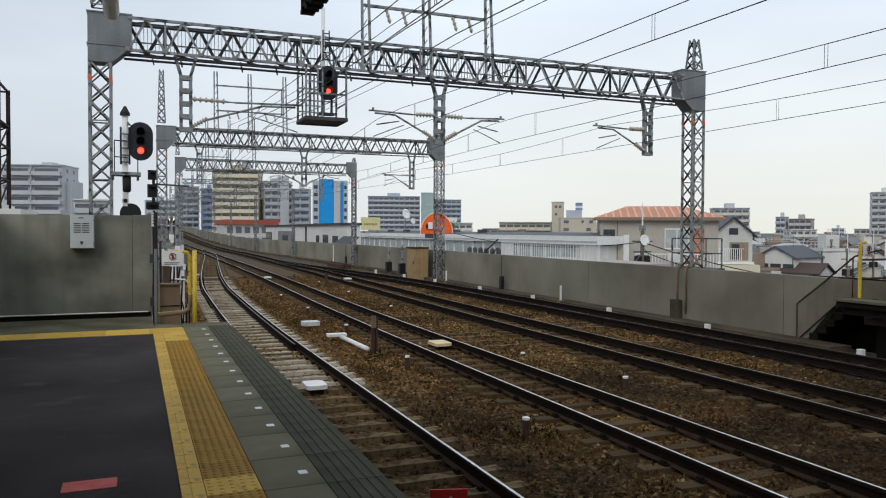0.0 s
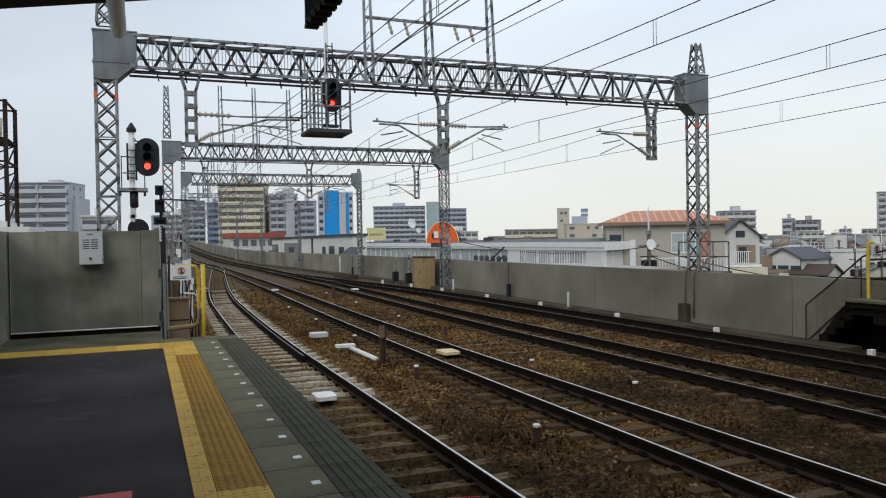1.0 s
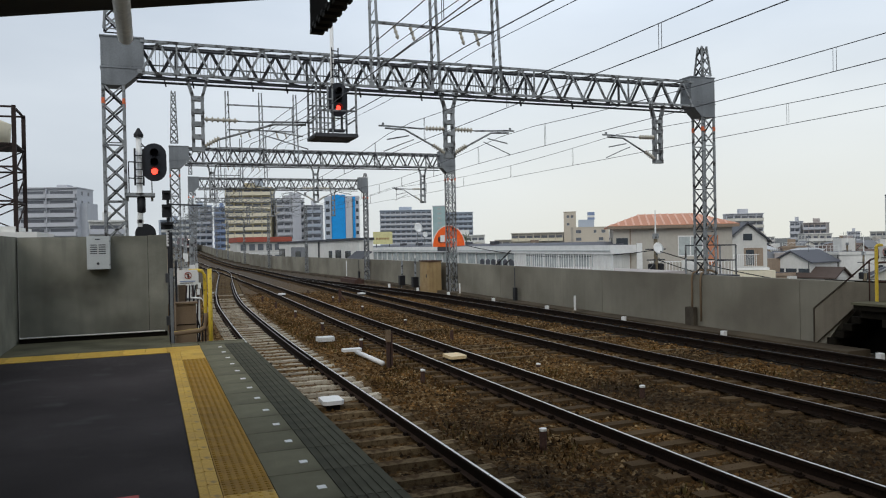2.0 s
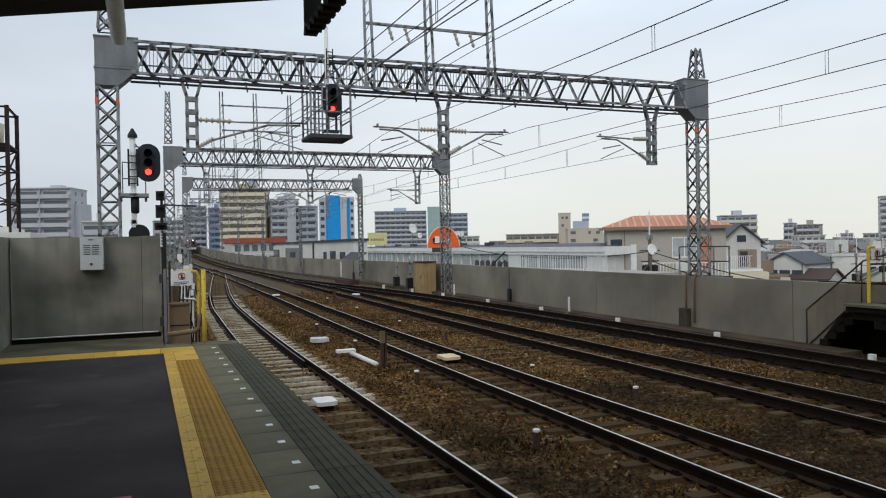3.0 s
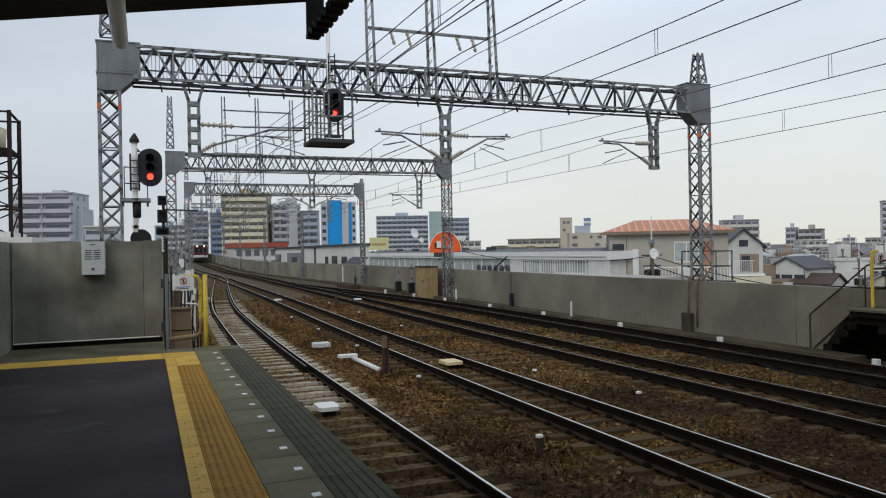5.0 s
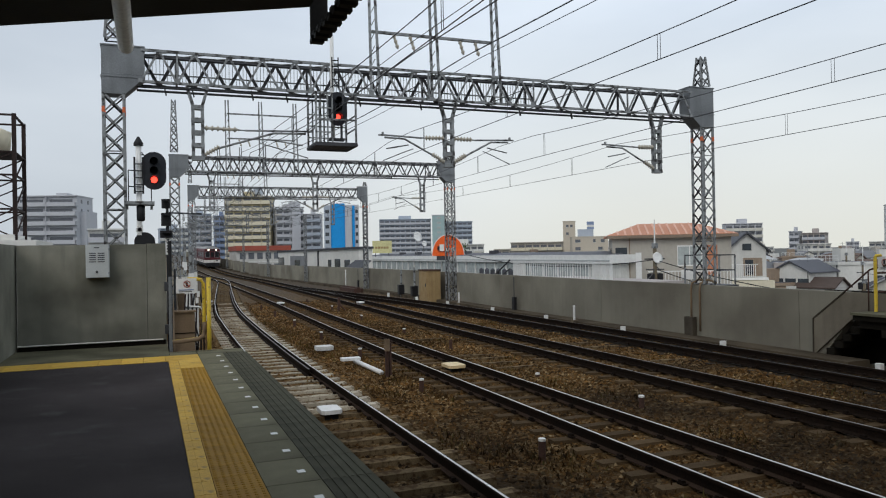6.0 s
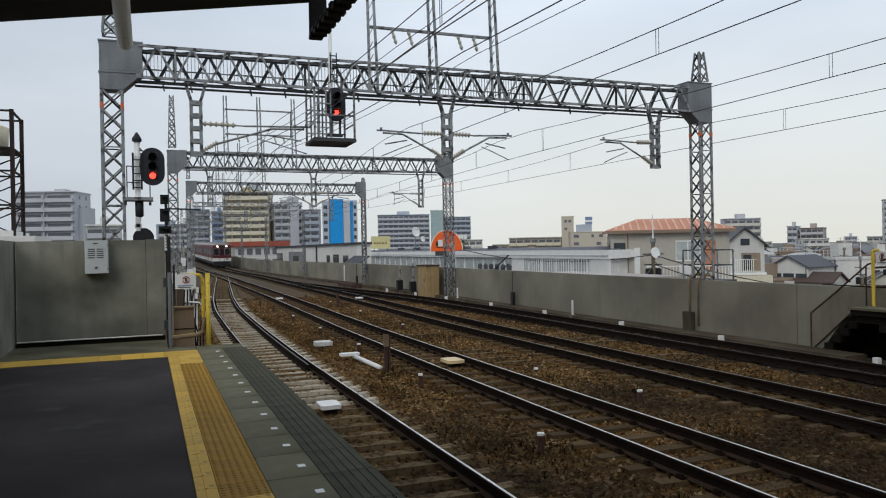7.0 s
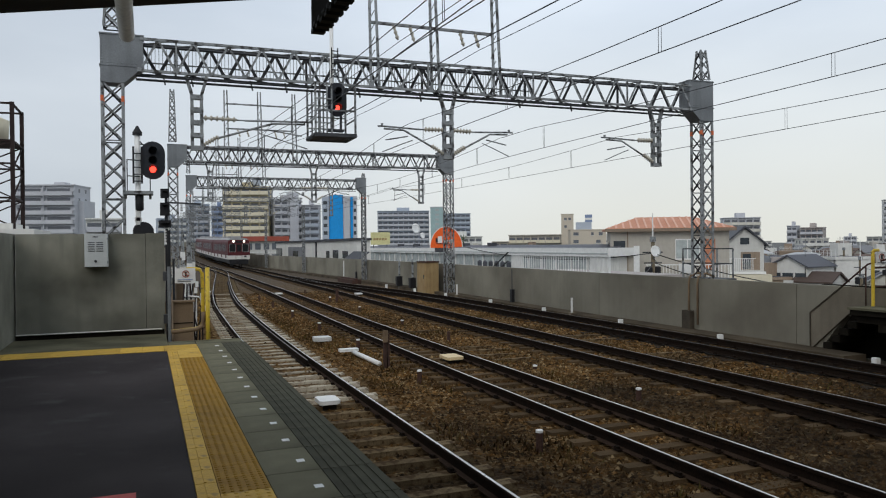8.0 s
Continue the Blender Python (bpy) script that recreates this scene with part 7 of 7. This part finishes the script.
# ---- the train ----
def train_car(lead):
    """A car along +y behind its front at y = 0, z = 0 on the rails."""
    c = thing("train_car", "maroon and white electric commuter train car with lit headlights" if lead else "maroon and white electric commuter train car", "train", group="cars of the train")
    L, w = 19.6, 1.37
    prof = [(-w, 1.0), (-w, 2.2), (-w + 0.03, 3.2), (-w + 0.16, 3.52), (-0.9, 3.72), (0.9, 3.72), (w - 0.16, 3.52), (w - 0.03, 3.2), (w, 2.2), (w, 1.0)]

    def shell(lo, hi, grow):
        ring = [(x * (1 + grow), z) for x, z in prof]
        pts = []
        for i in range(len(ring)):
            (xa, za), (xb, zb) = ring[i], ring[(i + 1) % len(ring)]
            if lo <= za <= hi:
                pts.append((xa, za))
            for lim in (lo, hi):
                if (za - lim) * (zb - lim) < 0:
                    u = (lim - za) / (zb - za)
                    pts.append((xa + (xb - xa) * u, lim))
        return Shape().extrude_y(pts, 0, L)

    part("lower_body", shell(1.0, 1.5, 0.001), M["train_white"], c, "white lower band")
    part("upper_body", shell(1.5, 3.5, 0.0), M["maroon"], c, "maroon upper body")
    part("roof", shell(3.5, 4.0, -0.001), M["train_roof"], c, "grey roof")
    part("underframe", Shape().box(-1.2, 1.2, 0.3, L - 0.3, 0.55, 0.998), M["black"], c)
    for y in (3.0, 16.4):
        s = Shape()
        for d in (-1.05, 1.05):
            for k in (-0.55, 0.55):
                s.lathe((k - 0.06, y + d, 0.43), (1, 0, 0), [(0, 0.43), (0.12, 0.43)], 16)
        s.box(-0.95, -0.75, y - 1.5, y + 1.5, 0.35, 0.6).box(0.75, 0.95, y - 1.5, y + 1.5, 0.35, 0.6)
        part("bogie", s, M["black"], c, "dark bogie with wheels")
    for k in (-1, 1):
        for d in (2.4, 7.4, 12.4, 17.2):
            x = k * (w + 0.004)
            s = Shape().box(min(x, x - k * 0.05), max(x, x - k * 0.05), d - 0.65, d + 0.65, 1.12, 3.05)
            door = part("door", s, M["maroon"], c)
            for e in (-0.33, 0.33):
                x2 = k * (w + 0.012)
                part("door_window", Shape().box(min(x2, x2 - k * 0.05), max(x2, x2 - k * 0.05), d + e - 0.22, d + e + 0.22, 2.05, 2.85), M["train_glass"], door)
        for d in (4.9, 9.9, 14.8):
            for e in (-0.95, 0.0, 0.95):
                x2 = k * (w + 0.008)
                part("side_window", Shape().box(min(x2, x2 - k * 0.06), max(x2, x2 - k * 0.06), d + e - 0.4, d + e + 0.4, 1.98, 2.88), M["train_glass"], c)
    for y in (4.5, 9.8, 15.0):
        part("air_conditioner", Shape().box(-0.7, 0.7, y - 1.1, y + 1.1, 3.7, 3.98, bevel=0.12), M["train_roof"], c, "roof air conditioner")
    if lead:
        f = -0.02
        for x0, x1 in ((-1.16, -0.46), (0.46, 1.16)):
            fr = part("cab_frame", Shape().box(x0 - 0.06, x1 + 0.06, f, 0.02, 1.94, 3.0), M["steel"], c, "grey window surround")
            part("cab_window", Shape().box(x0, x1, f - 0.015, 0.02, 1.99, 2.95), M["train_glass"], fr)
        gf = part("gangway_frame", Shape().box(-0.4, 0.4, f - 0.03, 0.02, 1.05, 3.08), M["maroon"], c)
        part("gangway_window", Shape().box(-0.26, 0.26, f - 0.045, 0.02, 2.0, 2.9), M["train_glass"], gf)
        part("gangway_panel", Shape().box(-0.36, 0.36, f - 0.04, 0.02, 1.05, 1.48), M["train_white"], c, "white lower gangway panel")
        part("destination_sign", Shape().box(-0.38, 0.38, f - 0.04, 0.02, 3.12, 3.36), M["black"], c, "dark destination sign")
        for x in (-0.66, 0.66):
            hh = part("headlight_housing", Shape().lathe((x, 0.05, 3.3), (0, -1, 0), [(0, 0.19), (0.12, 0.17)], 14), M["train_white"], c)
            part("headlight", Shape().lathe((x, -0.06, 3.3), (0, -1, 0), [(0, 0.12), (0.03, 0.10)], 14), M["head_lamp"], hh, "glowing warm headlight")
        for x in (-1.12, 1.12):
            part("tail_light", Shape().box(x - 0.1, x + 0.1, f - 0.02, 0.02, 1.5, 1.6), M["lens_off"], c)
        part("coupler", Shape().box(-0.14, 0.14, -0.45, 0.3, 0.72, 0.98).box(-1.15, 1.15, -0.05, 0.25, 0.35, 0.95), M["black"], c, "dark coupler and pilot")
        part("cable_box", Shape().box(0.62, 0.95, f - 0.05, 0.02, 1.25, 1.45), M["steel_dark"], c)
    return c


FRONT_END, SPEED = 99.0, 20.6
cars = [train_car(True), train_car(False), train_car(False)]


def car_pose(y):
    """A car whose front stands at y on the approaching track."""
    a, b = line_3(y + 3.0), line_3(y + 16.4)
    turn = math.degrees(math.atan2(a - b, 13.4))
    x = a + (a - b) / 13.4 * 3.0
    za, zb = rise(y + 3.0), rise(y + 16.4)
    return pose(x, y, za + (za - zb) / 13.4 * 3.0, math.degrees(math.atan2(zb - za, 13.4)), 0, turn)


def motions():
    for i, c in enumerate(cars):
        walk(c, [(t / 2, car_pose(FRONT_END + SPEED * (8 - t / 2) + 20.3 * i)) for t in range(17)])


motions()
